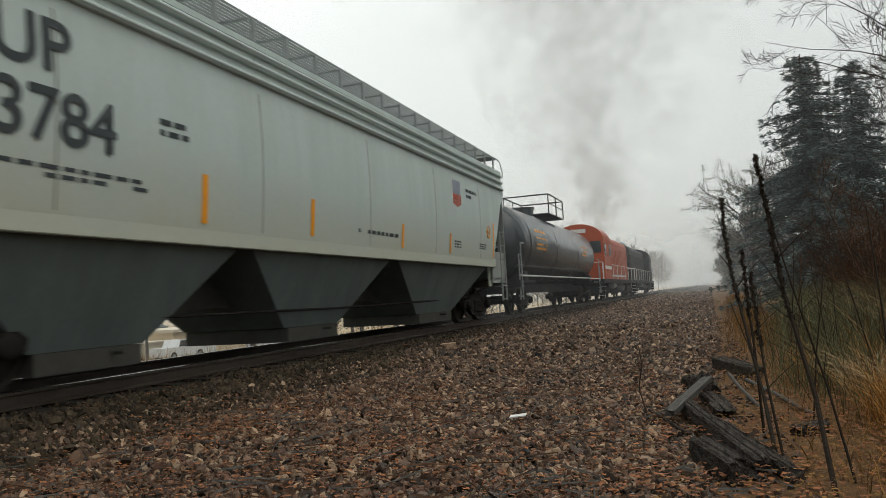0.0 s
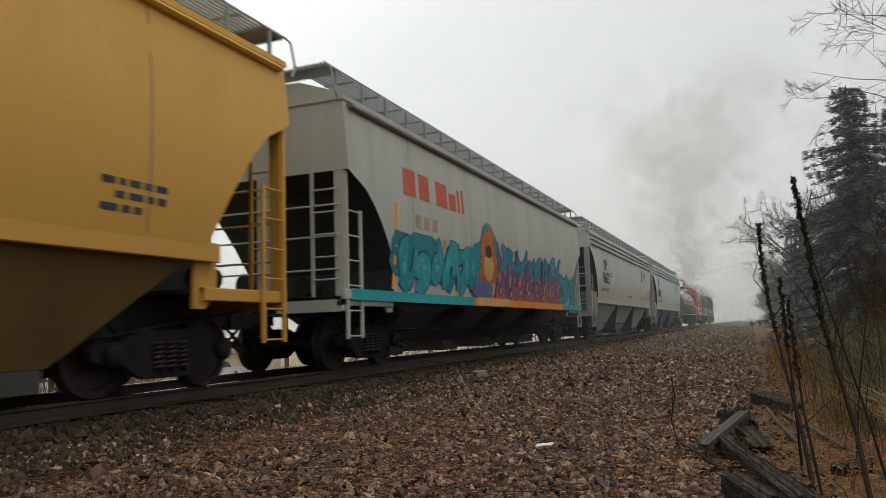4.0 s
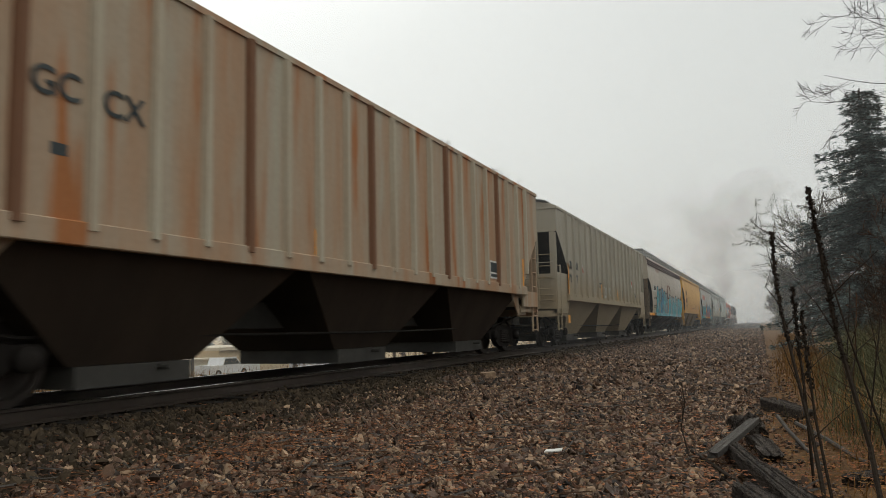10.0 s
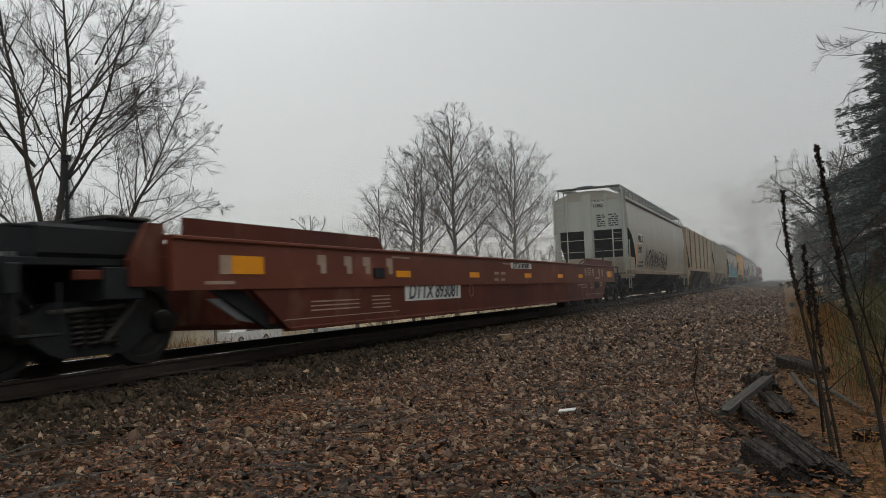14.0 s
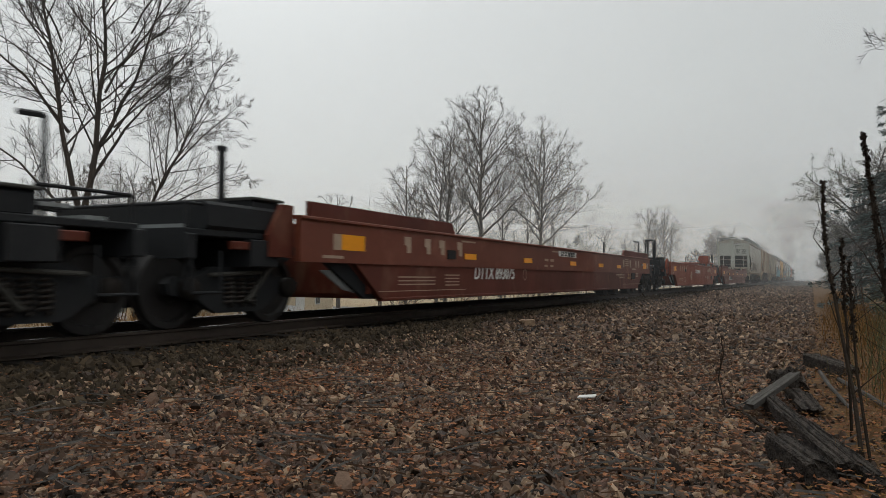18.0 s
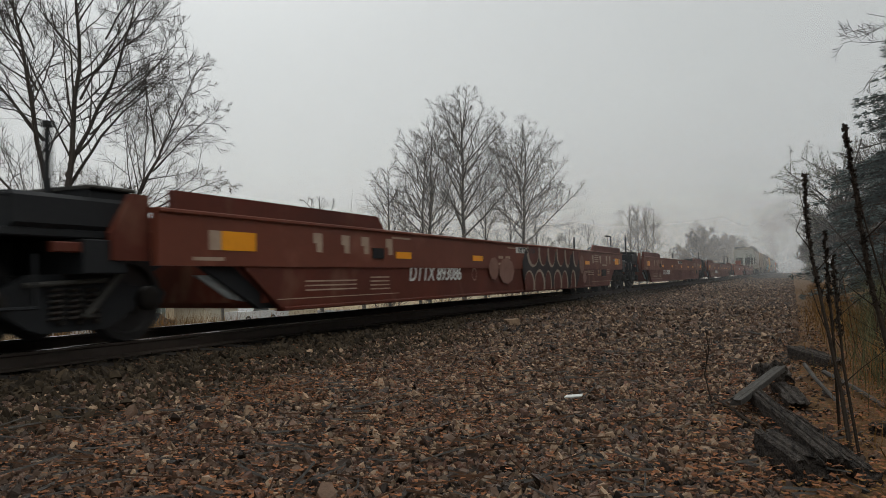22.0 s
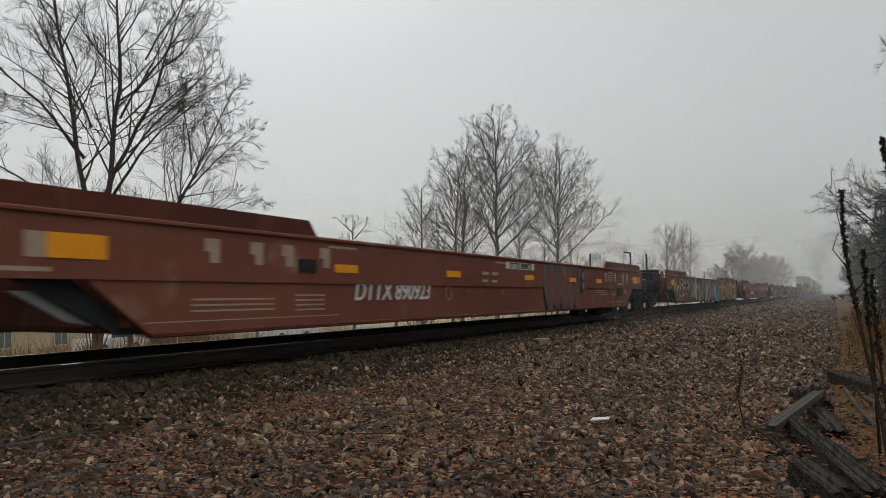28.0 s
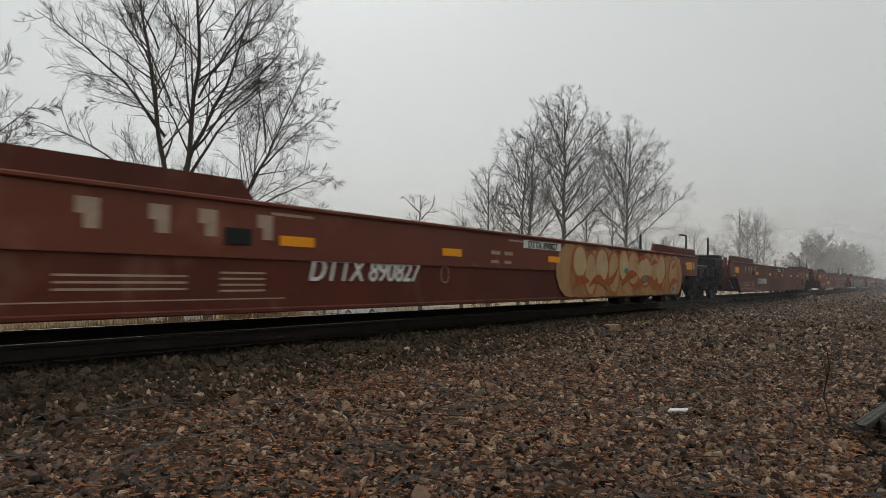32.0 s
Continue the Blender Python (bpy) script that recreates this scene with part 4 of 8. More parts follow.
def massive(car, seed, l0, l1, z0, z1, count, cols, dabs, outline, x, layer0=0):
    """Massive sprayed shapes with pointed shoulders, black edges and square dabs of paint; nothing that could be read."""
    rd = random.Random(seed)
    w, h, n = (l1 - l0) / count, z1 - z0, 10
    for i in range(count):
        top = z1 - h * rd.uniform(0.0, 0.22) if i else z1
        lean, horn, waist = rd.uniform(-0.15, 0.4) if i else 0.35, rd.uniform(0.1, 0.4), rd.uniform(0.04, 0.15)
        bite, side_of = rd.uniform(0.35, 0.65), rd.choice((-1, 1))

        def edges(u):
            left = l0 + w * (i - 0.05 + lean * u - horn * max(0.0, u - 0.68) * 2.2 + waist * math.sin(6.5 * u + i))
            right = l0 + w * (i + 1.05 + lean * u * 0.6 - 1.6 * max(0.0, u - 0.6) + waist * math.sin(5.0 * u + 2 * i))
            return left, right

        off = 0.006 + 0.005 * (i + layer0)
        for name, grow_by, lift, col in (("sprayed_outline", 0.105, 0.0, outline), ("sprayed_letter", 0.0, 0.0022, cols[i % len(cols)])):
            g = Geo()
            for r in range(n + 1):
                u = r / n
                z = z0 + (top - z0) * u + (grow_by * 0.8 if r == n else 0.0)
                a, b = edges(u)
                g.v += [(x(z) + off + lift, min(a, b - 0.1) - grow_by, z), (x(z) + off + lift, b + grow_by * 1.5, z)]
            g.f += [(2 * r, 2 * r + 1, 2 * r + 3, 2 * r + 2) for r in range(n)]
            letter = part(name, g, spray(*col), car)
        for k in range(26):
            u = rd.uniform(0.02, 0.86)
            a, b = edges(u)
            c, s0 = rd.uniform(a + 0.06, max(a + 0.07, b - 0.15)), rd.uniform(0.08, 0.2)
            g, col = Geo(), rd.choice(dabs)
            column(g, c, max(c + 0.02, min(c + s0, b - 0.03)), z0 + (top - z0) * u, z0 + (top - z0) * u, min(top, z0 + (top - z0) * u + s0 * 1.5), min(top, z0 + (top - z0) * u + s0 * 1.6), x, off + 0.003 + 0.00003 * k, 1)
            part("sprayed_dab", g, spray(*col), letter)
        g = Geo()
        a, b = edges(bite)
        c = a + (b - a) * (0.42 if side_of > 0 else 0.5)
        column(g, c, c + 0.05 + 0.08 * rd.random(), z0 + h * 0.02, z0 + h * 0.02, z0 + h * bite, z0 + h * (bite + 0.06), x, off + 0.0042, 3)
        column(g, a + 0.05, b - 0.05, z0 + h * (bite + 0.10), z0 + h * (bite + 0.02), z0 + h * (bite + 0.14), z0 + h * (bite + 0.05), x, off + 0.0045, 1)
        part("sprayed_gap", g, spray(*outline), letter)


def patched_band(car, seed, l0, l1, x0, cols):
    """Sprayed patches of changing colour along the side sill."""
    rd = random.Random(seed)
    l = l0
    while l < l1 - 0.1:
        e = min(l1, l + rd.uniform(0.25, 0.8))
        part("sprayed_band", Geo().ext([(l, 1.13), (e - 0.06, 1.13), (e + rd.uniform(-0.08, 0.06), 1.31), (l + rd.uniform(-0.06, 0.06), 1.31)], "x", x0, x0 + 0.004), spray(*rd.choice(cols)), car)
        l = e


SLOPE, EAVE = 2.05, 4.38


def hopper(label, uf, ur, paint, ribbed=False, bays=3, board="grating", lip=True, low=None, zs=1.2, SLOPE=1.75, zt=3.2, sheeted=False, ribs=17, gaps=None, kick=None, end=None):
    """A covered hopper wagon between its end sills at uf and ur; its slope sheets run from zt down over SLOPE."""
    half, mid = (uf - ur) / 2, (uf + ur) / 2
    car = train_thing("covered_hopper_car", label, "freight car", mid, "wagons of the train")
    lb, zb = half - 0.06, 2.38 if sheeted else max(1.7, zs + 0.06)

    def side(z):
        return 1.585 if ribbed else 1.475 + 0.15 * math.sin(math.pi * min(max((z - 1.0) / 3.75, 0), 1))

    def reach(z):
        return lb - SLOPE * min(1, max(0, (zt - z) / (zt - zb))) ** (0.9 if ribbed else 0.6)

    zv = [zs + 0.02, zb - 0.02] + [zb + (zt - zb) * k / 6 for k in range(7)] + [zt + (EAVE - zt) * k / 4 for k in range(1, 5)]
    g = Geo()
    v = [(sx * side(z), sy * reach(z), z) for z in zv for sx, sy in ((1, -1), (1, 1), (-1, 1), (-1, -1))]
    f = [(4 * k + i, 4 * k + (i + 1) % 4, 4 * k + 4 + (i + 1) % 4, 4 * k + 4 + i) for k in range(len(zv) - 1) for i in range(4)]
    low_end = [q for k, q in enumerate(f) if k % 4 in (1, 3) and k // 4 < 8]
    g.add(v, [q for q in f if q not in low_end] + [(0, 1, 2, 3)])
    body = part("body", g, M[paint], car, "", not ribbed)
    for s in (1, -1):
        row = [(sx * side(z), s * reach(z), z) for z in zv[:9] for sx in (-1, 1)]
        # sheet and web carry the end's shade in their colour
        part("slope_sheet", Geo().add(row, [(2 * k, 2 * k + 1, 2 * k + 3, 2 * k + 2) for k in range(8)]), M["slope_shade"], car, "slope sheet coloured as dark as its shade")
        if ribbed or zs > 1.6:
            web = [(s * (lb - SLOPE), 1.19), (s * (lb - 0.06), 1.19), (s * (lb - 0.06), zt - 0.02)] + [(s * (reach(z) - 0.03), z - 0.02) for z in zv[7:1:-1]]
            part("centre_web", Geo().ext(web, "x", -0.02, 0.02), M["slope_shade"], car)
        if sheeted:
            part("end_panel", Geo().box(-1.44, 1.44, *sorted((s * (lb - 0.10), s * (lb - 0.06))), 1.19, 2.30), M[paint], car)
            for sx in (1, -1):
                part("end_side_panel", Geo().box(*sorted((sx * 1.50, sx * 1.54)), *sorted((s * (lb - SLOPE - 0.02), s * (lb - 0.10))), 1.19, 2.34), M[paint], car)
        if kick:
            # white wagons' kick panels take the shade-darkened paints
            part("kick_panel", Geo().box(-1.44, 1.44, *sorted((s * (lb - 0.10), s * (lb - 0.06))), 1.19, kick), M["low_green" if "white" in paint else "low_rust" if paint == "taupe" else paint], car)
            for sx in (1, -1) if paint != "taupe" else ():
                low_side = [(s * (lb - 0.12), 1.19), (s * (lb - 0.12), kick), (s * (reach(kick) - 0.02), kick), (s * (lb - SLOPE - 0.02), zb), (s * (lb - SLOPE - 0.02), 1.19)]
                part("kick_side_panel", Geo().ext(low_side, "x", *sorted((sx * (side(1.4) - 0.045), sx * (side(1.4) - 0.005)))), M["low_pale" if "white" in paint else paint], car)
        if ribbed:
            for sx in (1, -1):
                web = [(s * (half - 2.3), 1.6), (s * (half - 0.95), 1.6), (s * (half - 0.95), 0.98), (s * (half - 1.65), 0.98)]
                w = part("bolster_web", Geo().ext(web, "x", *sorted((sx * 1.42, sx * 1.45))), M[paint], car)
                part("web_hole", Geo().tube((sx * 1.447, s * (half - 1.5), 1.33), (sx * 1.456, s * (half - 1.5), 1.33), 0.10, n=16), M["black"], w)
    # roof
    e, crown = side(EAVE), 0.10 if board else 0.0
    roof = [(e + 0.03, 4.35), (e + 0.03, 4.43), (e - 0.18, 4.52), (0.75, 4.63 + crown), (0, 4.67 + crown), (-0.75, 4.63 + crown), (-e + 0.18, 4.52), (-e - 0.03, 4.43), (-e - 0.03, 4.35)]
    part("roof", Geo().ext(roof, "y", -lb - 0.03, lb + 0.03), M[paint], car)
    if lip:
        for s in (1, -1):
            for z in (3.86, 4.07, 4.27) if zs > 1.6 and paint != "yellow" else (4.05, 4.17, 4.29) if paint == "taupe" else (4.27,):
                part("eave_rail", Geo().slab(s * side(z) - 0.06 + 0.03 * s, s * side(z) + 0.06 + 0.03 * s, -lb + 0.15, lb - 0.15, z - 0.04, z + 0.04, 0.03), M["eave" if paint in ("taupe", "grimy", "grey") else paint], car)
    hatch = Geo()
    for k in range(-4, 5):
        hatch.slab(-0.42, 0.42, k * lb / 4.8 - 0.75, k * lb / 4.8 + 0.75, 4.66 + crown, 4.76 + crown, 0.03)
    part("roof_hatch", hatch, M[paint], car)
    # running boards
    top, x0, x1 = 4.92, 0.78, 1.36
    if board:
        for s in (1, -1):
            g = Geo()
            for k in range(9):
                xx = s * (x0 + (x1 - x0) * k / 8)
                g.box(xx - 0.012, xx + 0.012, -lb - 0.25, lb + 0.25, top - 0.03, top)
            n = int(lb * 2 / 0.9)
            for k in range(n + 1):
                yy = -lb - 0.2 + (2 * lb + 0.4) * k / n
                g.box(s * x0 if s > 0 else -x1, s * x1 if s > 0 else -x0, yy - 0.02, yy + 0.02, top - 0.06, top - 0.03)
            b = part("running_board", g, M["galv"], car, "galvanised grating walkway along the roof")
            leg = Geo().box(s * x1 - 0.02, s * x1 + 0.02, -0.025, 0.025, 4.5, top - 0.03).mesh("board_support", M["galv"])
            for k in range(n + 1):
                part("board_support", leg, None, b).location = (0, (-lb + 0.1) + (2 * lb - 0.2) * k / n, 0)
            for yy in (-lb - 0.25, lb + 0.25):
                part("grab_iron", Geo().line([(s * x1, yy, top), (s * (x1 + 0.12), yy, top - 0.12), (s * (e + 0.03), yy, 4.42), (s * (e + 0.03), yy * 0.99, 4.25)], 0.018), M["galv"], b)
        for s in (1, -1):
            part("end_walkway", Geo().box(-1.34, 1.34, *sorted((s * (lb - 0.25), s * (lb + 0.2))), top - 0.05, top - 0.01).slab(-0.45, 0.25, *sorted((s * (lb - 0.3), s * (lb + 0.12))), top - 0.01, top + 0.05, 0.01), M["low_green" if end else "galv"], car)
    else:
        for s in (1, -1):
            part("end_walkway", Geo().ext([(-1.3, 4.58), (-0.7, 4.72), (0.7, 4.72), (1.3, 4.58), (1.3, 4.61), (0.7, 4.76), (-0.7, 4.76), (-1.3, 4.61)], "y", *sorted((s * lb - s * 0.55, s * lb + s * 0.12))), M["galv"], car)
        g = Geo()
        for k in range(7):
            g.box(-0.36 + 0.12 * k - 0.012, -0.36 + 0.12 * k + 0.012, -lb - 0.1, lb + 0.1, 4.78, 4.81)
        for k in range(19):
            yy = -lb + 0.1 + (2 * lb - 0.2) * k / 18
            g.box(-0.38, 0.38, yy - 0.03, yy + 0.03, 4.75, 4.78).box(-0.38, -0.34, yy - 0.03, yy + 0.03, 4.62, 4.75).box(0.34, 0.38, yy - 0.03, yy + 0.03, 4.62, 4.75)
        part("running_board", g, M["under"], car, "grating walkway along the ridge")
    if ribbed:
        n = ribs
        for k in range(n):
            yy = -(lb - 1.22) + 2 * (lb - 1.22) * k / (n - 1)
            z0 = zs + 0.02 if abs(yy) < lb - SLOPE else zt - max(0, (lb - abs(yy))) / SLOPE * (zt - zb) + 0.1
            for s in (1, -1):
                a = s * 1.585
                part("rib", Geo().ext([(a, yy - 0.07), (a + s * 0.075, yy - 0.045), (a + s * 0.075, yy + 0.045), (a, yy + 0.07)], "z", z0, 4.35), M[("rust_rib" if k % 4 == 1 else "cream_rib") if paint == "rusty" else paint], car)
    else:
        for k in range(5):
            l = lb * (-0.72 + 0.36 * k)
            part("weld_seam", Geo().add([(side(z) + 0.003, l + d, z) for z in (zs + 0.1, 2.0, 2.5, 3.0, 3.5, 4.2) for d in (-0.011, 0.011)], [(2 * i, 2 * i + 1, 2 * i + 3, 2 * i + 2) for i in range(5)]), M["seam"], car)
    # side sills, decks, end frames
    for s in (1, -1):
        xx = side(1.25)
        part("side_sill", Geo().slab(min(s * (xx - 0.05), s * (xx + 0.05)), max(s * (xx - 0.05), s * (xx + 0.05)), -half + (SLOPE - 0.15 if zs > 1.4 else 0), half - (SLOPE - 0.15 if zs > 1.4 else 0), zs - (0.13 if zs > 1.4 else 0.06), zs + 0.10), M["rusty_sill" if paint in ("grimy", "taupe") else paint], car)
    under = Geo().slab(-0.3, 0.3, -half, half, 0.92 if zs < 1.4 else 0.72, 1.12)
    part("centre_sill", under, M["under"], car)
    for s in (1, -1):
        d0, d1 = sorted((s * (lb - SLOPE), s * half))
        part("deck", Geo().box(-1.47, 1.47, d0, d1, 1.14, 1.19), M["under"], car, "dark end deck")
        for sx in (1, -1):
            part("deck_edge", Geo().slab(*sorted((sx * 1.40, sx * 1.5)), d0, d1, 1.04, 1.20), M["low_tan" if paint == "taupe" else "low_pale" if "white" in paint else paint], car)
        part("end_sill", Geo().slab(-1.5, 1.5, *sorted((s * (half - 0.12), s * half)), 0.95, 1.19), M["low_tan" if paint == "taupe" else "low_pale" if "white" in paint else paint], car)
        for xx, wd in ((-1.43, 0.085), (1.43, 0.085), (0.0, 0.13)):
            part("end_post", Geo().box(xx - wd, xx + wd, *sorted((s * (lb - 0.11), s * (lb - 0.005))), 1.19, zt + 0.02), M["low_tan" if paint == "taupe" else "low_pale" if "white" in paint else end or paint], car)
        # lower slope-sheet skirt and bolster web
        part("bolster_plate", Geo().ext([(s * (lb - SLOPE - 0.1), zs), (s * (lb - SLOPE + 0.3), zs), (s * (lb - SLOPE + 0.3), 1.16), (s * (lb - SLOPE + 0.1), 0.95), (s * (lb - SLOPE - 0.1), 0.95)], "x", 1.38, 1.43), M[paint], car)
        # ladders: on the side and on the end
        steel = M["low_tan" if paint == "taupe" else "low_pale" if "white" in paint else end or paint]
        if end:
            part("end_sheet", Geo().ext([(-1.45, zt), (1.45, zt), (1.42, 4.40), (0.75, 4.66), (-0.75, 4.66), (-1.42, 4.40)], "y", *sorted((s * (lb + 0.002), s * (lb + 0.012)))), M[end], car, "pale riveted end sheet")
            for xx, wd in ((-1.2, 0.05), (-0.1, 0.17), (0.72, 0.045), (1.3, 0.05)):
                part("end_rib", Geo().slab(xx - wd, xx + wd, *sorted((s * (lb + 0.012), s * (lb + 0.06))), 1.87 if wd > 0.1 else zt, 4.45 if abs(xx) > 1 else 4.62, 0.02), M[end], car)
            for k in range(4):
                part("end_rung", Geo().tube((-1.42, s * (lb + 0.12), 3.15 + 0.36 * k), (-0.98, s * (lb + 0.12), 3.15 + 0.36 * k), 0.016, n=6), M[end], car)
            part("end_stile", Geo().tube((-0.98, s * (lb + 0.12), 1.2), (-0.98, s * (lb + 0.12), 4.6), 0.025, n=6), M[end], car)
            part("end_rail_loop", Geo().line([(-1.3, s * (lb + 0.12), 4.88), (-1.48, s * (lb + 0.12), 4.70), (-1.55, s * (lb + 0.12), 4.35), (-1.55, s * (lb + 0.12), 1.4)], 0.025), M[end], car)
            part("end_rail_loop", Geo().line([(1.3, s * (lb + 0.12), 4.88), (1.44, s * (lb + 0.12), 4.70), (1.46, s * (lb + 0.12), 4.35), (1.46, s * (lb + 0.12), 0.9)], 0.03), M[end], car)
        for name, x, near, far, lows, tops in (("ladder", 1.53, lb - 0.06, lb - 0.52, 0.52, (zt, 2.6)), ("ladder", -1.53, lb - 0.06, lb - 0.52, 0.52, (zt, 2.6))):
            lad = part(name, Geo().box(x - 0.02, x + 0.02, *sorted((s * near - 0.03, s * near + 0.03)), lows, tops[0]), steel, car)
            part("ladder_rail", Geo().box(x - 0.02, x + 0.02, s * far - 0.03, s * far + 0.03, lows, tops[1]), steel, lad)
            rung = Geo().tube((x, s * near, 0), (x, s * far, 0), 0.014, n=6).mesh("rung", steel)
            for k in range(6):
                part("rung", rung, None, lad).location = (0, 0, 0.56 + 0.40 * k)
        lad = part("end_ladder", Geo().box(0.925, 0.975, s * (lb + 0.01) - 0.02, s * (lb + 0.01) + 0.02, 1.0, zt + 0.1), steel, car)
        rung = Geo().tube((0.95, s * (lb + 0.03), 0), (1.42, s * (lb + 0.03), 0), 0.014, n=6).mesh("rung", steel)
        for k in range(6):
            part("rung", rung, None, lad).location = (0, 0, 1.1 + 0.36 * k)
        for z in (1.62, 2.15, 2.65):
            part("hand_rail", Geo().tube((-1.44, s * (lb + 0.02), z), (1.44, s * (lb + 0.02), z), 0.016, n=6), M["low_rust" if paint == "taupe" else paint], car)
        part("brake_reservoir", Geo().tube((-0.75, s * (lb - 1.3), 1.5), (-0.75, s * (lb - 0.5), 1.5), 0.2, n=14), M["black"], car)
        part("brake_cylinder", Geo().tube((0.55, s * (lb - 0.7), 1.4), (0.55, s * (lb - 0.3), 1.4), 0.16, n=12), M["black"], car)
    # hopper bays
    span = 2 * (lb - SLOPE) / bays
    edges = [-(lb - SLOPE), *(gaps or [-(lb - SLOPE) + span * (k + 1) for k in range(bays - 1)]), lb - SLOPE]
    xb = 0.52 if zs < 1.4 else 0.95
    for a, b in zip(edges, edges[1:]):
        c = (a + b) / 2
        w, xt = (b - a) / 2 - 0.03, side(zs) - 0.09
        rings = [(zs, xt, w), (0.36, xb, w * 0.36)] if zs > 1.4 else [(zs, xt, w), (0.98, xt * 0.92, w * 0.56), (0.36, xb, w * 0.36)]
        g = Geo().add([(sx * xx, c + sy * ww, z) for z, xx, ww in rings for sx, sy in ((-1, -1), (1, -1), (1, 1), (-1, 1))],
                      [(3, 2, 1, 0), tuple(range(4 * len(rings) - 4, 4 * len(rings)))] + [(4 * k + i, 4 * k + (i + 1) % 4, 4 * k + 4 + (i + 1) % 4, 4 * k + 4 + i) for k in range(len(rings) - 1) for i in range(4)])
        # low is mostly a darker paint that carries the underside's shade
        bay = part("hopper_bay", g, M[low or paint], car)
        part("outlet_gate", Geo().box(-xb - 0.03, xb + 0.03, c - w * 0.33, c + w * 0.33, 0.13, 0.355).tube((-xb - 0.2, c + 0.3, 0.3), (xb + 0.2, c + 0.3, 0.3), 0.03), M["under"], bay)
    part("brake_pipe", Geo().line([(1.0, -half + 0.4, 0.95), (1.0, -half + 2.6, 0.66), (1.15, 0, 0.62), (1.0, half - 2.6, 0.66), (1.0, half - 0.4, 0.95)], 0.02), M["truck"], car)
    couplers(car, half)
    for s in (1, -1):
        truck(car, s * (half - 1.75))
    return car, half, side


def strips(car, side, half, rows):
    """Amber reflective strips: (l, z0, z1)."""
    for l, z0, z1 in rows:
        part("reflector", Geo().add([(side(z) + 0.008, l + d, z) for z in (z0, (z0 + z1) / 2, z1) for d in (-0.055, 0.055)], [(0, 1, 3, 2), (2, 3, 5, 4)]), M["reflect"], car)


rnd = random.Random(3)
# locomotives
def locomotive(label, uf, ur, hood, cab_at, seed):
    half, mid = (uf - ur) / 2, (uf + ur) / 2
    lo = train_thing("diesel_locomotive", label, "locomotive", mid, "locomotives")
    k = half - 0.4
    part("frame", Geo().slab(-1.5, 1.5, -k, k, 1.05, 1.3), M["black"], lo)
    c0, c1 = cab_at
    for a, b in ((-k + 0.5, c0), (c1, k - 0.5)):
        if b - a > 0.5:
            part("hood", Geo().ext([(-0.92, 1.3), (0.92, 1.3), (0.92, 4.0), (0.75, 4.3), (0.4, 4.45), (-0.4, 4.45), (-0.75, 4.3), (-0.92, 4.0)], "y", a, b), M[hood], lo)
            doors = Geo()
            n = max(1, int((b - a) / 0.85))
            for i in range(n):
                y = a + (b - a) * (i + 0.5) / n
                doors.box(0.92, 0.945, y - 0.34, y + 0.34, 1.75, 3.55)
            part("hood_door", doors, M[hood], lo)
            lv = Geo()
            for i in range(8):
                lv.box(0.946, 0.965, a + 0.3, a + 1.5, 2.9 + 0.09 * i, 2.94 + 0.09 * i)
            part("louvre", lv, M["black"], lo)
    part("cab", Geo().ext([(-1.52, 1.3), (1.52, 1.3), (1.52, 3.75)] + [(1.52 * math.cos(a), 3.75 + 0.95 * math.sin(a)) for a in [math.pi * i / 12 for i in range(1, 12)]] + [(-1.52, 3.75)], "y", c0, c1), M[hood], lo)
    for y in (c0 + 0.55, c1 - 0.55):
        part("cab_window", Geo().box(1.52, 1.54, y - 0.35, y + 0.35, 2.75, 3.45), M["glass_dark"], lo)
    for y, s in ((c0, -1), (c1, 1)):
        for sx in (1, -1):
            part("cab_window", Geo().box(*sorted((sx * 0.5, sx * 1.35)), *sorted((y, y + 0.02 * s)), 2.9, 3.6), M["glass_dark"], lo)
    part("number_board", Geo().box(-0.5, 0.5, c0 - 0.02, c0, 4.15, 4.38), M["white"], lo)
    part("exhaust_stack", Geo().tube((0, 2.0, 4.25), (0, 2.0, 4.65), 0.28, 0.24, 12), M["black"], lo)
    part("radiator_fan", Geo().tube((0, -k + 2.0, 4.27), (0, -k + 2.0, 4.42), 0.6, n=18), M["black"], lo)
    part("fuel_tank", Geo().slab(-1.35, 1.35, -2.6, 2.6, 0.42, 1.05, 0.2), M["black"], lo)
    part("air_reservoir", Geo().tube((1.2, -4.4, 0.9), (1.2, -2.8, 0.9), 0.2, n=12), M["galv"], lo)
    for s in (1, -1):
        rl = Geo()
        for i in range(9):
            y = -k + 0.3 + (2 * k - 0.6) * i / 8
            rl.tube((s * 1.45, y, 1.3), (s * 1.45, y, 2.25), 0.02, n=5)
        rl.tube((s * 1.45, -k + 0.3, 2.25), (s * 1.45, k - 0.3, 2.25), 0.02, n=5)
        part("hand_rail", rl, M["white"], lo)
        for e in (1, -1):
            st = Geo()
            for i in range(4):
                st.box(*sorted((s * 1.15, s * 1.5)), *sorted((e * (k - 0.35), e * k)), 0.32 + 0.25 * i, 0.36 + 0.25 * i)
            part("step", st.box(*sorted((s * 1.14, s * 1.17)), *sorted((e * (k - 0.35), e * k)), 0.3, 1.1), M["white"], lo)
            part("end_rail", Geo().line([(s * 1.45, e * k, 1.3), (s * 1.45, e * k, 2.3), (s * 0.3, e * k, 2.3)], 0.022), M["white"], lo)
    for e in (1, -1):
        part("pilot", Geo().slab(-1.5, 1.5, *sorted((e * k, e * (k - 0.15))), 0.35, 1.1), M["black"], lo)
        truck(lo, e * (k - 2.6), 2.2)
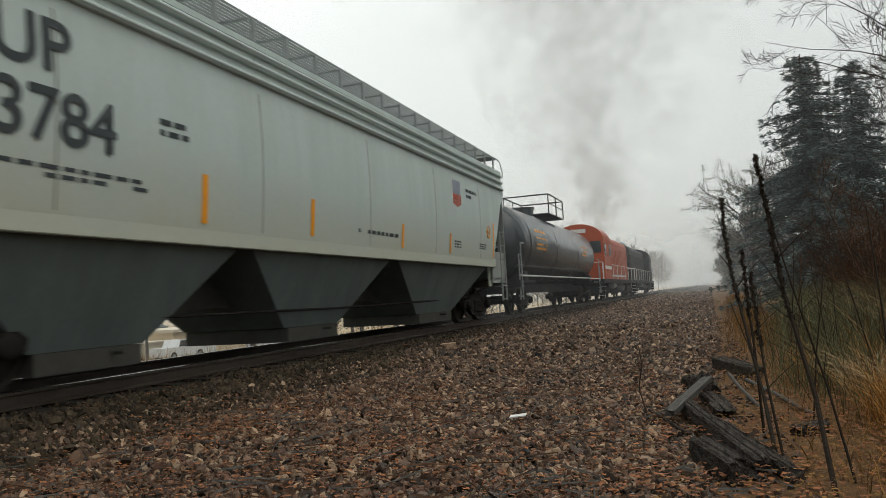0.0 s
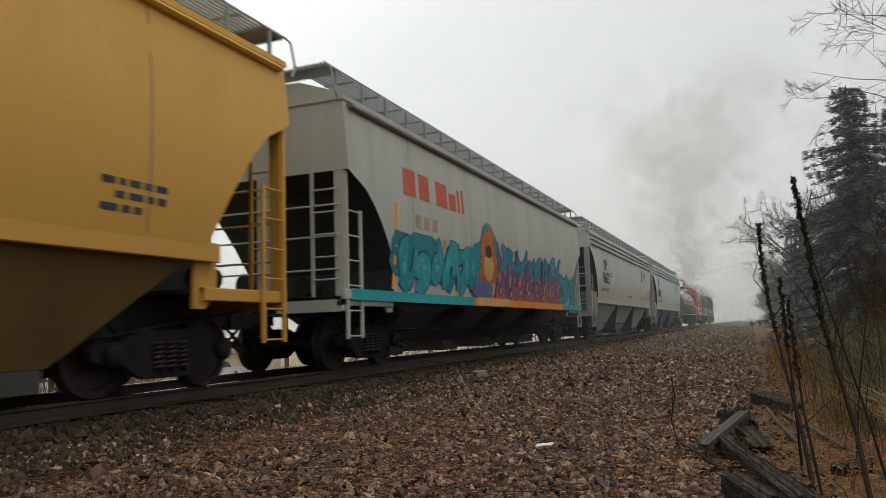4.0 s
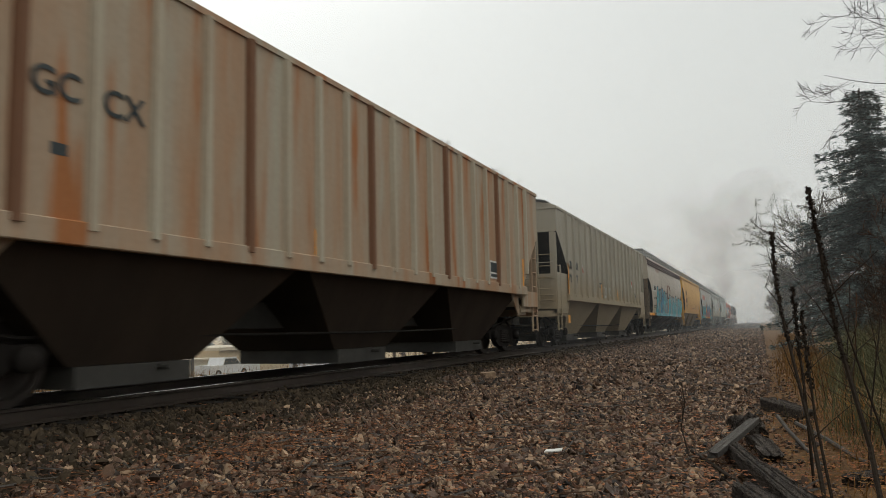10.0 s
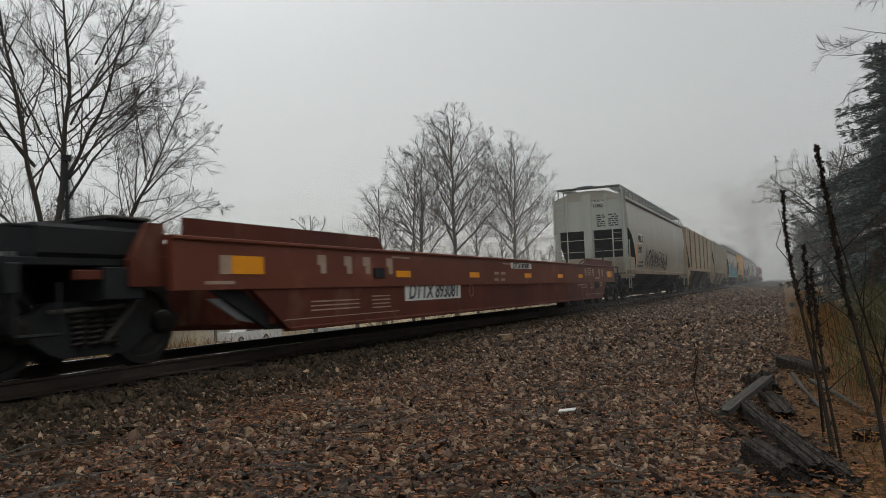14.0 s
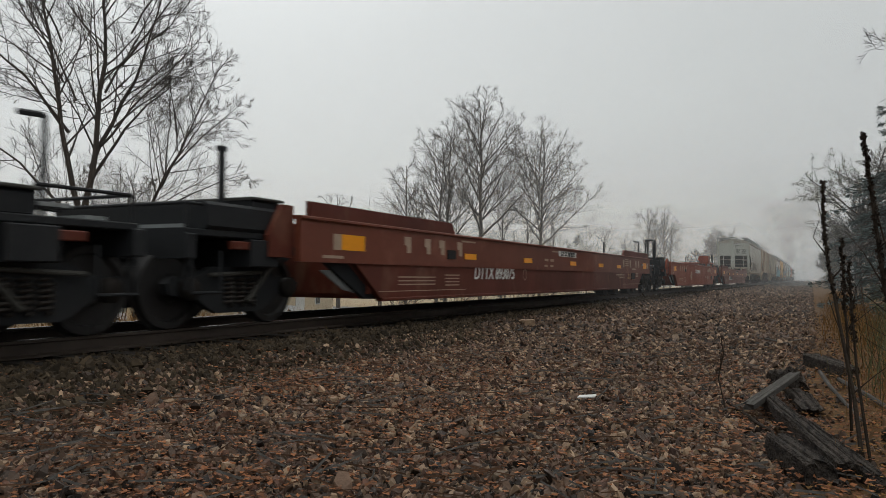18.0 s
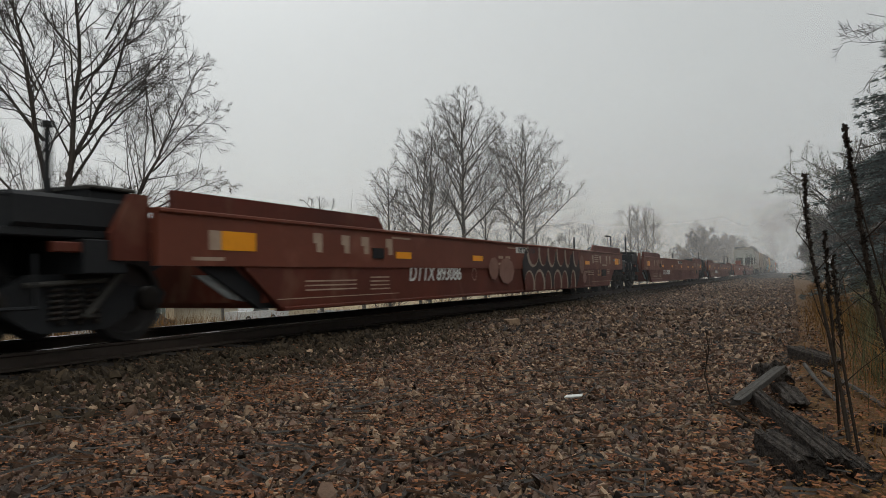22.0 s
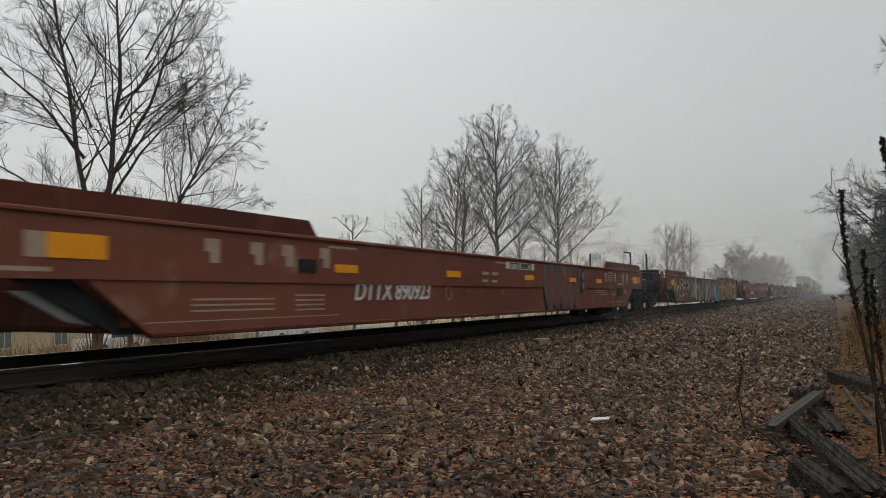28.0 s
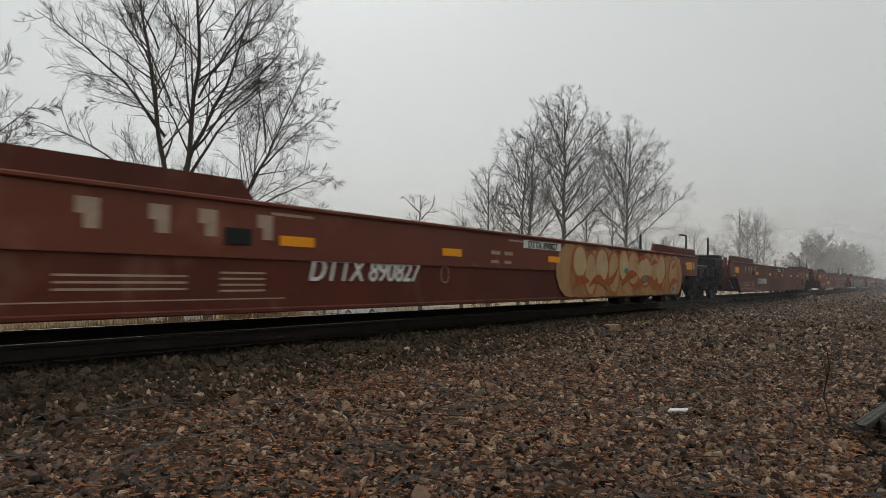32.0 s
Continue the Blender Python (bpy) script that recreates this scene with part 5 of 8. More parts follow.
        part("truck_skirt", Geo().slab(1.08, 1.2, e * (k - 2.6) - 1.9, e * (k - 2.6) + 1.9, 0.4, 0.95), M["truck"], lo)
    couplers(lo, half - 0.35)
    return lo


locomotive("black road locomotive with white striping, leading the train", 88.6, 68.2, "black", (5.2, 7.6), 1)
loco_red = locomotive("red diesel locomotive with white handrails, smoking hard", 67.4, 46.8, "loco_red", (-9.3, -6.0), 2)
part("stripe", Geo().box(1.52, 1.532, -9.2, -6.1, 1.9, 2.1).box(0.945, 0.957, -5.8, 8, 1.55, 1.68), M["white"], loco_red, "white stripe")

# tank wagon
TANK_U = 36.1
tank = train_thing("tank_car", "black tank wagon with a railed platform on top", "freight car", TANK_U, "wagons of the train")
prof = [(-9.15, 0.05), (-9.1, 0.5), (-8.9, 0.95), (-8.6, 1.25), (-8.15, 1.42), (-7.9, 1.45), (7.9, 1.45), (8.15, 1.42), (8.6, 1.25), (8.9, 0.95), (9.1, 0.5), (9.15, 0.05)]
g = Geo()
n = 36
for y, r in prof:
    g.v += [(r * math.cos(2 * math.pi * i / n), y, 2.55 + r * math.sin(2 * math.pi * i / n)) for i in range(n)]
for j in range(len(prof) - 1):
    g.f += [(j * n + i, j * n + (i + 1) % n, (j + 1) * n + (i + 1) % n, (j + 1) * n + i) for i in range(n)]
g.f += [tuple(range(n)), tuple(range((len(prof) - 1) * n, len(prof) * n))]
part("tank", g, M["tank_black"], tank, "glossy black tank barrel", True)
for y in (-7.6, -2.6, 2.6, 7.6):
    g = Geo()
    for i in range(n):
        a, b = 2 * math.pi * i / n, 2 * math.pi * (i + 1) / n
        g.add([(1.46 * math.cos(t), y + d, 2.55 + 1.46 * math.sin(t)) for t in (a, b) for d in (-0.05, 0.05)], [(0, 1, 3, 2)])
    part("tank_band", g, M["black"], tank)
part("manway", Geo().tube((0, -2.3, 3.9), (0, -2.3, 4.27), 0.45, n=18).tube((0, -2.3, 4.27), (0, -2.3, 4.36), 0.5, n=18), M["tank_black"], tank)
g = Geo().box(-1.0, 1.0, -1.7, 1.7, 4.08, 4.13)
part("platform", g, M["black"], tank)
g = Geo()
for x in (-1, 1):
    for y in (-1.7, 0, 1.7):
        g.tube((x, y, 4.1), (x, y, 4.95), 0.03, n=6)
    g.tube((x, -1.7, 4.95), (x, 1.7, 4.95), 0.03, n=6).tube((x, -1.7, 4.55), (x, 1.7, 4.55), 0.022, n=6)
for y in (-1.7, 1.7):
    g.tube((-1, y, 4.95), (1, y, 4.95), 0.03, n=6)
part("platform_rail", g, M["black"], tank)
for s in (1, -1):
    part("end_platform", Geo().box(-1.45, 1.45, *sorted((s * 7.2, s * 9.7)), 1.05, 1.15).slab(-1.5, 1.5, *sorted((s * 9.6, s * 9.75)), 0.9, 1.15), M["black"], tank)
    part("saddle", Geo().slab(-1.2, 1.2, s * 7.6 - 0.3, s * 7.6 + 0.3, 1.0, 1.5), M["black"], tank)
    lad = Geo().line([(1.46, s * 9.3, 0.5), (1.46, s * 9.3, 2.4), (1.46, s * 8.8, 2.4)], 0.025).line([(1.46, s * 9.65, 0.5), (1.46, s * 9.65, 2.0)], 0.025)
    for k in range(5):
        lad.tube((1.46, s * 9.3, 0.6 + 0.35 * k), (1.46, s * 9.65, 0.6 + 0.35 * k), 0.015, n=5)
    part("ladder", lad, M["galv"], tank)
    truck(tank, s * 7.7)
part("centre_sill", Geo().slab(-0.3, 0.3, -9.7, 9.7, 0.72, 1.1), M["black"], tank)
part("side_rail", Geo().tube((1.44, -9.6, 1.3), (1.44, 9.6, 1.3), 0.03, n=6), M["white"], tank)


def barrel(z):
    return math.sqrt(max(0.01, 1.45 ** 2 - (z - 2.55) ** 2))


bars(tank, "stencil", [(-6.6 + 0.5 * i, -6.25 + 0.5 * i, 2.7, 3.05) for i in range(4)] + fine_print(rnd, -6.6, -4.6, 2.3, 2.6, 2) + fine_print(rnd, 3.8, 5.4, 2.4, 3.0, 3), M["reflect"], lambda z: barrel(z) + 0.004, "orange stencilled marks")
couplers(tank, 9.7)

# two pale hoppers with unit numbers
def pale(label, uf, ur, paint, number, bays=4, at=2.75, dz=0.0, big=0.66, gaps=None):
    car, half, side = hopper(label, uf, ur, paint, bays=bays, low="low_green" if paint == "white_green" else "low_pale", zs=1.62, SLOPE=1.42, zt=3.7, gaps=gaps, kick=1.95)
    ink = lambda z: side(z) + 0.006
    lettering(car, "stencil_number", number, -half + at, 2.58, big, M["dark_ink"], side)
    lettering(car, "stencil_mark", "UP", -half + at - 0.1, 3.26 + dz, big, M["dark_ink"], side)
    bars(car, "stencil", fine_print(rnd, -half + 1.9, -half + 4.0, 2.02, 2.18, 2) + fine_print(rnd, -half + 4.2, -half + 4.7, 2.7, 2.95, 2) + fine_print(rnd, -0.5, 1.3, 1.93, 2.05, 1) + fine_print(rnd, half - 2.9, half - 2.3, 1.95, 2.12, 3) + fine_print(rnd, half - 5.0, half - 4.5, 1.9, 2.1, 3), M["dark_ink"], ink)
    lettering(car, "end_number", number, 0, 0, 0.26, M["dark_ink"], 0).matrix_basis = pose(0.1, -half + 0.04, 3.55, 0, 0, -90)
    # shield: pointed top corners, narrowing to a point below
    c = half - 4.72
    outer = ((-0.36, 3.50), (-0.30, 3.60), (-0.15, 3.555), (0, 3.60), (0.15, 3.555), (0.30, 3.60), (0.36, 3.50), (0.31, 3.36), (0.36, 3.12), (0.25, 2.92), (0, 2.84), (-0.25, 2.92), (-0.36, 3.12), (-0.31, 3.36))
    part("emblem", Geo().add([(side(3.3) + 0.006, c + dy, z) for dy, z in outer], [tuple(range(14))]), M["white"], car, "shield emblem")
    part("emblem_band", Geo().add([(side(3.3) + 0.010, c + dy * 0.9, z - 0.01) for dy, z in outer[:8] + ((0.33, 3.24), (-0.33, 3.24)) + outer[13:]], [tuple(range(11))]), M["faded_blue"], car)
    for i in range(6):
        d = -0.27 + 0.108 * i
        part("emblem_stripe", Geo().box(side(3.1) + 0.008, side(3.1) + 0.011, c + d - 0.032, c + d + 0.032, 2.90 + 0.25 * abs(d), 3.22), M["brand_red"], car)
    bars(car, "stencil", fine_print(rnd, half - 3.95, half - 3.0, 3.22, 3.52, 2), M["dark_ink"], ink)
    part("scrawl", Geo().line([(side(2.45) + 0.006, half - 2.05 + 0.16 * math.cos(a), 2.45 + 0.17 * math.sin(a)) for a in [k * 0.6 for k in range(9)]] + [(side(2.4) + 0.006, half - 1.9, 2.4), (side(2.4) + 0.006, half - 2.2, 2.5)], 0.014, 5), M["reflect"], car)
    strips(car, side, half, [(-half + 1.5, 1.76, 2.85), (-half + 5.0, 1.76, 2.36), (-half + 7.65, 1.76, 2.34), (half - 8.25, 1.74, 2.22), (half - 5.3, 1.74, 2.22), (half - 1.55, 1.76, 2.74)])
    return car


pale("pale green-white covered hopper wagon with dark stencilled number", 24.5, 4.95, "white_green", "93784", 3, 2.62, 0.0, 0.74, [-3.7, 1.4])
pale("weathered pale grey covered hopper wagon with dark stencilled number", 3.45, -15.95, "white_grey", "94672", 3, 3.2, -0.12)
# grey hopper with a purple and teal sprayed mural
car, half, side = hopper("grey covered hopper wagon sprayed purple, orange and teal", -17.9, -35.4, "grey", bays=4, low="under", gaps=[-3.4, -0.5, 2.45])
bars(car, "faded_lettering", [(-half + 1.9 + d, -half + 1.9 + d + w, 3.12, z1) for d, w, z1 in ((0.2, 0.55, 3.62), (0.9, 0.5, 3.62), (1.75, 0.6, 3.62), (2.45, 0.4, 3.48), (2.95, 0.14, 3.62), (3.2, 0.14, 3.66))], M["brand_red"], lambda z: side(z) + 0.006, "faded red lettering")
bars(car, "stencil", [(-half + 2.6 + 0.4 * i, -half + 2.85 + 0.4 * i, 2.55, 2.8) for i in range(3)] + [(-half + 2.5 + 0.36 * i, -half + 2.72 + 0.36 * i, 2.2, 2.45) for i in range(5)], M["dull_white"], lambda z: side(z) + 0.005)
tag(car, 5, -half + 1.9, -half + 6.2, 1.3, 2.45, [(0.03, 0.28, 0.32), (0.04, 0.33, 0.36)], (0.015, 0.06, 0.09), side, 6, (0.02, 0.20, 0.26), accents=[(0.1, 0.42, 0.45)])
tag(car, 9, -half + 7.6, -half + 14.4, 1.9, 2.75, [(0.02, 0.26, 0.32), (0.03, 0.20, 0.34)], (0.015, 0.06, 0.09), side, 8, None, strokes=3)
fins(car, 9, -half + 7.5, -half + 14.3, 1.31, 2.78, 8, (0.165, 0.088, 0.185), (0.04, 0.022, 0.028), [(0.52, 0.22, 0.16), (0.55, 0.25, 0.20)], side, (0.62, 0.16, 0.03, 1.0, 1.75))


def drips(l0, l1, col, seed):
    """A ragged sprayed base along the sill."""
    rd = random.Random(seed)
    n = int((l1 - l0) / 0.16)
    tops = [1.42 + 0.3 * rd.random() ** 2 for k in range(n + 1)]
    v = [(side(z) + 0.0035, -half + l0 + (l1 - l0) * k / n, z) for k in range(n + 1) for z in (1.31, tops[k])]
    part("sprayed_base", Geo().add(v, [(2 * k, 2 * k + 2, 2 * k + 3, 2 * k + 1) for k in range(n)]), spray(*col), car)


drips(6.4, 14.4, (0.60, 0.16, 0.03), 3)


def blotch(cl, cz, rl, rz, col, seed, lift, jag=0.2, n=15):
    """An irregular sprayed patch."""
    rd = random.Random(seed)
    grip = [1 - jag * rd.random() for k in range(n)]
    pts = [(cl + rl * grip[k] * math.cos(k * 2 * math.pi / n), cz + rz * grip[k] * math.sin(k * 2 * math.pi / n)) for k in range(n)]
    part("sprayed_patch", Geo().add([(side(z) + lift, -half + l, z) for l, z in pts], [tuple(range(n))]), spray(*col), car)


blotch(6.1, 2.05, 0.75, 0.62, (0.02, 0.24, 0.30), 1, 0.028, 0.25)
blotch(6.75, 2.55, 0.72, 0.60, (0.03, 0.24, 0.28), 4, 0.030, 0.3)
blotch(6.75, 2.5, 0.66, 0.58, (0.46, 0.13, 0.035), 2, 0.034, 0.3, 13)
blotch(6.8, 1.95, 0.82, 0.42, (0.44, 0.12, 0.03), 3, 0.036, 0.35)
blotch(6.78, 2.05, 0.42, 0.36, (0.58, 0.34, 0.12), 5, 0.040, 0.2)
blotch(6.75, 2.42, 0.24, 0.16, (0.05, 0.04, 0.045), 6, 0.043, 0.15)
blotch(6.45, 1.5, 0.75, 0.26, (0.13, 0.14, 0.30), 7, 0.044, 0.2)
part("sprayed_band", Geo().box(side(1.25) + 0.056, side(1.25) + 0.060, -half + 5.9, half - 2.9, 1.13, 1.31), spray(0.72, 0.22, 0.03), car)
part("sprayed_band", Geo().box(side(1.25) + 0.061, side(1.25) + 0.064, -half + 6.1, -half + 8.6, 1.15, 1.33), spray(0.62, 0.36, 0.12), car)
part("sprayed_band", Geo().box(side(1.25) + 0.056, side(1.25) + 0.060, -half + 0.2, -half + 5.9, 1.13, 1.31), spray(0.03, 0.33, 0.36), car)
strips(car, side, half, [(-half + 1.75, 1.35, 2.9), (-half + 8.0, 1.35, 2.1), (-half + 11.6, 1.35, 2.0), (-half + 4.9, 1.35, 2.0), (half - 1.0, 1.35, 2.05)])
tag(car, 11, -half + 14.0, half - 1.2, 1.3, 2.3, [(0.03, 0.28, 0.32)], (0.01, 0.05, 0.07), side, 3, (0.02, 0.24, 0.29))
part("sprayed_band", Geo().box(side(1.25) + 0.056, side(1.25) + 0.060, half - 2.9, half - 0.1, 1.13, 1.31), spray(0.03, 0.33, 0.36), car)
# ochre hopper
car, half, side = hopper("ochre yellow covered hopper wagon, paler along the top", -36.9, -55.6, "yellow", bays=3, low="low_yellow", zs=1.62, SLOPE=1.62, zt=3.5)
lettering(car, "stencil_mark", "DME", -half + 2.7, 3.14, 0.46, M["dark_ink"], side)
lettering(car, "stencil_number", "52061", -half + 2.92, 2.54, 0.54, M["dark_ink"], side)
bars(car, "stencil", fine_print(rnd, -half + 2.4, -half + 4.0, 1.95, 2.2, 2) + fine_print(rnd, -1, 1.5, 1.9, 2.05, 1) + fine_print(rnd, 2, 3, 1.9, 2.4, 3) + fine_print(rnd, half - 3.3, half - 2.4, 1.9, 2.3, 3), M["dark_ink"], lambda z: side(z) + 0.006)
strips(car, side, half, [(-half + 1.85, 1.75, 2.7), (-half + 4.95, 1.72, 2.15), (-half + 8.2, 1.72, 2.15), (half - 6.3, 1.72, 2.1)])
for l in (-half + 7.7, half - 5.6):
    part("decal", Geo().box(side(1.9) + 0.006, side(1.9) + 0.01, l - 0.2, l + 0.2, 1.78, 2.1), M["brand_red"], car, "faded square decal")
part("stencil_plate", Geo().box(side(2.9) + 0.004, side(2.9) + 0.008, -half + 4.0, -half + 4.25, 2.72, 3.0), M["low_yellow"], car)
# taupe hopper with turquoise piece
car, half, side = hopper("taupe covered hopper wagon with a turquoise sprayed piece", -57.0, -75.9, "taupe", bays=3, low="black", kick=2.45)
part("stencil_plate", Geo().box(side(2.7) + 0.002, side(2.7) + 0.008, -half + 1.85, -half + 3.15, 2.55, 2.95), M["white"], car)
lettering(car, "stencil_mark", "MULX", -half + 2.5, 2.75, 0.38, M["dark_ink"], lambda z: side(2.7) + 0.006)
bars(car, "stencil", fine_print(rnd, -half + 2.3, -half + 3.5, 2.1, 2.35, 1) + fine_print(rnd, -half + 2.3, -half + 3.5, 1.6, 1.8, 2), M["dark_ink"], lambda z: side(z) + 0.006)
for cl, cz, r in ((-half + 3.6, 1.68, 0.36), (-half + 9.4, 1.75, 0.42), (half - 1.0, 1.7, 0.34)):
    g = Geo()
    oval(g, cl, cz, r * 1.3, r, side, 0.004, 16)
    part("sprayed_cloud", g, spray(0.44, 0.29, 0.22), car)
massive(car, 21, -half + 3.4, -half + 9.1, 1.32, 2.85, 5, [(0.04, 0.42, 0.50), (0.20, 0.32, 0.34), (0.03, 0.26, 0.46), (0.12, 0.46, 0.52), (0.24, 0.28, 0.29)], [(0.42, 0.47, 0.48), (0.12, 0.50, 0.56), (0.10, 0.13, 0.15), (0.30, 0.36, 0.37), (0.03, 0.30, 0.42)], (0.018, 0.02, 0.028), side)
massive(car, 24, -half + 9.7, half - 0.7, 1.32, 2.55, 7, [(0.06, 0.46, 0.52), (0.30, 0.40, 0.40), (0.05, 0.40, 0.48)], [(0.40, 0.55, 0.56), (0.07, 0.48, 0.54), (0.26, 0.30, 0.31)], (0.05, 0.03, 0.035), side, 5)
for l, z0, z1, wd in ((-half + 8.5, 2.7, 4.0, 0.09), (-half + 7.6, 3.35, 3.6, 0.14), (-half + 9.6, 3.3, 3.7, 0.12), (-half + 9.95, 3.25, 3.6, 0.1), (-half + 13.4, 2.5, 3.6, 0.08)):
    g = Geo()
    column(g, l - wd, l + wd, z0, z0 + 0.05, z1, z1 - 0.06, side, 0.004, 4)
    part("pale_run", g, spray(0.52, 0.46, 0.38), car, "pale dried run down the side")
g = Geo()
oval(g, -half + 4.3, 3.9, 0.9, 0.16, side, 0.004, 14)
part("rust_bloom", g, spray(0.41, 0.30, 0.23), car, "rusty bloom under the eave")
patched_band(car, 3, -half + 3.3, half - 0.7, side(1.25) + 0.056, [(0.25, 0.50, 0.57), (0.08, 0.42, 0.48), (0.33, 0.42, 0.46), (0.22, 0.46, 0.54)])
part("sprayed_scrawl", Geo().line([(side(3) + 0.01, 0.2 + 0.9 * math.cos(a), 2.75 + 0.45 * math.sin(a)) for a in [k * 0.35 for k in range(17)]], 0.03, 5), spray(0.24, 0.10, 0.07), car)
strips(car, side, half, [(half - 0.4, 1.13, 1.26)])
part("reflector", Geo().box(side(1.25) + 0.056, side(1.25) + 0.062, -half + 0.3, -half + 2.4, 1.13, 1.28), M["reflect"], car)
# ribbed beige hopper
car, half, side = hopper("beige ribbed covered hopper wagon with round decals", -77.4, -96.5, "tan", True, 3, None, False, "tan", 1.6, SLOPE=1.45, zt=3.62, sheeted=True, ribs=18)
for s, l, z in (("CR", -half + 1.70, 2.65), ("DX", -half + 2.62, 2.66), ("72", -half + 1.70, 2.21), ("77", -half + 2.62, 2.22)):
    lettering(car, "stencil_number", s, l, z, 0.36, M["dark_ink"], 1.595, width=1.05)
for l, z, r in ((-half + 3.52, 2.63, 0.17), (half - 4.6, 2.6, 0.17)):
    part("decal", Geo().tube((1.587, l, z), (1.597, l, z), r, n=24), M["white"], car, "round white decal")
    part("decal_mark", Geo().tube((1.599, l - 0.1, z + 0.1), (1.599, l + 0.1, z - 0.1), 0.03, n=6), M["brand_red"], car)
bars(car, "stencil", fine_print(rnd, -half + 6.4, -half + 7.3, 2.1, 2.35, 2) + fine_print(rnd, 2.2, 3.0, 1.85, 2.2, 4) + fine_print(rnd, half - 4, half - 3.1, 1.85, 2.2, 4) + fine_print(rnd, half - 2.2, half - 1.8, 1.75, 2.0, 3), M["dark_ink"], 1.59)
tag(car, 31, -half + 7.3, -half + 8.9, 1.75, 2.2, [(0.5, 0.5, 0.46)], (0.42, 0.42, 0.4), side, 3, fat=0.05)
strips(car, side, half, [(-half + 1.44, 1.65, 2.85), (-half + 7.0, 1.7, 2.25), (-half + 10.6, 1.7, 2.15), (-half + 14.0, 1.7, 2.05)])
part("reflector", Geo().box(1.405, 1.412, -half + 1.95, -half + 2.25, 0.75, 1.0), M["reflect"], car)
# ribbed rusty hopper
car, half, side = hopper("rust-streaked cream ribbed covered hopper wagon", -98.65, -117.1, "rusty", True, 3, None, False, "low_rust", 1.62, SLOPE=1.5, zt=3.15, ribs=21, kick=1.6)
for s, l, z in (("GC", -half + 2.46, 2.94), ("CX", -half + 3.25, 2.92)):
    lettering(car, "stencil_number", s, l, z, 0.38, M["dark_ink"], 1.595)
bars(car, "stencil", fine_print(rnd, -half + 2.15, -half + 2.6, 2.3, 2.5, 1), M["dark_ink"], 1.59)
for l0, l1, z0, z1 in ((half - 4.2, half - 3.45, 1.80, 2.22),):
    part("stencil_plate", Geo().box(1.588, 1.593, l0, l1, z0, z1), M["white"], car, "white-edged black panel")
    part("stencil", Geo().box(1.593, 1.597, l0 + 0.04, l1 - 0.04, z0 + 0.15, z1 - 0.04), M["dark_ink"], car)
    part("stencil", Geo().box(1.593, 1.597, l0 + 0.04, l1 - 0.04, z0 + 0.04, z0 + 0.11), M["dark_ink"], car)
strips(car, side, half, [(-half + 1.6, 1.7, 2.7), (-half + 6.8, 1.7, 2.1), (half - 6.8, 1.7, 2.1), (half - 1.55, 1.66, 2.45), (half - 4.4, 1.7, 2.15)])
# last hopper
car, half, side = hopper("grimy grey-brown covered hopper wagon with black scrawls", -118.7, -138.4, "grimy", bays=3, low="black", SLOPE=1.75, zt=3.05, kick=1.87, end="end_grey")
part("stencil_plate", Geo().box(side(2.6) + 0.002, side(2.6) + 0.008, -half + 2.15, -half + 3.45, 2.5, 2.96), M["white"], car)
lettering(car, "stencil_mark", "MULX", -half + 2.8, 2.7, 0.44, M["dark_ink"], lambda z: side(2.7) + 0.006)
lettering(car, "stencil_number", "13982", -half + 2.62, 2.22, 0.42, M["dark_ink"], side)
y_end = -half + 0.06 - 0.014
part("stencil_plate", Geo().box(0.13, 0.62, y_end - 0.004, y_end, 4.22, 4.44), M["white"], car)
for body, z, size in (("MULX", 4.33, 0.19), ("13982", 4.09, 0.18)):
    mark = lettering(car, "stencil_mark", body, 0.38, z, size, M["dark_ink"], 0.0)
    mark.data.transform(Matrix(((0, 1, 0, 0), (-1, 0, 0, y_end - 0.006), (0, 0, 1, 0), (0, 0, 0, 1))))
for l0, l1, z0, z1 in fine_print(rnd, 0.30, 0.66, 3.2, 3.75, 6) + fine_print(rnd, 0.80, 1.22, 3.2, 3.75, 6):
    part("stencil", Geo().add([(a, y_end - 0.003, b) for a, b in ((l0, z0), (l1, z0), (l1, z1), (l0, z1))], [(0, 1, 2, 3)]), M["dark_ink"], car)
tag(car, 41, -half + 4.2, -half + 11.2, 1.4, 2.4, [(0.03, 0.025, 0.022), (0.05, 0.045, 0.04)], (0.03, 0.03, 0.03), side, 9, None, fat=0.05, strokes=5)
bars(car, "stencil", fine_print(rnd, -half + 2.2, -half + 3.6, 1.45, 1.8, 2), M["dark_ink"], lambda z: side(z) + 0.006)
strips(car, side, half, [(-half + 1.82, 1.40, 2.5), (-half + 5.3, 1.4, 1.9), (-half + 8.0, 1.4, 1.8), (half - 6.4, 1.4, 1.7)])



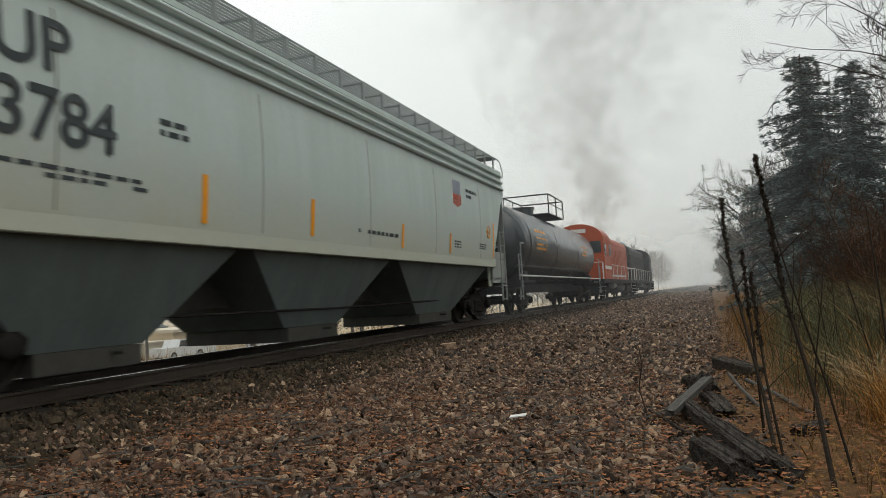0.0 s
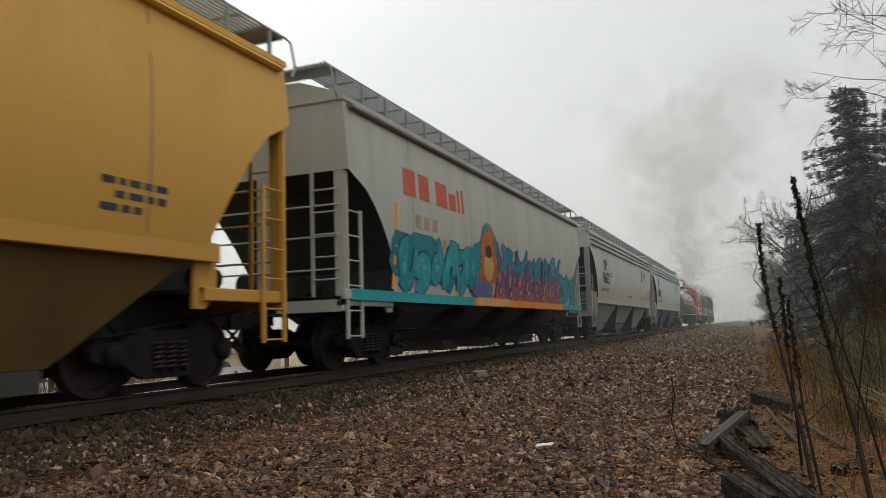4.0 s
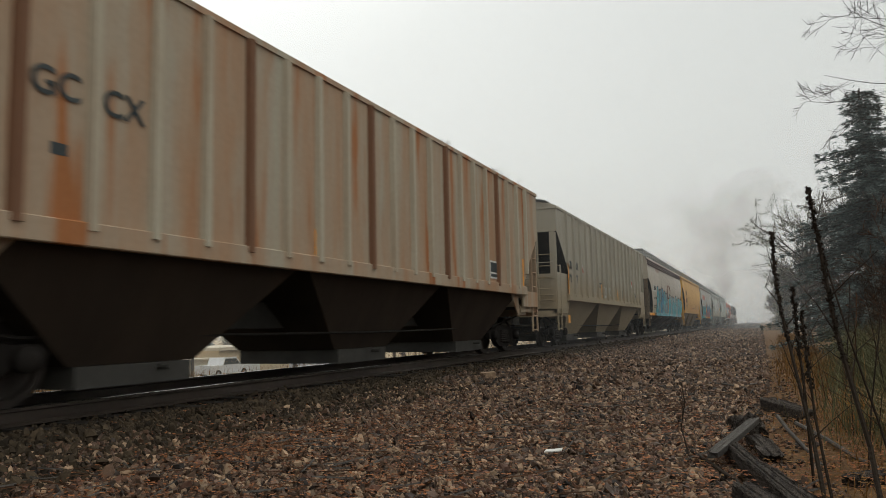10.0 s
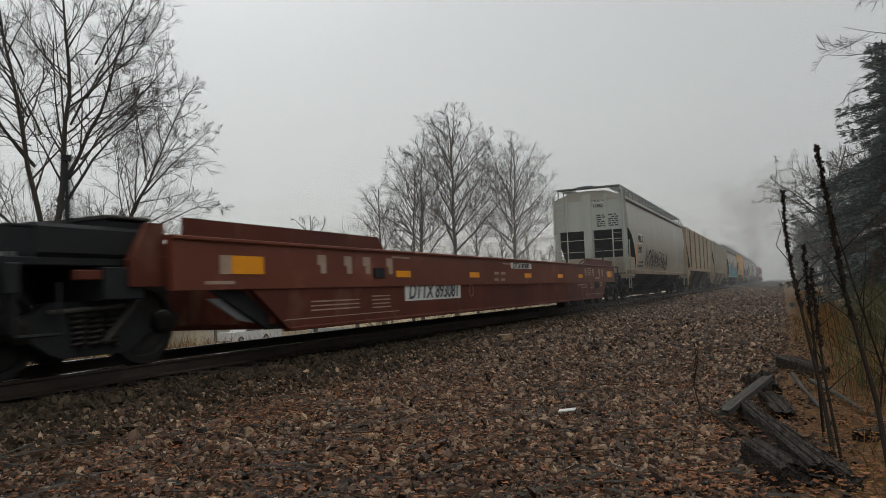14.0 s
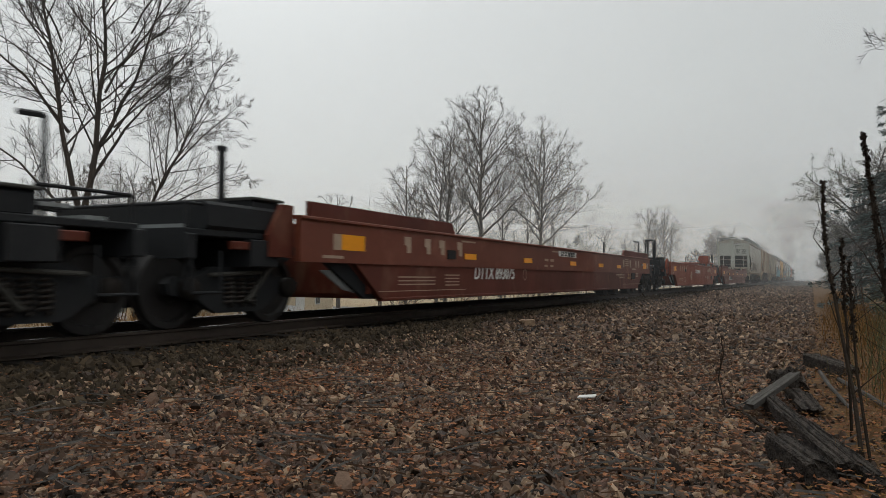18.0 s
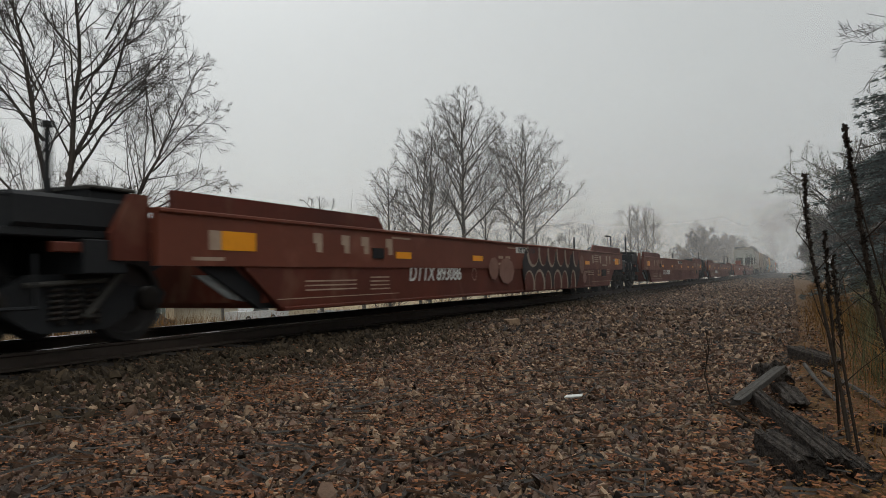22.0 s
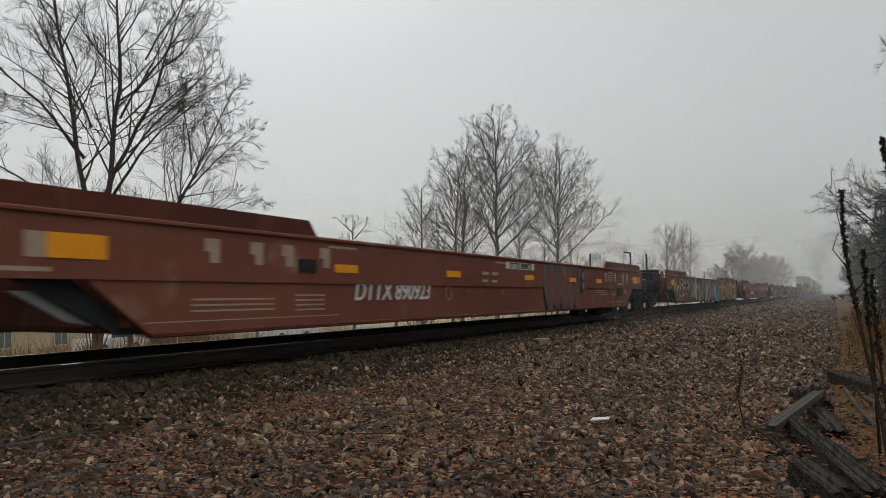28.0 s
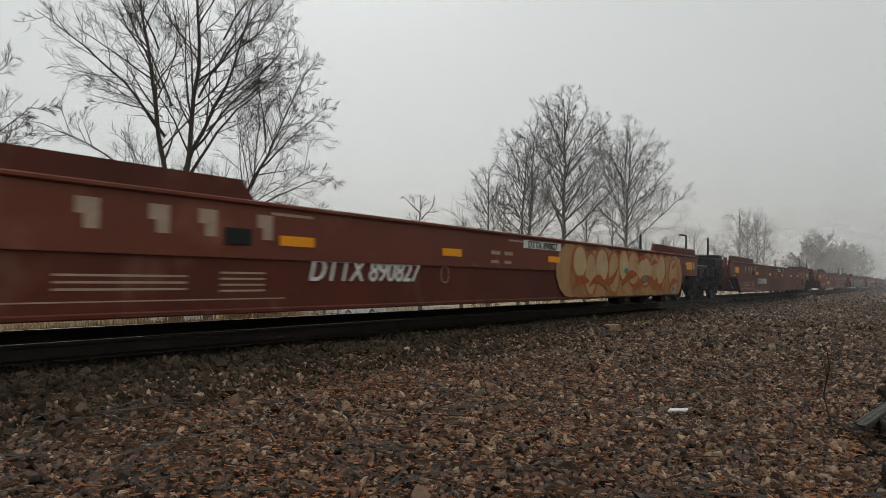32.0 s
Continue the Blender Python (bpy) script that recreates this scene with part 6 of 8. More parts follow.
# ---- well cars ----
def well_car(label, u, number, seed, hb=11.8, plate=False, red="red", short=False, shift=0.15):
    """A well wagon whose side plates reach hb either way from u."""
    rd = random.Random(seed)
    car = train_thing("well_car", label, "freight car", u, "wagons of the train")
    hf = hb if short else hb - 0.55
    reach = {1: hf, -1: hb}
    cut0, cut1, tall = hb - 1.35, hb - 2.1, hb - 4.75
    fc0, fc1 = hf - 1.3, hf - 2.2
    for s in (1, -1):
        x0, x1 = sorted((s * 1.42, s * 1.50))
        top = 1.35
        part("side_plate", Geo().ext([(-hb, 0.80), (-hb, top), (hf, top), (hf, 0.80)], "x", x0, x1), M[red], car)
        y0, y1 = sorted((s * 1.38, s * 1.475))
        # the inset lower plate's shading comes as a darker red
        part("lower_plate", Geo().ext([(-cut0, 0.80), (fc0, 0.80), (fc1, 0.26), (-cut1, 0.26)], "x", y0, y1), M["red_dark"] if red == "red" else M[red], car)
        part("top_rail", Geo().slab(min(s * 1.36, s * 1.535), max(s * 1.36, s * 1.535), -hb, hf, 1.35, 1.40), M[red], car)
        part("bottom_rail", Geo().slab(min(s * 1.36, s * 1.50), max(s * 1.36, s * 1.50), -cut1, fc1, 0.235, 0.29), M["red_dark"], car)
        if not short:
            for e in (1, -1):
                a, b = (hf - 4.5, hf - 0.2) if e > 0 else (-hb + 0.25, -tall)
                prof = [(a, 1.40), (b, 1.40), (b, 1.60), (a + (0.18 if e > 0 else 0), 1.60)] if e > 0 else [(a, 1.40), (b, 1.40), (b - 0.18, 1.60), (a, 1.60)]
                part("end_coaming", Geo().ext(prof, "x", *sorted((s * 1.40, s * 1.47))), M["red_dark"], car)
        for e in (1, -1):
            c0, c1 = (fc0, fc1) if e > 0 else (cut0, cut1)
            part("hanger", Geo().ext([(e * (reach[e] - 0.75), 0.80), (e * (c0 + 0.05), 0.80), (e * c1, 0.28), (e * (c1 + 0.32), 0.28)], "x", *sorted((s * 1.30, s * 1.37))), M["black"], car)
            # added pale patch in place of daylight seen through the hanger
            part("hanger_plate", Geo().ext([(e * (c0 + 0.62), 0.70), (e * (c0 + 0.2), 0.70), (e * (c1 + 0.42), 0.36), (e * (c1 + 0.8), 0.42)], "x", *sorted((s * 1.28, s * 1.31))), M["galv"], car, "pale patch standing for daylight through the hanger's hole")
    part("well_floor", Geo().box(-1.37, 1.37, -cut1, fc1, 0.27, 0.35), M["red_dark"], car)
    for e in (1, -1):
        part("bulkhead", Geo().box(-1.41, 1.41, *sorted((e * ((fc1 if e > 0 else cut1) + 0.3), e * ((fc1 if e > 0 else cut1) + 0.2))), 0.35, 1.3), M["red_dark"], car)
        # end platform over the truck
        p0, p1 = sorted((e * (reach[e] - 0.1), e * (hb + 1.72)))
        part("end_platform", Geo().slab(-1.25, 1.25, p0, p1, 1.06, 1.14), M["black"], car, "black end platform over the truck")
        part("end_girder", Geo().ext([(e * (hb - 1.6), 1.05), (e * (hb + 1.72), 1.05), (e * (hb + 1.72), 0.72), (e * (hb - 1.0), 0.72)], "x", -0.35, 0.35).slab(-1.35, 1.35, *sorted((e * (hb + 0.25), e * (hb + 0.75))), 0.72, 1.05).slab(-1.3, 1.3, *sorted((e * (hb + 1.6), e * (hb + 1.75))), 0.8, 1.08), M["black"], car)
        for sx in (1, -1):
            part("corner_bracket", Geo().ext([(e * (reach[e] - 0.02), 0.85), (e * (reach[e] - 0.02), 1.52), (e * (reach[e] + 0.2), 1.52), (e * (reach[e] + 0.45), 1.12), (e * (reach[e] + 0.45), 0.85)], "x", *sorted((sx * 1.3, sx * 1.38))), M["red_dark" if red == "red" else red], car)
        rl = Geo()
        for x in (-1.2, 1.2):
            rl.line([(x, e * (hb + 0.6), 1.12), (x, e * (hb + 0.6), 1.42), (x, e * (hb + 1.65), 1.42), (x, e * (hb + 1.65), 0.45)], 0.02)
        rl.tube((-1.2, e * (hb + 1.65), 1.42), (1.2, e * (hb + 1.65), 1.42), 0.02)
        rl.line([(1.28, e * (hb + 1.2), 0.9), (1.3, e * (hb + 1.2), 0.42), (1.3, e * (hb + 1.65), 0.42), (1.28, e * (hb + 1.65), 0.9)], 0.018)
        part("grab_rail", rl, M["black"], car)
        if e < 0:
            part("end_hood", Geo().slab(-1.28, 1.28, -hb - 1.42, -hb - 0.12, 1.14, 1.46, 0.04), M["black"], car, "flat black hood over the rear platform")
            part("guide_post", Geo().box(0.87, 0.93, -hb - 0.82, -hb - 0.76, 1.46, 2.2).box(0.865, 0.935, -hb - 0.85, -hb - 0.73, 2.14, 2.2), M["black"], car)
        else:
            part("guide_post", Geo().box(-0.63, -0.57, hb + 0.4, hb + 0.46, 1.14, 2.15), M["black"], car)
            part("brake_mast", Geo().line([(0.75, hb + 1.0, 1.14), (0.75, hb + 1.0, 2.15), (0.55, hb + 0.85, 2.18)], 0.03), M["black"], car)
        part("cross_walk", Geo().box(-1.1, 1.1, e * (hb + 0.85) - 0.2, e * (hb + 0.85) + 0.2, 1.24, 1.28).box(-1.0, 1.0, e * (hb + 1.4) - 0.12, e * (hb + 1.4) + 0.12, 1.14, 1.2), M["galv"], car)
        truck(car, e * (hb + 0.62), sooty=True)
        part("end_box", Geo().slab(-1.22, 1.22, *sorted((e * (hb + 0.06), e * (hb + 0.58))), 1.12, 1.55 if e < 0 else 1.36, 0.03), M["black"], car, "black equipment box at the well's end")
        part("box_lid", Geo().slab(-1.26, 1.26, *sorted((e * (hb + 0.03), e * (hb + 0.61))), 1.55 if e < 0 else 1.36, 1.585 if e < 0 else 1.395, 0.01), M["under"], car)
        for sx in (1, -1):
            part("truck_lever", Geo().tube((sx * 1.13, e * (hb + 0.1), 0.75), (sx * 1.13, e * (hb + 0.55), 0.30), 0.035).tube((sx * 1.13, e * (hb + 1.2), 0.62), (sx * 1.13, e * (hb + 0.3), 0.66), 0.025), M["under"], car)
            part("air_hose", Geo().line([(sx * 0.45, e * (hb + 1.7), 0.8), (sx * 0.45, e * (hb + 1.95), 0.5), (sx * 0.4, e * (hb + 2.1), 0.38), (sx * 0.3, e * (hb + 2.2), 0.5)], 0.03), M["rubber"], car)
            part("end_lamp_bracket", Geo().slab(*sorted((sx * 1.26, sx * 1.32)), *sorted((e * (hb + 0.62), e * (hb + 1.05))), 0.92, 1.02), M["red_dark"], car)
    # brake gear on the front platform
    part("brake_stand", Geo().slab(0.3, 0.85, hf + 0.35, hf + 0.8, 1.14, 1.66), M["black"], car)
    wh = Geo()
    for k in range(16):
        a, b = k * math.pi / 8, (k + 1) * math.pi / 8
        wh.tube((0.1 + 0.26 * math.cos(a), hb + 0.55, 1.48 + 0.26 * math.sin(a)), (0.1 + 0.26 * math.cos(b), hb + 0.55, 1.48 + 0.26 * math.sin(b)), 0.02, n=5)
    for k in range(3):
        a = k * math.pi / 3
        wh.tube((0.1 + 0.25 * math.cos(a), hb + 0.55, 1.48 + 0.25 * math.sin(a)), (0.1 - 0.25 * math.cos(a), hb + 0.55, 1.48 - 0.25 * math.sin(a)), 0.014, n=5)
    part("brake_wheel", wh.tube((0.1, hb + 0.5, 1.14), (0.1, hb + 0.5, 1.48), 0.035), M["black"], car)
    # stencils and reflectors
    x, xl = 1.502, 1.477
    for l in (hf - 1.0, -hb + 1.25):
        part("reflector", Geo().box(x, x + 0.006, l - 0.3, l + 0.3, 0.98, 1.20), M["reflect"], car)
    for l in (-hb + 5.35, -hb + 8.6, hb - 8.3, hb - 5.9, 0.45) if not short else ():
        part("reflector", Geo().box(x, x + 0.006, l - 0.27, l + 0.27, 0.95, 1.06), M["reflect"], car)
    dull = []
    for l in (-hb + 2.75, -hb + 3.45, -hb + 4.0, -hb + 4.75, hf - 4.75, hf - 3.7, hf - 2.75, hf - 2.25):
        dull += [(l, l + 0.22, 1.12, 1.26), (l + 0.08, l + 0.22, 1.0, 1.12)]
    dull += [(-hb + 0.75, -hb + 1.0, 0.98, 1.2), (hf - 0.6, hf - 0.35, 1.0, 1.2), (-hb + 4.95, -hb + 5.6, 1.27, 1.30), (-1.4, -0.6, 1.26, 1.29), (-hb + 0.5, -hb + 1.0, 0.86, 0.90), (hf - 3.3, hf - 2.6, 0.92, 0.97)]
    dull += [(hf - 4.4, hf - 3.85, z, z + 0.03) for z in (1.04, 1.11, 1.18, 1.25)]
    bars(car, "stencil", dull, M["dull_white"], x)
    bars(car, "stencil", [(-hb + 2.6, -hb + 3.9, z, z + 0.02) for z in (0.48, 0.54, 0.6)] + [(-hb + 4.3, -hb + 4.9, z, z + 0.02) for z in (0.46, 0.52, 0.58, 0.64)] + [(-hb + 2.0, -hb + 5.2, 0.38, 0.392), (hb - 5.2, hb - 2.2, 0.40, 0.412)] + [(hb - 6.2, hb - 5.4, z, z + 0.02) for z in (0.68, 0.73)], M["dull_white"], xl)
    if not short:
        lettering(car, "stencil_mark", "53", hf - 3.72, 0.72, 0.44, M["tan_stencil"], xl + 0.004, 0.1, 1.1)
        # rounded dark lumps below the side, not a known part
        for l in (hb - 6.8, hb - 5.2, hb - 3.3):
            part("hanging_shoe", Geo().ext([(l - 0.3, 0.27), (l - 0.24, 0.12), (l - 0.1, 0.06), (l + 0.1, 0.06), (l + 0.24, 0.12), (l + 0.3, 0.27)], "x", 1.0, 1.25), M["black"], car)
    part("placard_holder", Geo().box(x, x + 0.02, -hb + 4.32, -hb + 4.66, 0.94, 1.10), M["black"], car)
    part("placard_holder", Geo().box(xl, xl + 0.02, hf - 3.3, hf - 2.75, 0.58, 0.84), M["black"], car)
    part("placard_rim", Geo().box(xl, xl + 0.03, hf - 3.36, hf - 2.69, 0.55, 0.58), M["red"], car)
    bars(car, "stencil", [(hf - 2.5, hf - 2.1, z, z + 0.03) for z in (0.66, 0.72, 0.78)] + [(hf - 5.2, hf - 4.4, z, z + 0.02) for z in (0.62, 0.68, 0.74)], M["dull_white"], xl)
    part("steel_latch", Geo().box(x, x + 0.04, hf - 1.65, hf - 1.45, 1.1, 1.16), M["galv"], car)
    if number:
        l = -hb + 6.5 + shift
        if plate:
            part("number_plate", Geo().box(xl, xl + 0.004, l - 1.22, l + 1.22, 0.54, 0.86), M["white"], car)
        lettering(car, "stencil_number", "DTTX " + number, l, 0.69, 0.37, M["dark_ink"] if plate else M["white"], xl + 0.008, 0.25, 1.0)
        part("number_plate", Geo().box(x, x + 0.004, -0.85, 0.75, 1.17, 1.31), M["white"], car, "white plate with small black figures")
        lettering(car, "stencil_number", "DTTX " + number, -0.05, 1.235, 0.17, M["dark_ink"], x + 0.008, 0.0, 1.25)
        bars(car, "stencil", [(-2.0, -1.7, 1.02, 1.08), (-1.55, -1.25, 1.02, 1.08), (-2.0, -1.75, 0.88, 0.93), (-1.55, -1.3, 0.88, 0.93)], M["dull_white"], x)
        g = Geo()
        for k in range(20):
            a, b = k * math.pi / 10, (k + 1) * math.pi / 10
            g.add([(xl + 0.004, -hb + 8.45 + r * math.cos(t) * 0.9, 0.68 + r * math.sin(t)) for t in (a, b) for r in (0.11, 0.13)], [(0, 1, 3, 2)])
        part("stencil_ring", g, M["dull_white"], car)
    couplers(car, hb + 1.75)
    return car


flat = lambda z: 1.506
WELL = "oxide red double-stack well wagon, empty, dusty"
well_car(WELL + ", white number plate", -152.4, "893081", 1, plate=True)
car = well_car("orange-red forty-foot well wagon with end machinery", -177.15, "", 2, 9.35, red="orange_red", short=True)
lettering(car, "stencil_mark", "40", -2.9, 0.75, 0.62, M["dull_white"], 1.51, 0.2)
lettering(car, "stencil_number", "DTTX 893149", -0.2, 1.0, 0.3, M["white"], 1.51, 0, 1.1)
part("equipment_deck", Geo().slab(-1.2, 1.3, 6.4, 9.5, 1.60, 1.68).box(1.1, 1.2, 6.6, 6.7, 1.38, 1.6).box(1.1, 1.2, 9.2, 9.3, 1.38, 1.6), M["orange_red"], car)
part("air_tank", Geo().tube((0.8, 7.1, 1.92), (0.8, 8.4, 1.92), 0.23, n=16), M["orange_red"], car, "orange-red air tank")
part("brake_box", Geo().slab(0.6, 1.1, 8.75, 9.1, 1.68, 2.15), M["orange_red"], car)
part("guard", Geo().ext([(6.4, 1.6), (7.1, 1.68), (7.0, 2.1), (6.5, 2.1)], "x", 1.0, 1.3), M["orange_red"], car)
for l in (-10.0, -10.45):
    part("guide_loop", Geo().line([(0.9, l, 1.14), (0.9, l, 2.35), (0.55, l, 2.35), (0.55, l, 1.14)], 0.035), M["black"], car)
w = Geo()
for k in range(16):
    a, b = k * math.pi / 8, (k + 1) * math.pi / 8
    w.tube((1.2, 9.2 + 0.29 * math.cos(a), 2.05 + 0.29 * math.sin(a)), (1.2, 9.2 + 0.29 * math.cos(b), 2.05 + 0.29 * math.sin(b)), 0.022, n=5)
part("side_brake_wheel", w.tube((0.9, 9.2, 2.05), (1.2, 9.2, 2.05), 0.03), M["black"], car)
bars(car, "stencil", [(4.2, 5.4, z, z + 0.03) for z in (1.05, 1.12, 1.2)] + [(7.9, 8.3, 0.98, 1.2)], M["dull_white"], 1.506)
well_car(WELL, -202.85, "893075", 3)
well_car(WELL, -230.5, "893089", 4)
car = well_car("dusty oxide red well wagon sprayed white and black", -258.1, "893086", 5)
for k in range(6):
    g = Geo()
    oval(g, 0.2 + 0.82 * k, 0.80, 0.62, 0.56 + 0.06 * math.sin(2 * k), flat, 0.002 + 0.0004 * k, 11, 0.27, 1.345)
    part("sprayed_cloud", g, spray(0.024, 0.022, 0.024), car)
for k in range(6):
    for cz, rz, d in ((0.40, 0.33, 0.0), (1.24, 0.34, 0.30)):
        c, r = 0.1 + 0.80 * k + d + 0.09 * math.sin(3 * k), 0.34 - 0.02 * k + 0.06 * math.sin(2.3 * k + 4 * d)
        for grow_by, off, col in ((0.09 if (k + (d > 0)) % 2 else 0.05, 0.006, (0.34, 0.29, 0.23)), (0.0, 0.010, (0.11, 0.032, 0.022))):
            g = Geo()
            oval(g, c + 0.05 * (grow_by == 0) * (1 if d else -1), cz, r + grow_by, rz + grow_by * 0.7, flat, off + 0.0006 * k, 18, 0.27, 1.345)
            part("sprayed_oval", g, spray(*col), car)
for l, z, rl, rz in ((-1.5, 0.75, 0.5, 0.3), (-2.3, 0.8, 0.3, 0.25), (5.2, 0.95, 0.25, 0.3), (5.5, 0.55, 0.22, 0.18)):
    g = Geo()
    oval(g, l, z, rl, rz, flat, 0.003, 9)
    part("sprayed_patch", g, spray(0.24, 0.13, 0.10), car)
well_car(WELL, -285.5, "893033", 6, shift=0.55)
car = well_car("well wagon sprayed blue, yellow, teal and white all over", -313.1, "", 7)
tag(car, 61, -10.6, -6.9, 0.5, 1.25, [(0.5, 0.46, 0.42)], (0.4, 0.36, 0.33), flat, 5, fat=0.04, strokes=4)
tag(car, 62, -6.6, 2.0, 0.3, 1.33, [(0.10, 0.22, 0.20), (0.42, 0.36, 0.30), (0.24, 0.22, 0.24)], (0.05, 0.05, 0.06), flat, 8, (0.16, 0.10, 0.07), accents=[(0.55, 0.3, 0.2)])
part("sprayed_patch", Geo().add([(1.512, l, z) for l, z in ((1.9, 0.22), (3.2, 0.22), (3.5, 0.8), (3.1, 1.34), (2.1, 1.34), (1.7, 0.8))], [tuple(range(6))]), spray(0.02, 0.22, 0.42), car)
tag(car, 63, 3.4, 11.4, 0.3, 1.33, [(0.42, 0.28, 0.10), (0.30, 0.20, 0.12)], (0.16, 0.09, 0.05), flat, 4, (0.36, 0.22, 0.06))
well_car(WELL + " with faint sprayed outlines", -340.45, "890923", 8, red="red_dusty")
well_car(WELL, -368.3, "893048", 9, red="red_deep")
car = well_car("oxide red well wagon with a cream and orange sprayed piece", -396.1, "890827", 10)
for k in range(-5, 8):
    g = Geo()
    oval(g, 4.35 + 0.62 * k, 0.74 + 0.08 * math.sin(2.2 * k), 0.72, 0.56 + 0.08 * math.sin(3.1 * k), flat, 0.0005 * (k + 6), 13, 0.27, 1.345)
    part("sprayed_cloud", g, spray(*((0.40, 0.23, 0.085), (0.40, 0.23, 0.11), (0.33, 0.17, 0.07))[k % 3]), car)
for k, (l, z, rl, rz) in enumerate(((1.7, 1.0, 0.34, 0.3), (2.3, 0.75, 0.3, 0.42), (2.95, 0.95, 0.36, 0.34), (3.7, 0.8, 0.34, 0.44), (4.35, 0.98, 0.30, 0.33), (5.05, 0.92, 0.42, 0.38), (5.95, 0.86, 0.52, 0.34), (6.75, 0.98, 0.34, 0.33), (7.35, 0.85, 0.36, 0.44), (8.5, 0.72, 0.42, 0.50))):
    for grow_by, off, col in ((0.10, 0.006, (0.38, 0.115, 0.035)), (0.0, 0.009, ((0.50, 0.36, 0.20), (0.46, 0.30, 0.15))[k % 2])):
        g = Geo()
        oval(g, l, z, rl + grow_by, rz + grow_by * 0.7, flat, off + 0.0004 * k, 18, 0.28, 1.345)
        part("sprayed_oval", g, spray(*col), car)
for k, (l0, z0, l1, z1, bow, wd) in enumerate(((1.3, 0.45, 2.2, 0.6, 0.1, 0.09), (2.2, 0.5, 3.3, 0.42, 0.2, 0.08), (3.2, 0.6, 4.0, 0.95, -0.12, 0.08), (4.2, 0.52, 5.3, 0.78, 0.10, 0.10), (5.1, 0.40, 6.7, 0.62, 0.16, 0.09), (6.0, 0.74, 7.2, 0.50, -0.10, 0.10), (6.4, 1.02, 7.0, 1.10, 0.06, 0.05), (7.05, 0.55, 7.75, 0.92, -0.22, 0.07), (8.0, 0.40, 8.9, 0.62, 0.10, 0.08), (8.3, 0.98, 8.7, 1.12, 0.0, 0.06), (5.3, 1.06, 5.9, 1.16, 0.08, 0.05))):
    g, n = Geo(), 8
    for m in range(n + 1):
        u = m / n
        l, z, th = l0 + (l1 - l0) * u, z0 + (z1 - z0) * u + bow * math.sin(math.pi * u), wd * math.sin(math.pi * (0.06 + 0.9 * u)) + 0.012
        g.v += [(1.520 + 0.0004 * k, l, min(1.34, z + th)), (1.520 + 0.0004 * k, l, max(0.28, z - th))]
    g.f += [(2 * m, 2 * m + 2, 2 * m + 3, 2 * m + 1) for m in range(n)]
    part("sprayed_swoosh", g, spray(0.36, 0.10, 0.03), car)
for l, z in ((4.5, 0.86), (5.9, 0.66), (8.45, 0.42)):
    g = Geo()
    oval(g, l, z, 0.16, 0.06, flat, 0.022, 7)
    part("sprayed_patch", g, spray(0.06, 0.24, 0.20), car)
car = [o for o, u in MOVERS if u == -340.45][0]
for k in range(5):
    for grow_by, off, col in ((0.07, 0.003, (0.105, 0.115, 0.115)), (0.0, 0.006, (0.185, 0.068, 0.046))):
        g = Geo()
        oval(g, 1.75 + 0.52 * k, 0.60 + 0.03 * math.sin(2 * k), 0.22 + 0.05 * math.sin(3 * k) + grow_by, 0.26 + grow_by, flat, off + 0.0005 * k, 16, 0.28, 0.98)
        part("sprayed_oval", g, spray(*col), car)
for k, (l, w, z0) in enumerate(((1.45, 0.10, 0.55), (1.9, 0.16, 1.12), (2.35, 0.08, 0.95), (2.75, 0.20, 1.16), (3.3, 0.09, 1.0), (3.75, 0.16, 1.18), (4.05, 0.07, 0.9))):
    part("sprayed_drip", Geo().add([(1.508 + 0.0004 * k, l - w, 1.33), (1.508 + 0.0004 * k, l + w, 1.34), (1.508 + 0.0004 * k, l + 0.4 * w, z0), (1.508 + 0.0004 * k, l - 0.3 * w, z0 + 0.04)], [(0, 1, 2, 3)]), spray(0.085, 0.14, 0.16), car)
for z, r in ((1.13, 0.13), (0.86, 0.12)):
    for grow_by, off, col in ((0.045, 0.010, (0.03, 0.04, 0.05)), (0.0, 0.012, (0.18, 0.15, 0.14))):
        g = Geo()
        oval(g, 4.35, z, r + grow_by, r * 0.8 + grow_by, flat, off, 14)
        part("sprayed_oval", g, spray(*col), car)


# ---- trees and weeds ----
def sticks_mesh(name, segs, material, sides=3):
    """Tapered prisms for (p, q, r0, r1), all in one mesh."""
    a = np.array([s[0] for s in segs], float)
    b = np.array([s[1] for s in segs], float)
    r0, r1 = np.array([s[2] for s in segs]), np.array([s[3] for s in segs])
    d = b - a
    d /= np.linalg.norm(d, axis=1)[:, None] + 1e-9
    ref = np.where(np.abs(d[:, 2:3]) > 0.9, np.array([[1.0, 0, 0]]), np.array([[0, 0, 1.0]]))
    s = np.cross(d, ref)
    s /= np.linalg.norm(s, axis=1)[:, None] + 1e-9
    t = np.cross(d, s)
    n = len(segs)
    rings = []
    for c, r in ((a, r0), (b, r1)):
        for k in range(sides):
            th = 2 * np.pi * k / sides
            rings.append(c + (s * np.cos(th) + t * np.sin(th)) * r[:, None])
    v = np.stack(rings, 1).reshape(-1, 3)
    f = np.array([(k, (k + 1) % sides, sides + (k + 1) % sides, sides + k) for k in range(sides)])
    f = (f[None] + 2 * sides * np.arange(n)[:, None, None]).reshape(-1, 4)
    return bulk(name, v, f, material)


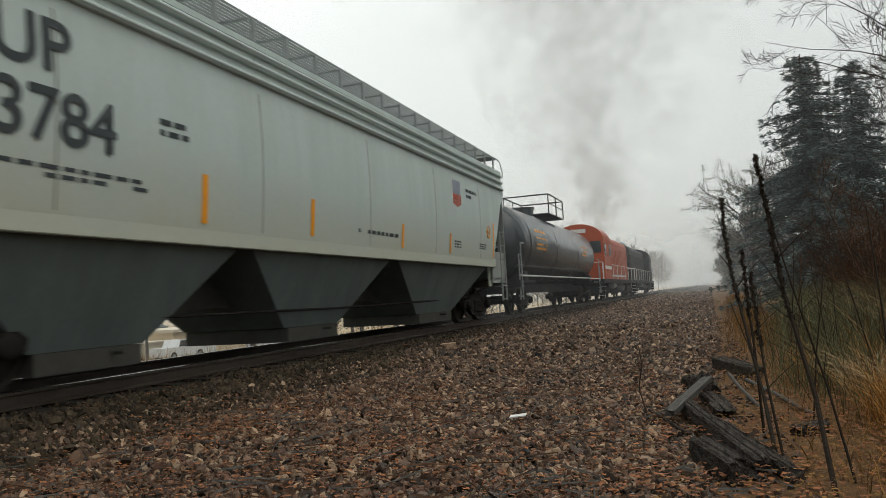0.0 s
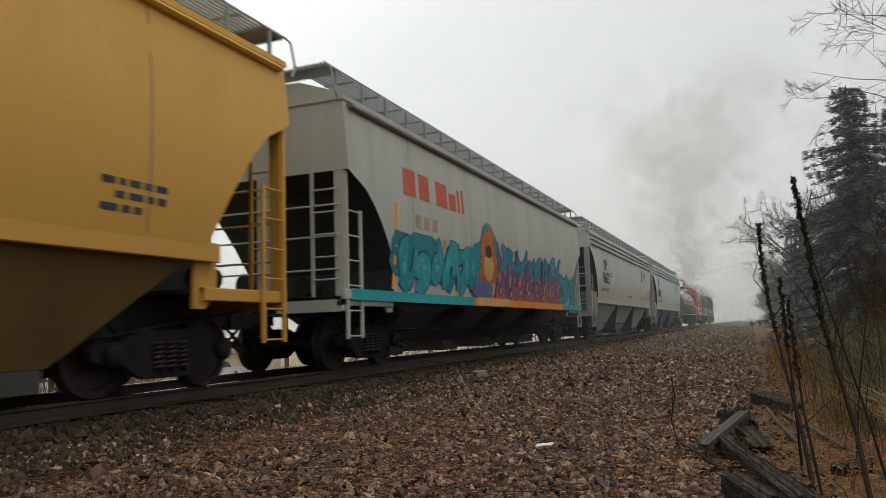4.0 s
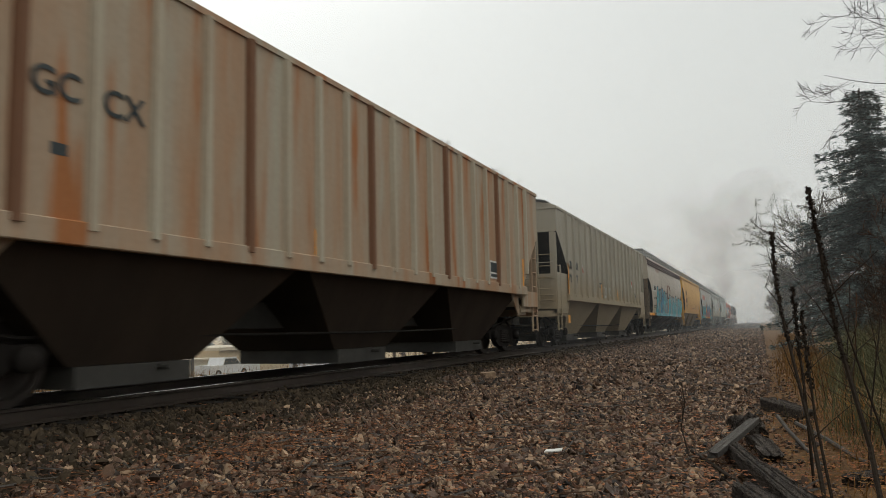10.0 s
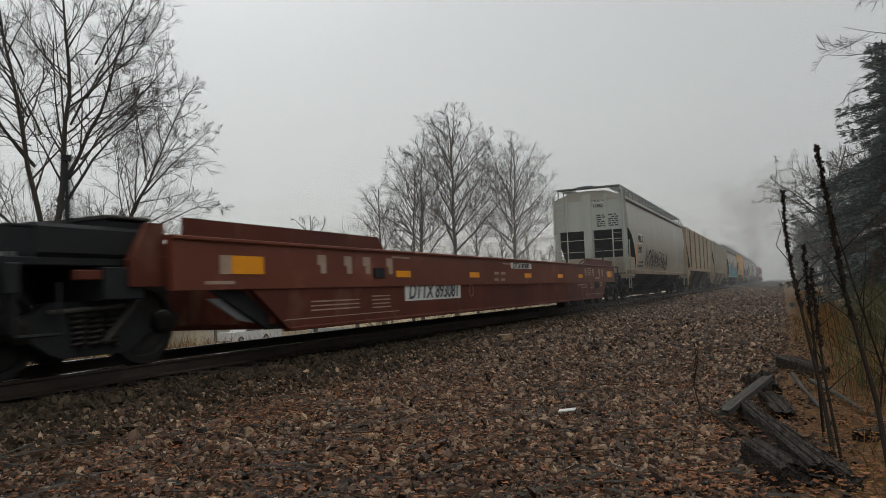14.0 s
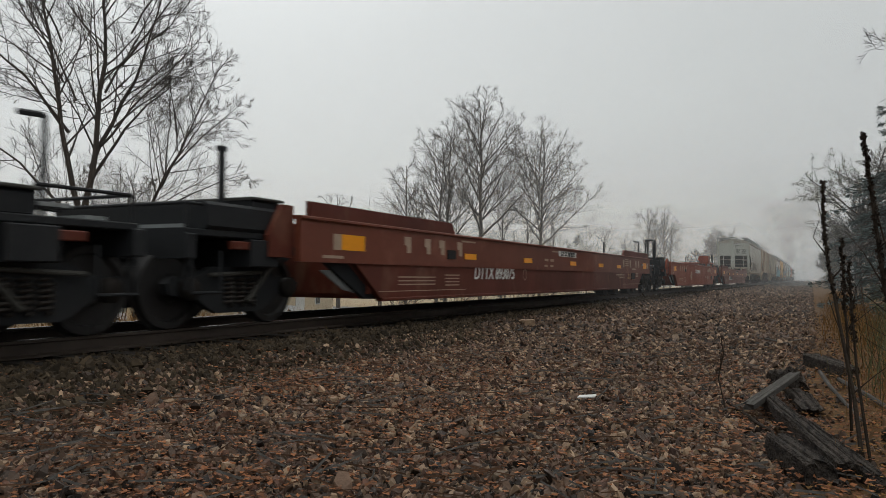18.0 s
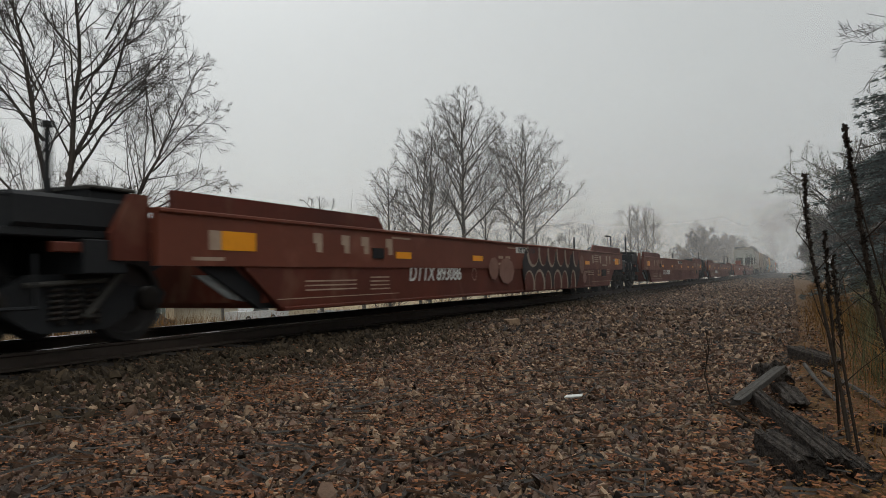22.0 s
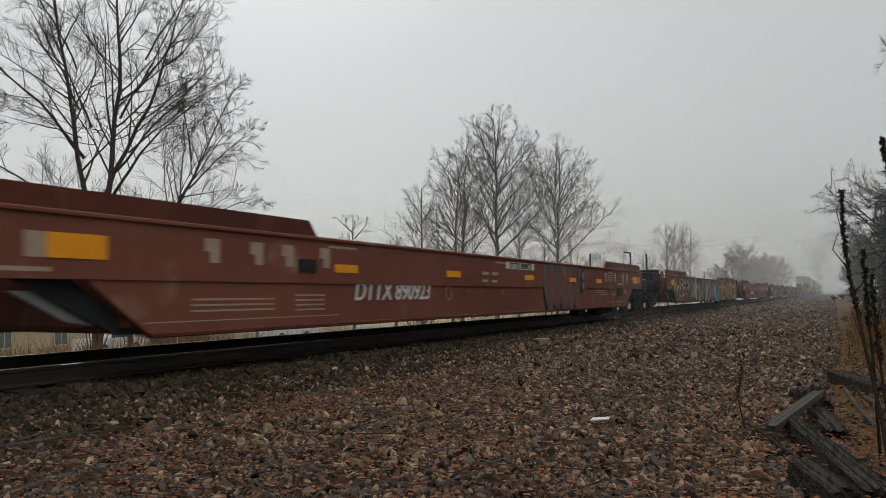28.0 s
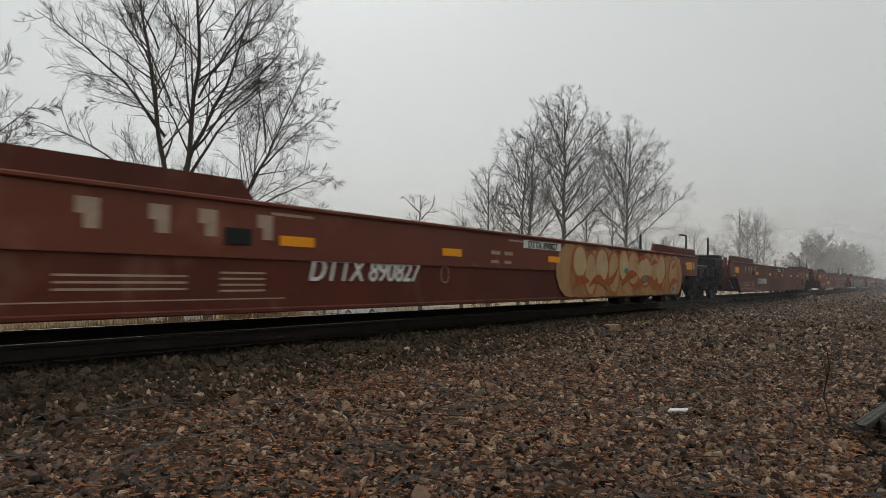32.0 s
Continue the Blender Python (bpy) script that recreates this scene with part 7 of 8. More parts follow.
def grow(rd, p, d, length, r, level, out, droop=0.0, kids=5, spread=0.75, lift=0.12, wiggle=0.16, minr=0.006, lead=False):
    n = 9 if lead else (5 if level > 1 else 4)
    bend = wiggle * (0.35 if lead else 1)
    step = length / n
    path = [Vector(p)]
    d = Vector(d).normalized()
    for i in range(n):
        d = (d + Vector((rd.gauss(0, bend), rd.gauss(0, bend), rd.gauss(0, bend * 0.7) + lift - droop))).normalized()
        q = path[-1] + d * step
        ra, rb = r * (1 - 0.72 * i / n), r * (1 - 0.72 * (i + 1) / n)
        out.setdefault(level, []).append((tuple(path[-1]), tuple(q), max(ra, minr), max(rb, minr)))
        path.append(q)
    if level == 0:
        return
    m = kids * 3 if lead else kids + (2 if level == 1 else 0)
    for k in range(m):
        u = (0.22 if lead else 0.28) + (0.78 if lead else 0.72) * (k + rd.random()) / m
        i = min(int(u * n), n - 1)
        at = path[i].lerp(path[i + 1], u * n - i)
        main = (path[i + 1] - path[i]).normalized()
        side = main.orthogonal().normalized()
        side.rotate(Matrix.Rotation(rd.uniform(0, 6.283), 3, main))
        grow(rd, at, main * (1 - spread * 0.55) + side * spread, length * (rd.uniform(0.30, 0.44) * (1.12 - 0.55 * u) if lead else rd.uniform(0.36, 0.6) * (1.15 - 0.4 * u)), r * (rd.uniform(0.28, 0.42) if lead else rd.uniform(0.42, 0.58)) * (1.1 - 0.4 * u), level - 1, out, droop, kids, spread * 0.86, lift, wiggle, minr)


def bare_tree(label, x, y, height, seed, stems=1, levels=4, kids=5, spread=0.7, fan=0.25, r=None, minr=0.008, material="bark", trunk=0.25, lean=(0, 0), lift=0.1, lead=False):
    """A leafless tree: trunk and limbs, and its twigs."""
    rd = random.Random(seed)
    z = ground_z(x) - 0.1
    r = r or height * 0.0095
    root = thing("bare_tree", label, "tree", "bare trees", at=pose(x, y, z))
    out = {}
    top = Vector((lean[0], lean[1], height * trunk))
    out[9] = [((0, 0, -0.2), tuple(top * 0.5), r * 1.35, r * 1.1), (tuple(top * 0.5), tuple(top), r * 1.1, r)]
    for k in range(stems):
        a = 6.283 * k / stems + rd.uniform(-0.4, 0.4)
        d = Vector((math.cos(a) * fan, math.sin(a) * fan, 1))
        grow(rd, top if k else top * 0.98, d, height * (1 - trunk) * (rd.uniform(0.9, 0.98) if lead else rd.uniform(0.62, 0.8)), r * (0.9 if stems == 1 else 0.62), levels - 1, out, 0, kids, spread, lift, 0.13, minr, lead)
    cut = max(1, levels - 2)
    thick = [s for lv, ss in out.items() if lv >= cut for s in ss]
    thin = [s for lv, ss in out.items() if lv < cut for s in ss]
    part("trunk", sticks_mesh("trunk", thick, M[material], 6), None, root)
    part("crown", sticks_mesh("crown", thin, M[material], 3), None, root, "bare twigs")
    return root


def limbed_tree(label, x, y, limbs, seed, trunk_r=0.2, trunk_h=5.0, minr=0.007, material="bark", turn=0.0, twig=1.0, per=2.0, kids=5, depth=2, group="bare trees"):
    """A leafless tree from its main limbs: (foot height, lean, heading, length, bend, radius), angles in degrees; each limb forks on into twigs."""
    rd = random.Random(seed)
    root = thing("bare_tree", label, "tree", group, at=pose(x, y, ground_z(x) - 0.1, 0, 0, turn))
    wood = [((0, 0, -0.2), (0.02, 0, trunk_h * 0.5), trunk_r * 1.25, trunk_r * 1.05), ((0.02, 0, trunk_h * 0.5), (0, 0, trunk_h), trunk_r * 1.05, trunk_r * 0.95)]
    out = {}
    for z0, lean, head, length, bend, r, *off in limbs:
        n, h = 10, radians(head + rd.uniform(-8, 8))
        p = Vector((off[0] if off else 0.0, 0, z0))
        path = [p]
        for i in range(n):
            a = radians(lean + bend * i / n + rd.gauss(0, 4))
            d = Vector((math.sin(a) * math.cos(h), math.sin(a) * math.sin(h), math.cos(a)))
            q = path[-1] + d * (length / n)
            wood.append((tuple(path[-1]), tuple(q), max(r * (1 - 0.085 * i), minr), max(r * (1 - 0.085 * (i + 1)), minr)))
            path.append(q)
        m = max(4, int(length * per))
        for k in range(m):
            u = 0.2 + 0.8 * (k + rd.random()) / m
            i = min(int(u * n), n - 1)
            at = path[i].lerp(path[i + 1], u * n - i)
            main = (path[i + 1] - path[i]).normalized()
            side = main.orthogonal().normalized()
            side.rotate(Matrix.Rotation(rd.uniform(0, 6.283), 3, main))
            spread = rd.uniform(0.7, 1.2)
            grow(rd, at, main + side * spread, twig * (0.45 + 0.36 * length * (1.12 - u)) * rd.uniform(0.6, 1.15), r * (0.42 - 0.2 * u), depth, out, 0.0, kids, 0.62, 0.035, 0.075, minr)
    part("trunk", sticks_mesh("trunk", wood, M[material], 6), None, root)
    part("crown", sticks_mesh("crown", [q for ss in out.values() for q in ss], M[material], 3), None, root, "bare twigs")
    return root


def crown_limbs(h, seed, width=0.30, low=0.30, count=12):
    """Limbs of an upright rounded crown: a leader and branches fanning up round it."""
    rd = random.Random(seed)
    rows = [(h * 0.22, rd.uniform(-2, 2), rd.uniform(0, 360), h * 0.66, rd.uniform(-3, 3), h * 0.0085)]
    for k in range(count):
        u = (k + rd.random() * 0.6) / count
        rows.append((h * (low + (0.74 - low) * u), rd.uniform(46, 62) - 22 * u, 137.5 * k + rd.uniform(-25, 25), h * width * (1.25 - 0.5 * u) * rd.uniform(0.85, 1.12), -rd.uniform(0, 14), h * 0.0042 * (1.1 - 0.4 * u)))
    return rows


# the tall tree by the track: forked leaders, wide side limbs
limbed_tree("tall spreading bare tree with forked grey stems behind the track", -15.07, 19.54, [
    (4.8, -8, 12, 10.5, 2, 0.115), (5.2, 7, -12, 10.5, -11, 0.125), (6.7, 21, 8, 9.0, -6, 0.085, 0.2), (7.9, -42, 20, 5.6, -26, 0.058, -0.5), (8.6, -72, -15, 2.8, -10, 0.026, -0.6),
    (4.5, -34, -18, 6.2, -38, 0.065), (6.0, 30, 28, 6.6, 16, 0.065, 0.1), (7.5, 38, -25, 5.6, 6, 0.048, 0.5), (9.0, 26, 160, 5.4, -8, 0.042, -0.3), (9.4, 30, 40, 5.6, 0, 0.045, 0.6), (4.2, -46, 30, 2.6, 8, 0.03),
    (9.6, -26, -30, 5.0, -6, 0.042, -0.7), (10.4, 32, -20, 5.0, 0, 0.042, 1.1), (4.5, 30, 60, 3.0, 20, 0.03), (4.2, 40, -40, 3.2, 30, 0.03), (11.0, -28, 10, 4.4, 0, 0.04, -0.8), (8.2, 44, 15, 4.6, 10, 0.04, 0.9), (11.6, 26, 10, 4.4, 0, 0.04, 1.4)], 11, 0.18, 5.3, 0.005, turn=52, per=2.2)
limbed_tree("leaning bare tree with drooping side limbs beside the tall one", -14.5, 20.4, [
    (2.2, 20, 0, 9.4, 6, 0.085), (5.2, 54, 12, 4.0, 24, 0.045, 1.2), (4.8, 70, -12, 3.0, 22, 0.036, 1.0), (7.0, 42, 18, 3.8, 6, 0.04, 1.9), (6.4, 6, 0, 4.2, -10, 0.034, 1.6), (8.0, -8, 30, 3.4, 0, 0.03, 2.0), (4.6, 50, 160, 2.6, 20, 0.028, 0.9), (6.2, 36, -40, 3.6, 10, 0.034, 1.5)], 14, 0.085, 2.4, 0.0055, turn=52, per=2.8)
for k, (x, y, h) in enumerate(((-14.4, 18.9, 6.6), (-15.2, 21.0, 6.8))):
    limbed_tree("thicket of thin stems round the tall tree", x, y, [(0.3, rnd.uniform(-22, 22), rnd.uniform(0, 180), h * rnd.uniform(0.75, 1.1), rnd.uniform(-8, 8), 0.025) for i in range(7)], 15 + k, 0.05, 0.5, 0.0055, per=1.6, depth=1, kids=6)
limbed_tree("small crooked bare tree near the tall one", -17.8, 13.6, [(3.0, 4, 0, 7.0, 8, 0.06), (5.2, -30, 20, 3.6, -30, 0.035), (6.0, 35, -15, 3.4, 10, 0.035), (4.4, 50, 30, 3.0, -15, 0.03), (7.2, -25, 0, 2.6, 10, 0.03)], 12, 0.075, 3.4, 0.007, turn=52, per=2.2)
limbed_tree("slender bare tree beyond the field", -24, 16.2, [(2.5, 3, 0, 8.0, 4, 0.055), (5.0, -28, 60, 3.4, -20, 0.03), (6.0, 30, 20, 3.2, 12, 0.03), (7.0, 25, 120, 3.0, 0, 0.03)], 13, 0.07, 3.0, 0.008, per=2.0)
# a broken snag between them
limbed_tree("dead snag with broken stubs and a few twigs", -17.8, 39.05, [(4.9, -4, 0, 3.2, 10, 0.075), (6.9, 52, 215, 1.5, -12, 0.05), (6.6, 48, 30, 1.4, -25, 0.045), (7.2, 30, 120, 0.8, 0, 0.035), (6.2, 60, 200, 0.9, -20, 0.03)], 77, 0.085, 5.3, 0.009, per=0.8, kids=3, depth=1, twig=0.8)
limbed_tree("thin dead stub beside the snag", -17.6, 43.4, [(4.4, 3, 0, 2.6, -6, 0.04), (6.2, 35, 200, 0.7, 0, 0.025), (6.4, 30, 20, 0.6, 0, 0.025)], 78, 0.05, 4.6, 0.008, per=0.6, kids=2, depth=1, twig=0.6)
# the group of upright trees further along
for k, (x, y, h, w, c) in enumerate(((-18, 60.7, 21.0, 0.28, 20), (-18, 76.2, 20.6, 0.31, 20), (-18.6, 55.2, 17.2, 0.26, 14), (-17.6, 51.6, 14.4, 0.25, 11), (-18.4, 48.4, 12.6, 0.25, 10), (-18.5, 66.8, 13.6, 0.25, 11), (-17.6, 71.5, 11.5, 0.25, 10), (-18.2, 81.5, 11.0, 0.24, 9))):
    limbed_tree("bare tree with a rounded crown of fine upright twigs" if h > 15 else "slender bare tree with fine upright twigs", x, y, crown_limbs(h, 20 + k, w, 0.3 if h > 15 else 0.18, c), 20 + k, h * 0.0085, h * 0.25, 0.0055, per=1.9, kids=5 if h > 15 else 9, depth=2 if h > 15 else 1, twig=1.2)
for k in range(9):
    limbed_tree("thin bare sapling in the thicket under the trees", -16.5 - 2.5 * rnd.random(), 49 + 4.3 * k + rnd.random(), crown_limbs(7.2 + 1.6 * rnd.random(), 200 + k, 0.2, 0.1, 6), 200 + k, 0.045, 1.2, 0.008, per=1.6, depth=1, kids=7)
for k, (x, y, h) in enumerate(((-18, 134, 17.5), (-18, 141, 16.5), (-18, 149, 18.5), (-18, 156, 17.5), (-18.5, 96, 10.5), (-18, 104, 11.5), (-17, 112, 10.5), (-18, 120, 9.5), (-18, 88, 9.0))):
    limbed_tree("bare tree standing in the mist" if h > 12 else "low bare tree in the mist", x, y, crown_limbs(h, 40 + k, 0.27, 0.2, 14 if h > 12 else 9), 40 + k, h * 0.008, h * 0.22, 0.014, "bark_far", per=0.9, kids=5, depth=1, twig=1.2)
for k, (x, y, h) in enumerate(((-19, 205, 11), (-18, 232, 17), (-18, 248, 20.5), (-19, 262, 20), (-18, 284, 16.5), (-19, 318, 18), (-18, 350, 21), (-20, 390, 23), (-20, 440, 25), (-20, 500, 27))):
    limbed_tree("far round-crowned bare tree fading into fog", x, y, crown_limbs(h, 60 + k, 0.36, 0.16, 16), 60 + k, h * 0.009, h * 0.2, 0.045 + 0.004 * k, "bark_far", per=1.0, kids=8, depth=1, twig=1.1)
# dead snags
for k, (x, y, h) in enumerate(((-12, 30.6, 6.3), (-12, 34.3, 5.6))):
    bare_tree("dead snag with a few crooked limbs", x, y, h, 80 + k, stems=1, levels=2, kids=4, spread=0.9, minr=0.02, trunk=0.6)
# bare shrubs along the bank
for k in range(10):
    bare_tree("leafless shrub on the bank", -13 - 2 * rnd.random(), 40 + 9 * k, 3.5 + 1.5 * rnd.random(), 90 + k, stems=5, levels=3, kids=7, fan=0.6, minr=0.012, trunk=0.05)


def spike_cloud(name, centres, dirs, size, material, seed, per=26, width=0.12, flat_z=0.5):
    """Needle sprays: thin triangles round each centre."""
    r = np.random.default_rng(seed)
    n = len(centres) * per
    c = np.repeat(np.array(centres, float), per, 0)
    dd = np.repeat(np.array(dirs, float), per, 0) + r.normal(0, 0.55, (n, 3)) * np.array([1, 1, flat_z])
    dd /= np.linalg.norm(dd, axis=1)[:, None]
    s = np.repeat(np.array(size, float), per) * r.uniform(0.55, 1.2, n)
    c = c + r.normal(0, 0.28, (n, 3)) * s[:, None]
    side = np.cross(dd, r.normal(0, 1, (n, 3)))
    side /= np.linalg.norm(side, axis=1)[:, None] + 1e-9
    w = (s * width)[:, None]
    v = np.stack([c - side * w, c + side * w, c + dd * s[:, None]], 1).reshape(-1, 3)
    f = np.arange(3 * n).reshape(-1, 3)
    return bulk(name, v, f, material)


def spruce_tree(label, x, y, height, radius, seed, leaf="spruce", low=0.08):
    rd = random.Random(seed)
    root = thing("spruce_tree", label, "tree", "conifers", at=pose(x, y, ground_z(x) - 0.1))
    segs, cs, ds, ss = [((0, 0, 0), (0, 0, height * 0.97), height * 0.018, 0.02)], [], [], []
    z = height * low
    while z < height * 0.97:
        reach = radius * (1 - z / height) ** 0.8 * rd.uniform(0.75, 1.1) + 0.12
        for k in range(9):
            a = rd.uniform(0, 6.283)
            out = Vector((math.cos(a), math.sin(a), 0))
            p = Vector((0, 0, z + rd.uniform(-0.15, 0.15)))
            L = reach * rd.uniform(0.7, 1.15)
            q = p + out * L + Vector((0, 0, -0.28 * L + (0.12 * L if z > height * 0.7 else 0)))
            segs.append((tuple(p), tuple(q), 0.012 + 0.012 * L, 0.006))
            m = max(2, int(L / 0.22))
            for j in range(m):
                u = (j + 0.6) / m
                c = p.lerp(q, u)
                cs.append(tuple(c))
                ds.append(tuple(out * 0.8 + Vector((rd.gauss(0, 0.6), rd.gauss(0, 0.6), -0.25))))
                ss.append(0.22 + 0.20 * (1 - u) * min(1.5, L) * 0.6)
        z += 0.26 + 0.10 * (1 - z / height)
    part("trunk", sticks_mesh("trunk", segs, M["bark"], 5), None, root)
    part("crown", spike_cloud("crown", cs, ds, [v * 0.66 for v in ss], M[leaf], seed, 34 if y < 40 else 16, 0.10), None, root, "dense drooping needles")
    return root


spruce_tree("dark blue-green spruce at the edge of the wood", 10.6, 28, 8.5, 3.5, 5)
spruce_tree("dark blue-green spruce behind weeds", 12.3, 30, 8.4, 3.0, 6)
spruce_tree("young spruce in the wood's edge", 12.6, 23.5, 5.2, 2.2, 7)


def pine_tree(label, x, y, height, seed):
    rd = random.Random(seed)
    root = thing("pine_tree", label, "tree", "conifers", at=pose(x, y, ground_z(x) - 0.1))
    out = {}
    grow(rd, (0, 0, 0), (-0.03, 0, 1), height, height * 0.014, 2, out, 0.02, 7, 0.95, 0.06, 0.08, 0.01)
    segs = [s for ss in out.values() for s in ss]
    tips = [s for s in out[0]] + [s for s in out[1][::2]]
    part("trunk", sticks_mesh("trunk", segs, M["bark"], 5), None, root)
    part("crown", spike_cloud("crown", [s[1] for s in tips], [tuple(np.array(s[1]) - np.array(s[0])) for s in tips], [0.28] * len(tips), M["pine"], seed, 8, 0.05, 1.0), None, root, "open tufts of needles")
    return root


pine_tree("thin pine with open tufts", 9.6, 45, 8.0, 3)
pine_tree("thin pine with open tufts", 9.7, 52, 6.8, 4)
pine_tree("thin pine further down the wood's edge", 10.2, 62, 8.5, 8)
for k, (x, y, h, st) in enumerate(((14.2, 21, 9.5, 2), (11.6, 39, 7.0, 2), (12.8, 34, 8, 3), (11.2, 48, 7, 2), (12.5, 44, 8.5, 2), (11.5, 57, 8, 3), (13.5, 52, 9, 2), (15.5, 27, 10, 2), (15.5, 36, 10, 2))):
    bare_tree("bare grey tree of the trackside wood", x, y, h, 110 + k, stems=st, levels=5 if k == 0 else 4, kids=6, spread=0.7, fan=0.22, minr=0.007, material="bark", trunk=0.15, lean=(-0.2, 0), lift=0.08)
for k in range(16):
    bare_tree("bare tree of the wood, pale with distance", 10.6 + 3.0 * rnd.random(), 66 + 13 * k, 7 + 2.0 * rnd.random(), 140 + k, stems=3, levels=4, kids=7, spread=0.7, fan=0.25, minr=0.016 + 0.0012 * k, material="bark_far", trunk=0.08)
for k in range(6):
    spruce_tree("distant conifer in the fog", 9.7 + 2.0 * rnd.random(), 70 + 22 * k, 6.0 + 1.5 * rnd.random(), 2.0, 170 + k, "pine")
limbed_tree("bare tree reaching over the verge", 12.4, 17.2, [
    (1.5, -3, 0, 8.0, -4, 0.06), (3.4, -52, 8, 3.9, -26, 0.023), (4.0, -58, -12, 4.1, -14, 0.020), (4.5, -62, 14, 4.0, 8, 0.019), (5.0, -50, -4, 4.0, -22, 0.020), (5.5, -64, 4, 3.8, 14, 0.018), (6.0, -55, -16, 3.8, -8, 0.016), (6.4, -60, 12, 3.6, 10, 0.016), (6.9, -44, 0, 3.4, -12, 0.015), (4.8, 40, 10, 3.2, 0, 0.019), (7.4, -30, 20, 2.8, 0, 0.015)], 131, 0.08, 3.0, 0.0036, "bark_far", per=1.5, kids=4, twig=1.25)
for k, (x, y, h) in enumerate(((10.2, 40, 5.0), (10.0, 44, 4.2), (10.4, 50, 5.2), (10.2, 57, 4.4), (10.1, 64, 4.6), (10.3, 72, 5.0), (10.3, 80, 5.4))):
    bare_tree("slender bare sapling at the wood's edge", x, y, h, 230 + k, stems=2, levels=4, kids=4, spread=0.6, fan=0.15, r=0.035, minr=0.005, trunk=0.1, lift=0.12, lead=True) if k % 2 == 0 else None
# tangled brush at the wood's edge
for k in range(16):
    x, y = 9.7 + 2.0 * rnd.random() + 0.05 * k, 11.5 + 1.6 * k
    limbed_tree("dense tangle of leafless brown brush", x, y, [(0.1, rnd.uniform(8, 40), 47 * i, 1.5 + 1.3 * rnd.random(), rnd.uniform(-15, 25), 0.014) for i in range(9)], 700 + k, 0.02, 0.15, 0.004, "reddish" if k % 3 else "stalk", per=4.5, depth=1, kids=6, twig=0.75, group="trackside brush")
for k in range(11):
    x, y = 9.9 + 2.2 * rnd.random() + 0.05 * k, 14 + 3.0 * k
    bare_tree("tangle of leafless brown brush", x, y, 1.9 + 0.9 * rnd.random(), 190 + k, stems=7, levels=3, kids=7, fan=0.55, spread=0.8, r=0.02, minr=0.004 + 0.0003 * k, material="reddish" if k % 2 else "stalk", trunk=0.03)


def blades(name, n, cx, cy, sx, sy, height, width, material, label, seed, category="grass", lean=0.35):
    r = np.random.default_rng(seed)
    x, y = r.normal(cx, sx, n), r.normal(cy, sy, n)
    z = np.array([ground_z(v) for v in x]) - 0.02
    h = r.uniform(*height, n)
    a = r.uniform(0, 2 * np.pi, n)
    ln = r.uniform(0.05, lean, n) * h
    b = r.uniform(0, 2 * np.pi, n)
    w = r.uniform(0.6, 1.2, n) * width
    dx, dy = np.cos(b) * w, np.sin(b) * w
    lx, ly = np.cos(a) * ln, np.sin(a) * ln
    v = np.stack([np.stack([x - dx, y - dy, z], 1), np.stack([x + dx, y + dy, z], 1), np.stack([x + lx * 0.35 + dx * 0.7, y + ly * 0.35 + dy * 0.7, z + h * 0.6], 1),
                  np.stack([x + lx * 0.35 - dx * 0.7, y + ly * 0.35 - dy * 0.7, z + h * 0.6], 1), np.stack([x + lx, y + ly, z + h * r.uniform(0.75, 1.0, n)], 1)], 1).reshape(-1, 3)
    k = 5 * np.arange(n)[:, None]
    f = [tuple(q) for q in (np.array([[0, 1, 2, 3]]) + k).tolist()] + [tuple(q) for q in (np.array([[3, 2, 4]]) + k).tolist()]
    return tagged(new(name, bulk(name, v, f, material)), label, category, kind="stuff")


# tall dry growth on the far slope, thinning further along
for k in range(5):
    blades("dry_grass", 900, -8.2 - 0.3 * (k % 3), 9.5 + 2.2 * k, 0.6, 1.1, (1.1, 1.85), 0.012, M["straw"], "tall rust-tan dry grass on the far slope", 500 + k, lean=0.5)
for k in range(10):
    blades("dry_grass", 600, -8.4 - 0.3 * (k % 3), 20.5 + 4.2 * k, 0.7, 2.2, (0.9, 1.62), 0.014, M["straw"], "tan dry grass edging the far slope", 510 + k, lean=0.5)
rg = random.Random(77)
for k in range(9):
    blades("dry_grass", 230, 8.9 + 0.9 * rg.random() + 0.05 * k, 7.0 + 2.1 * k, 0.35, 0.9, (0.08, 0.34), 0.0035, M["straw"], "rank orange-tan dry grass", 300 + k, lean=0.8)
for k in range(9):
    blades("dry_grass", 420, 7.95 + 0.05 * k, 12 + 4.0 * k, 0.22, 2.2, (0.03, 0.12), 0.006, M["straw"], "low orange-tan grass edging the gravel", 330 + k, lean=0.9)
for k in range(7):
    blades("green_weeds", 800, 8.25 + 0.35 * rg.random() + 0.18 * k, 9.5 + 1.8 * k, 0.3, 0.7, (0.10, 0.72), 0.0032, M["weed"], "thin dull green broom-like weeds", 350 + k, "weeds", lean=1.1)
for k in range(14):
    blades("field_grass", 1500, -7.5 - 1.0 * (k % 4), 6 + 4.2 * k, 1.6, 3.0, (0.5, 1.15), 0.012, M["straw_pale"], "tall bleached grass on the bank", 370 + k, lean=0.5)


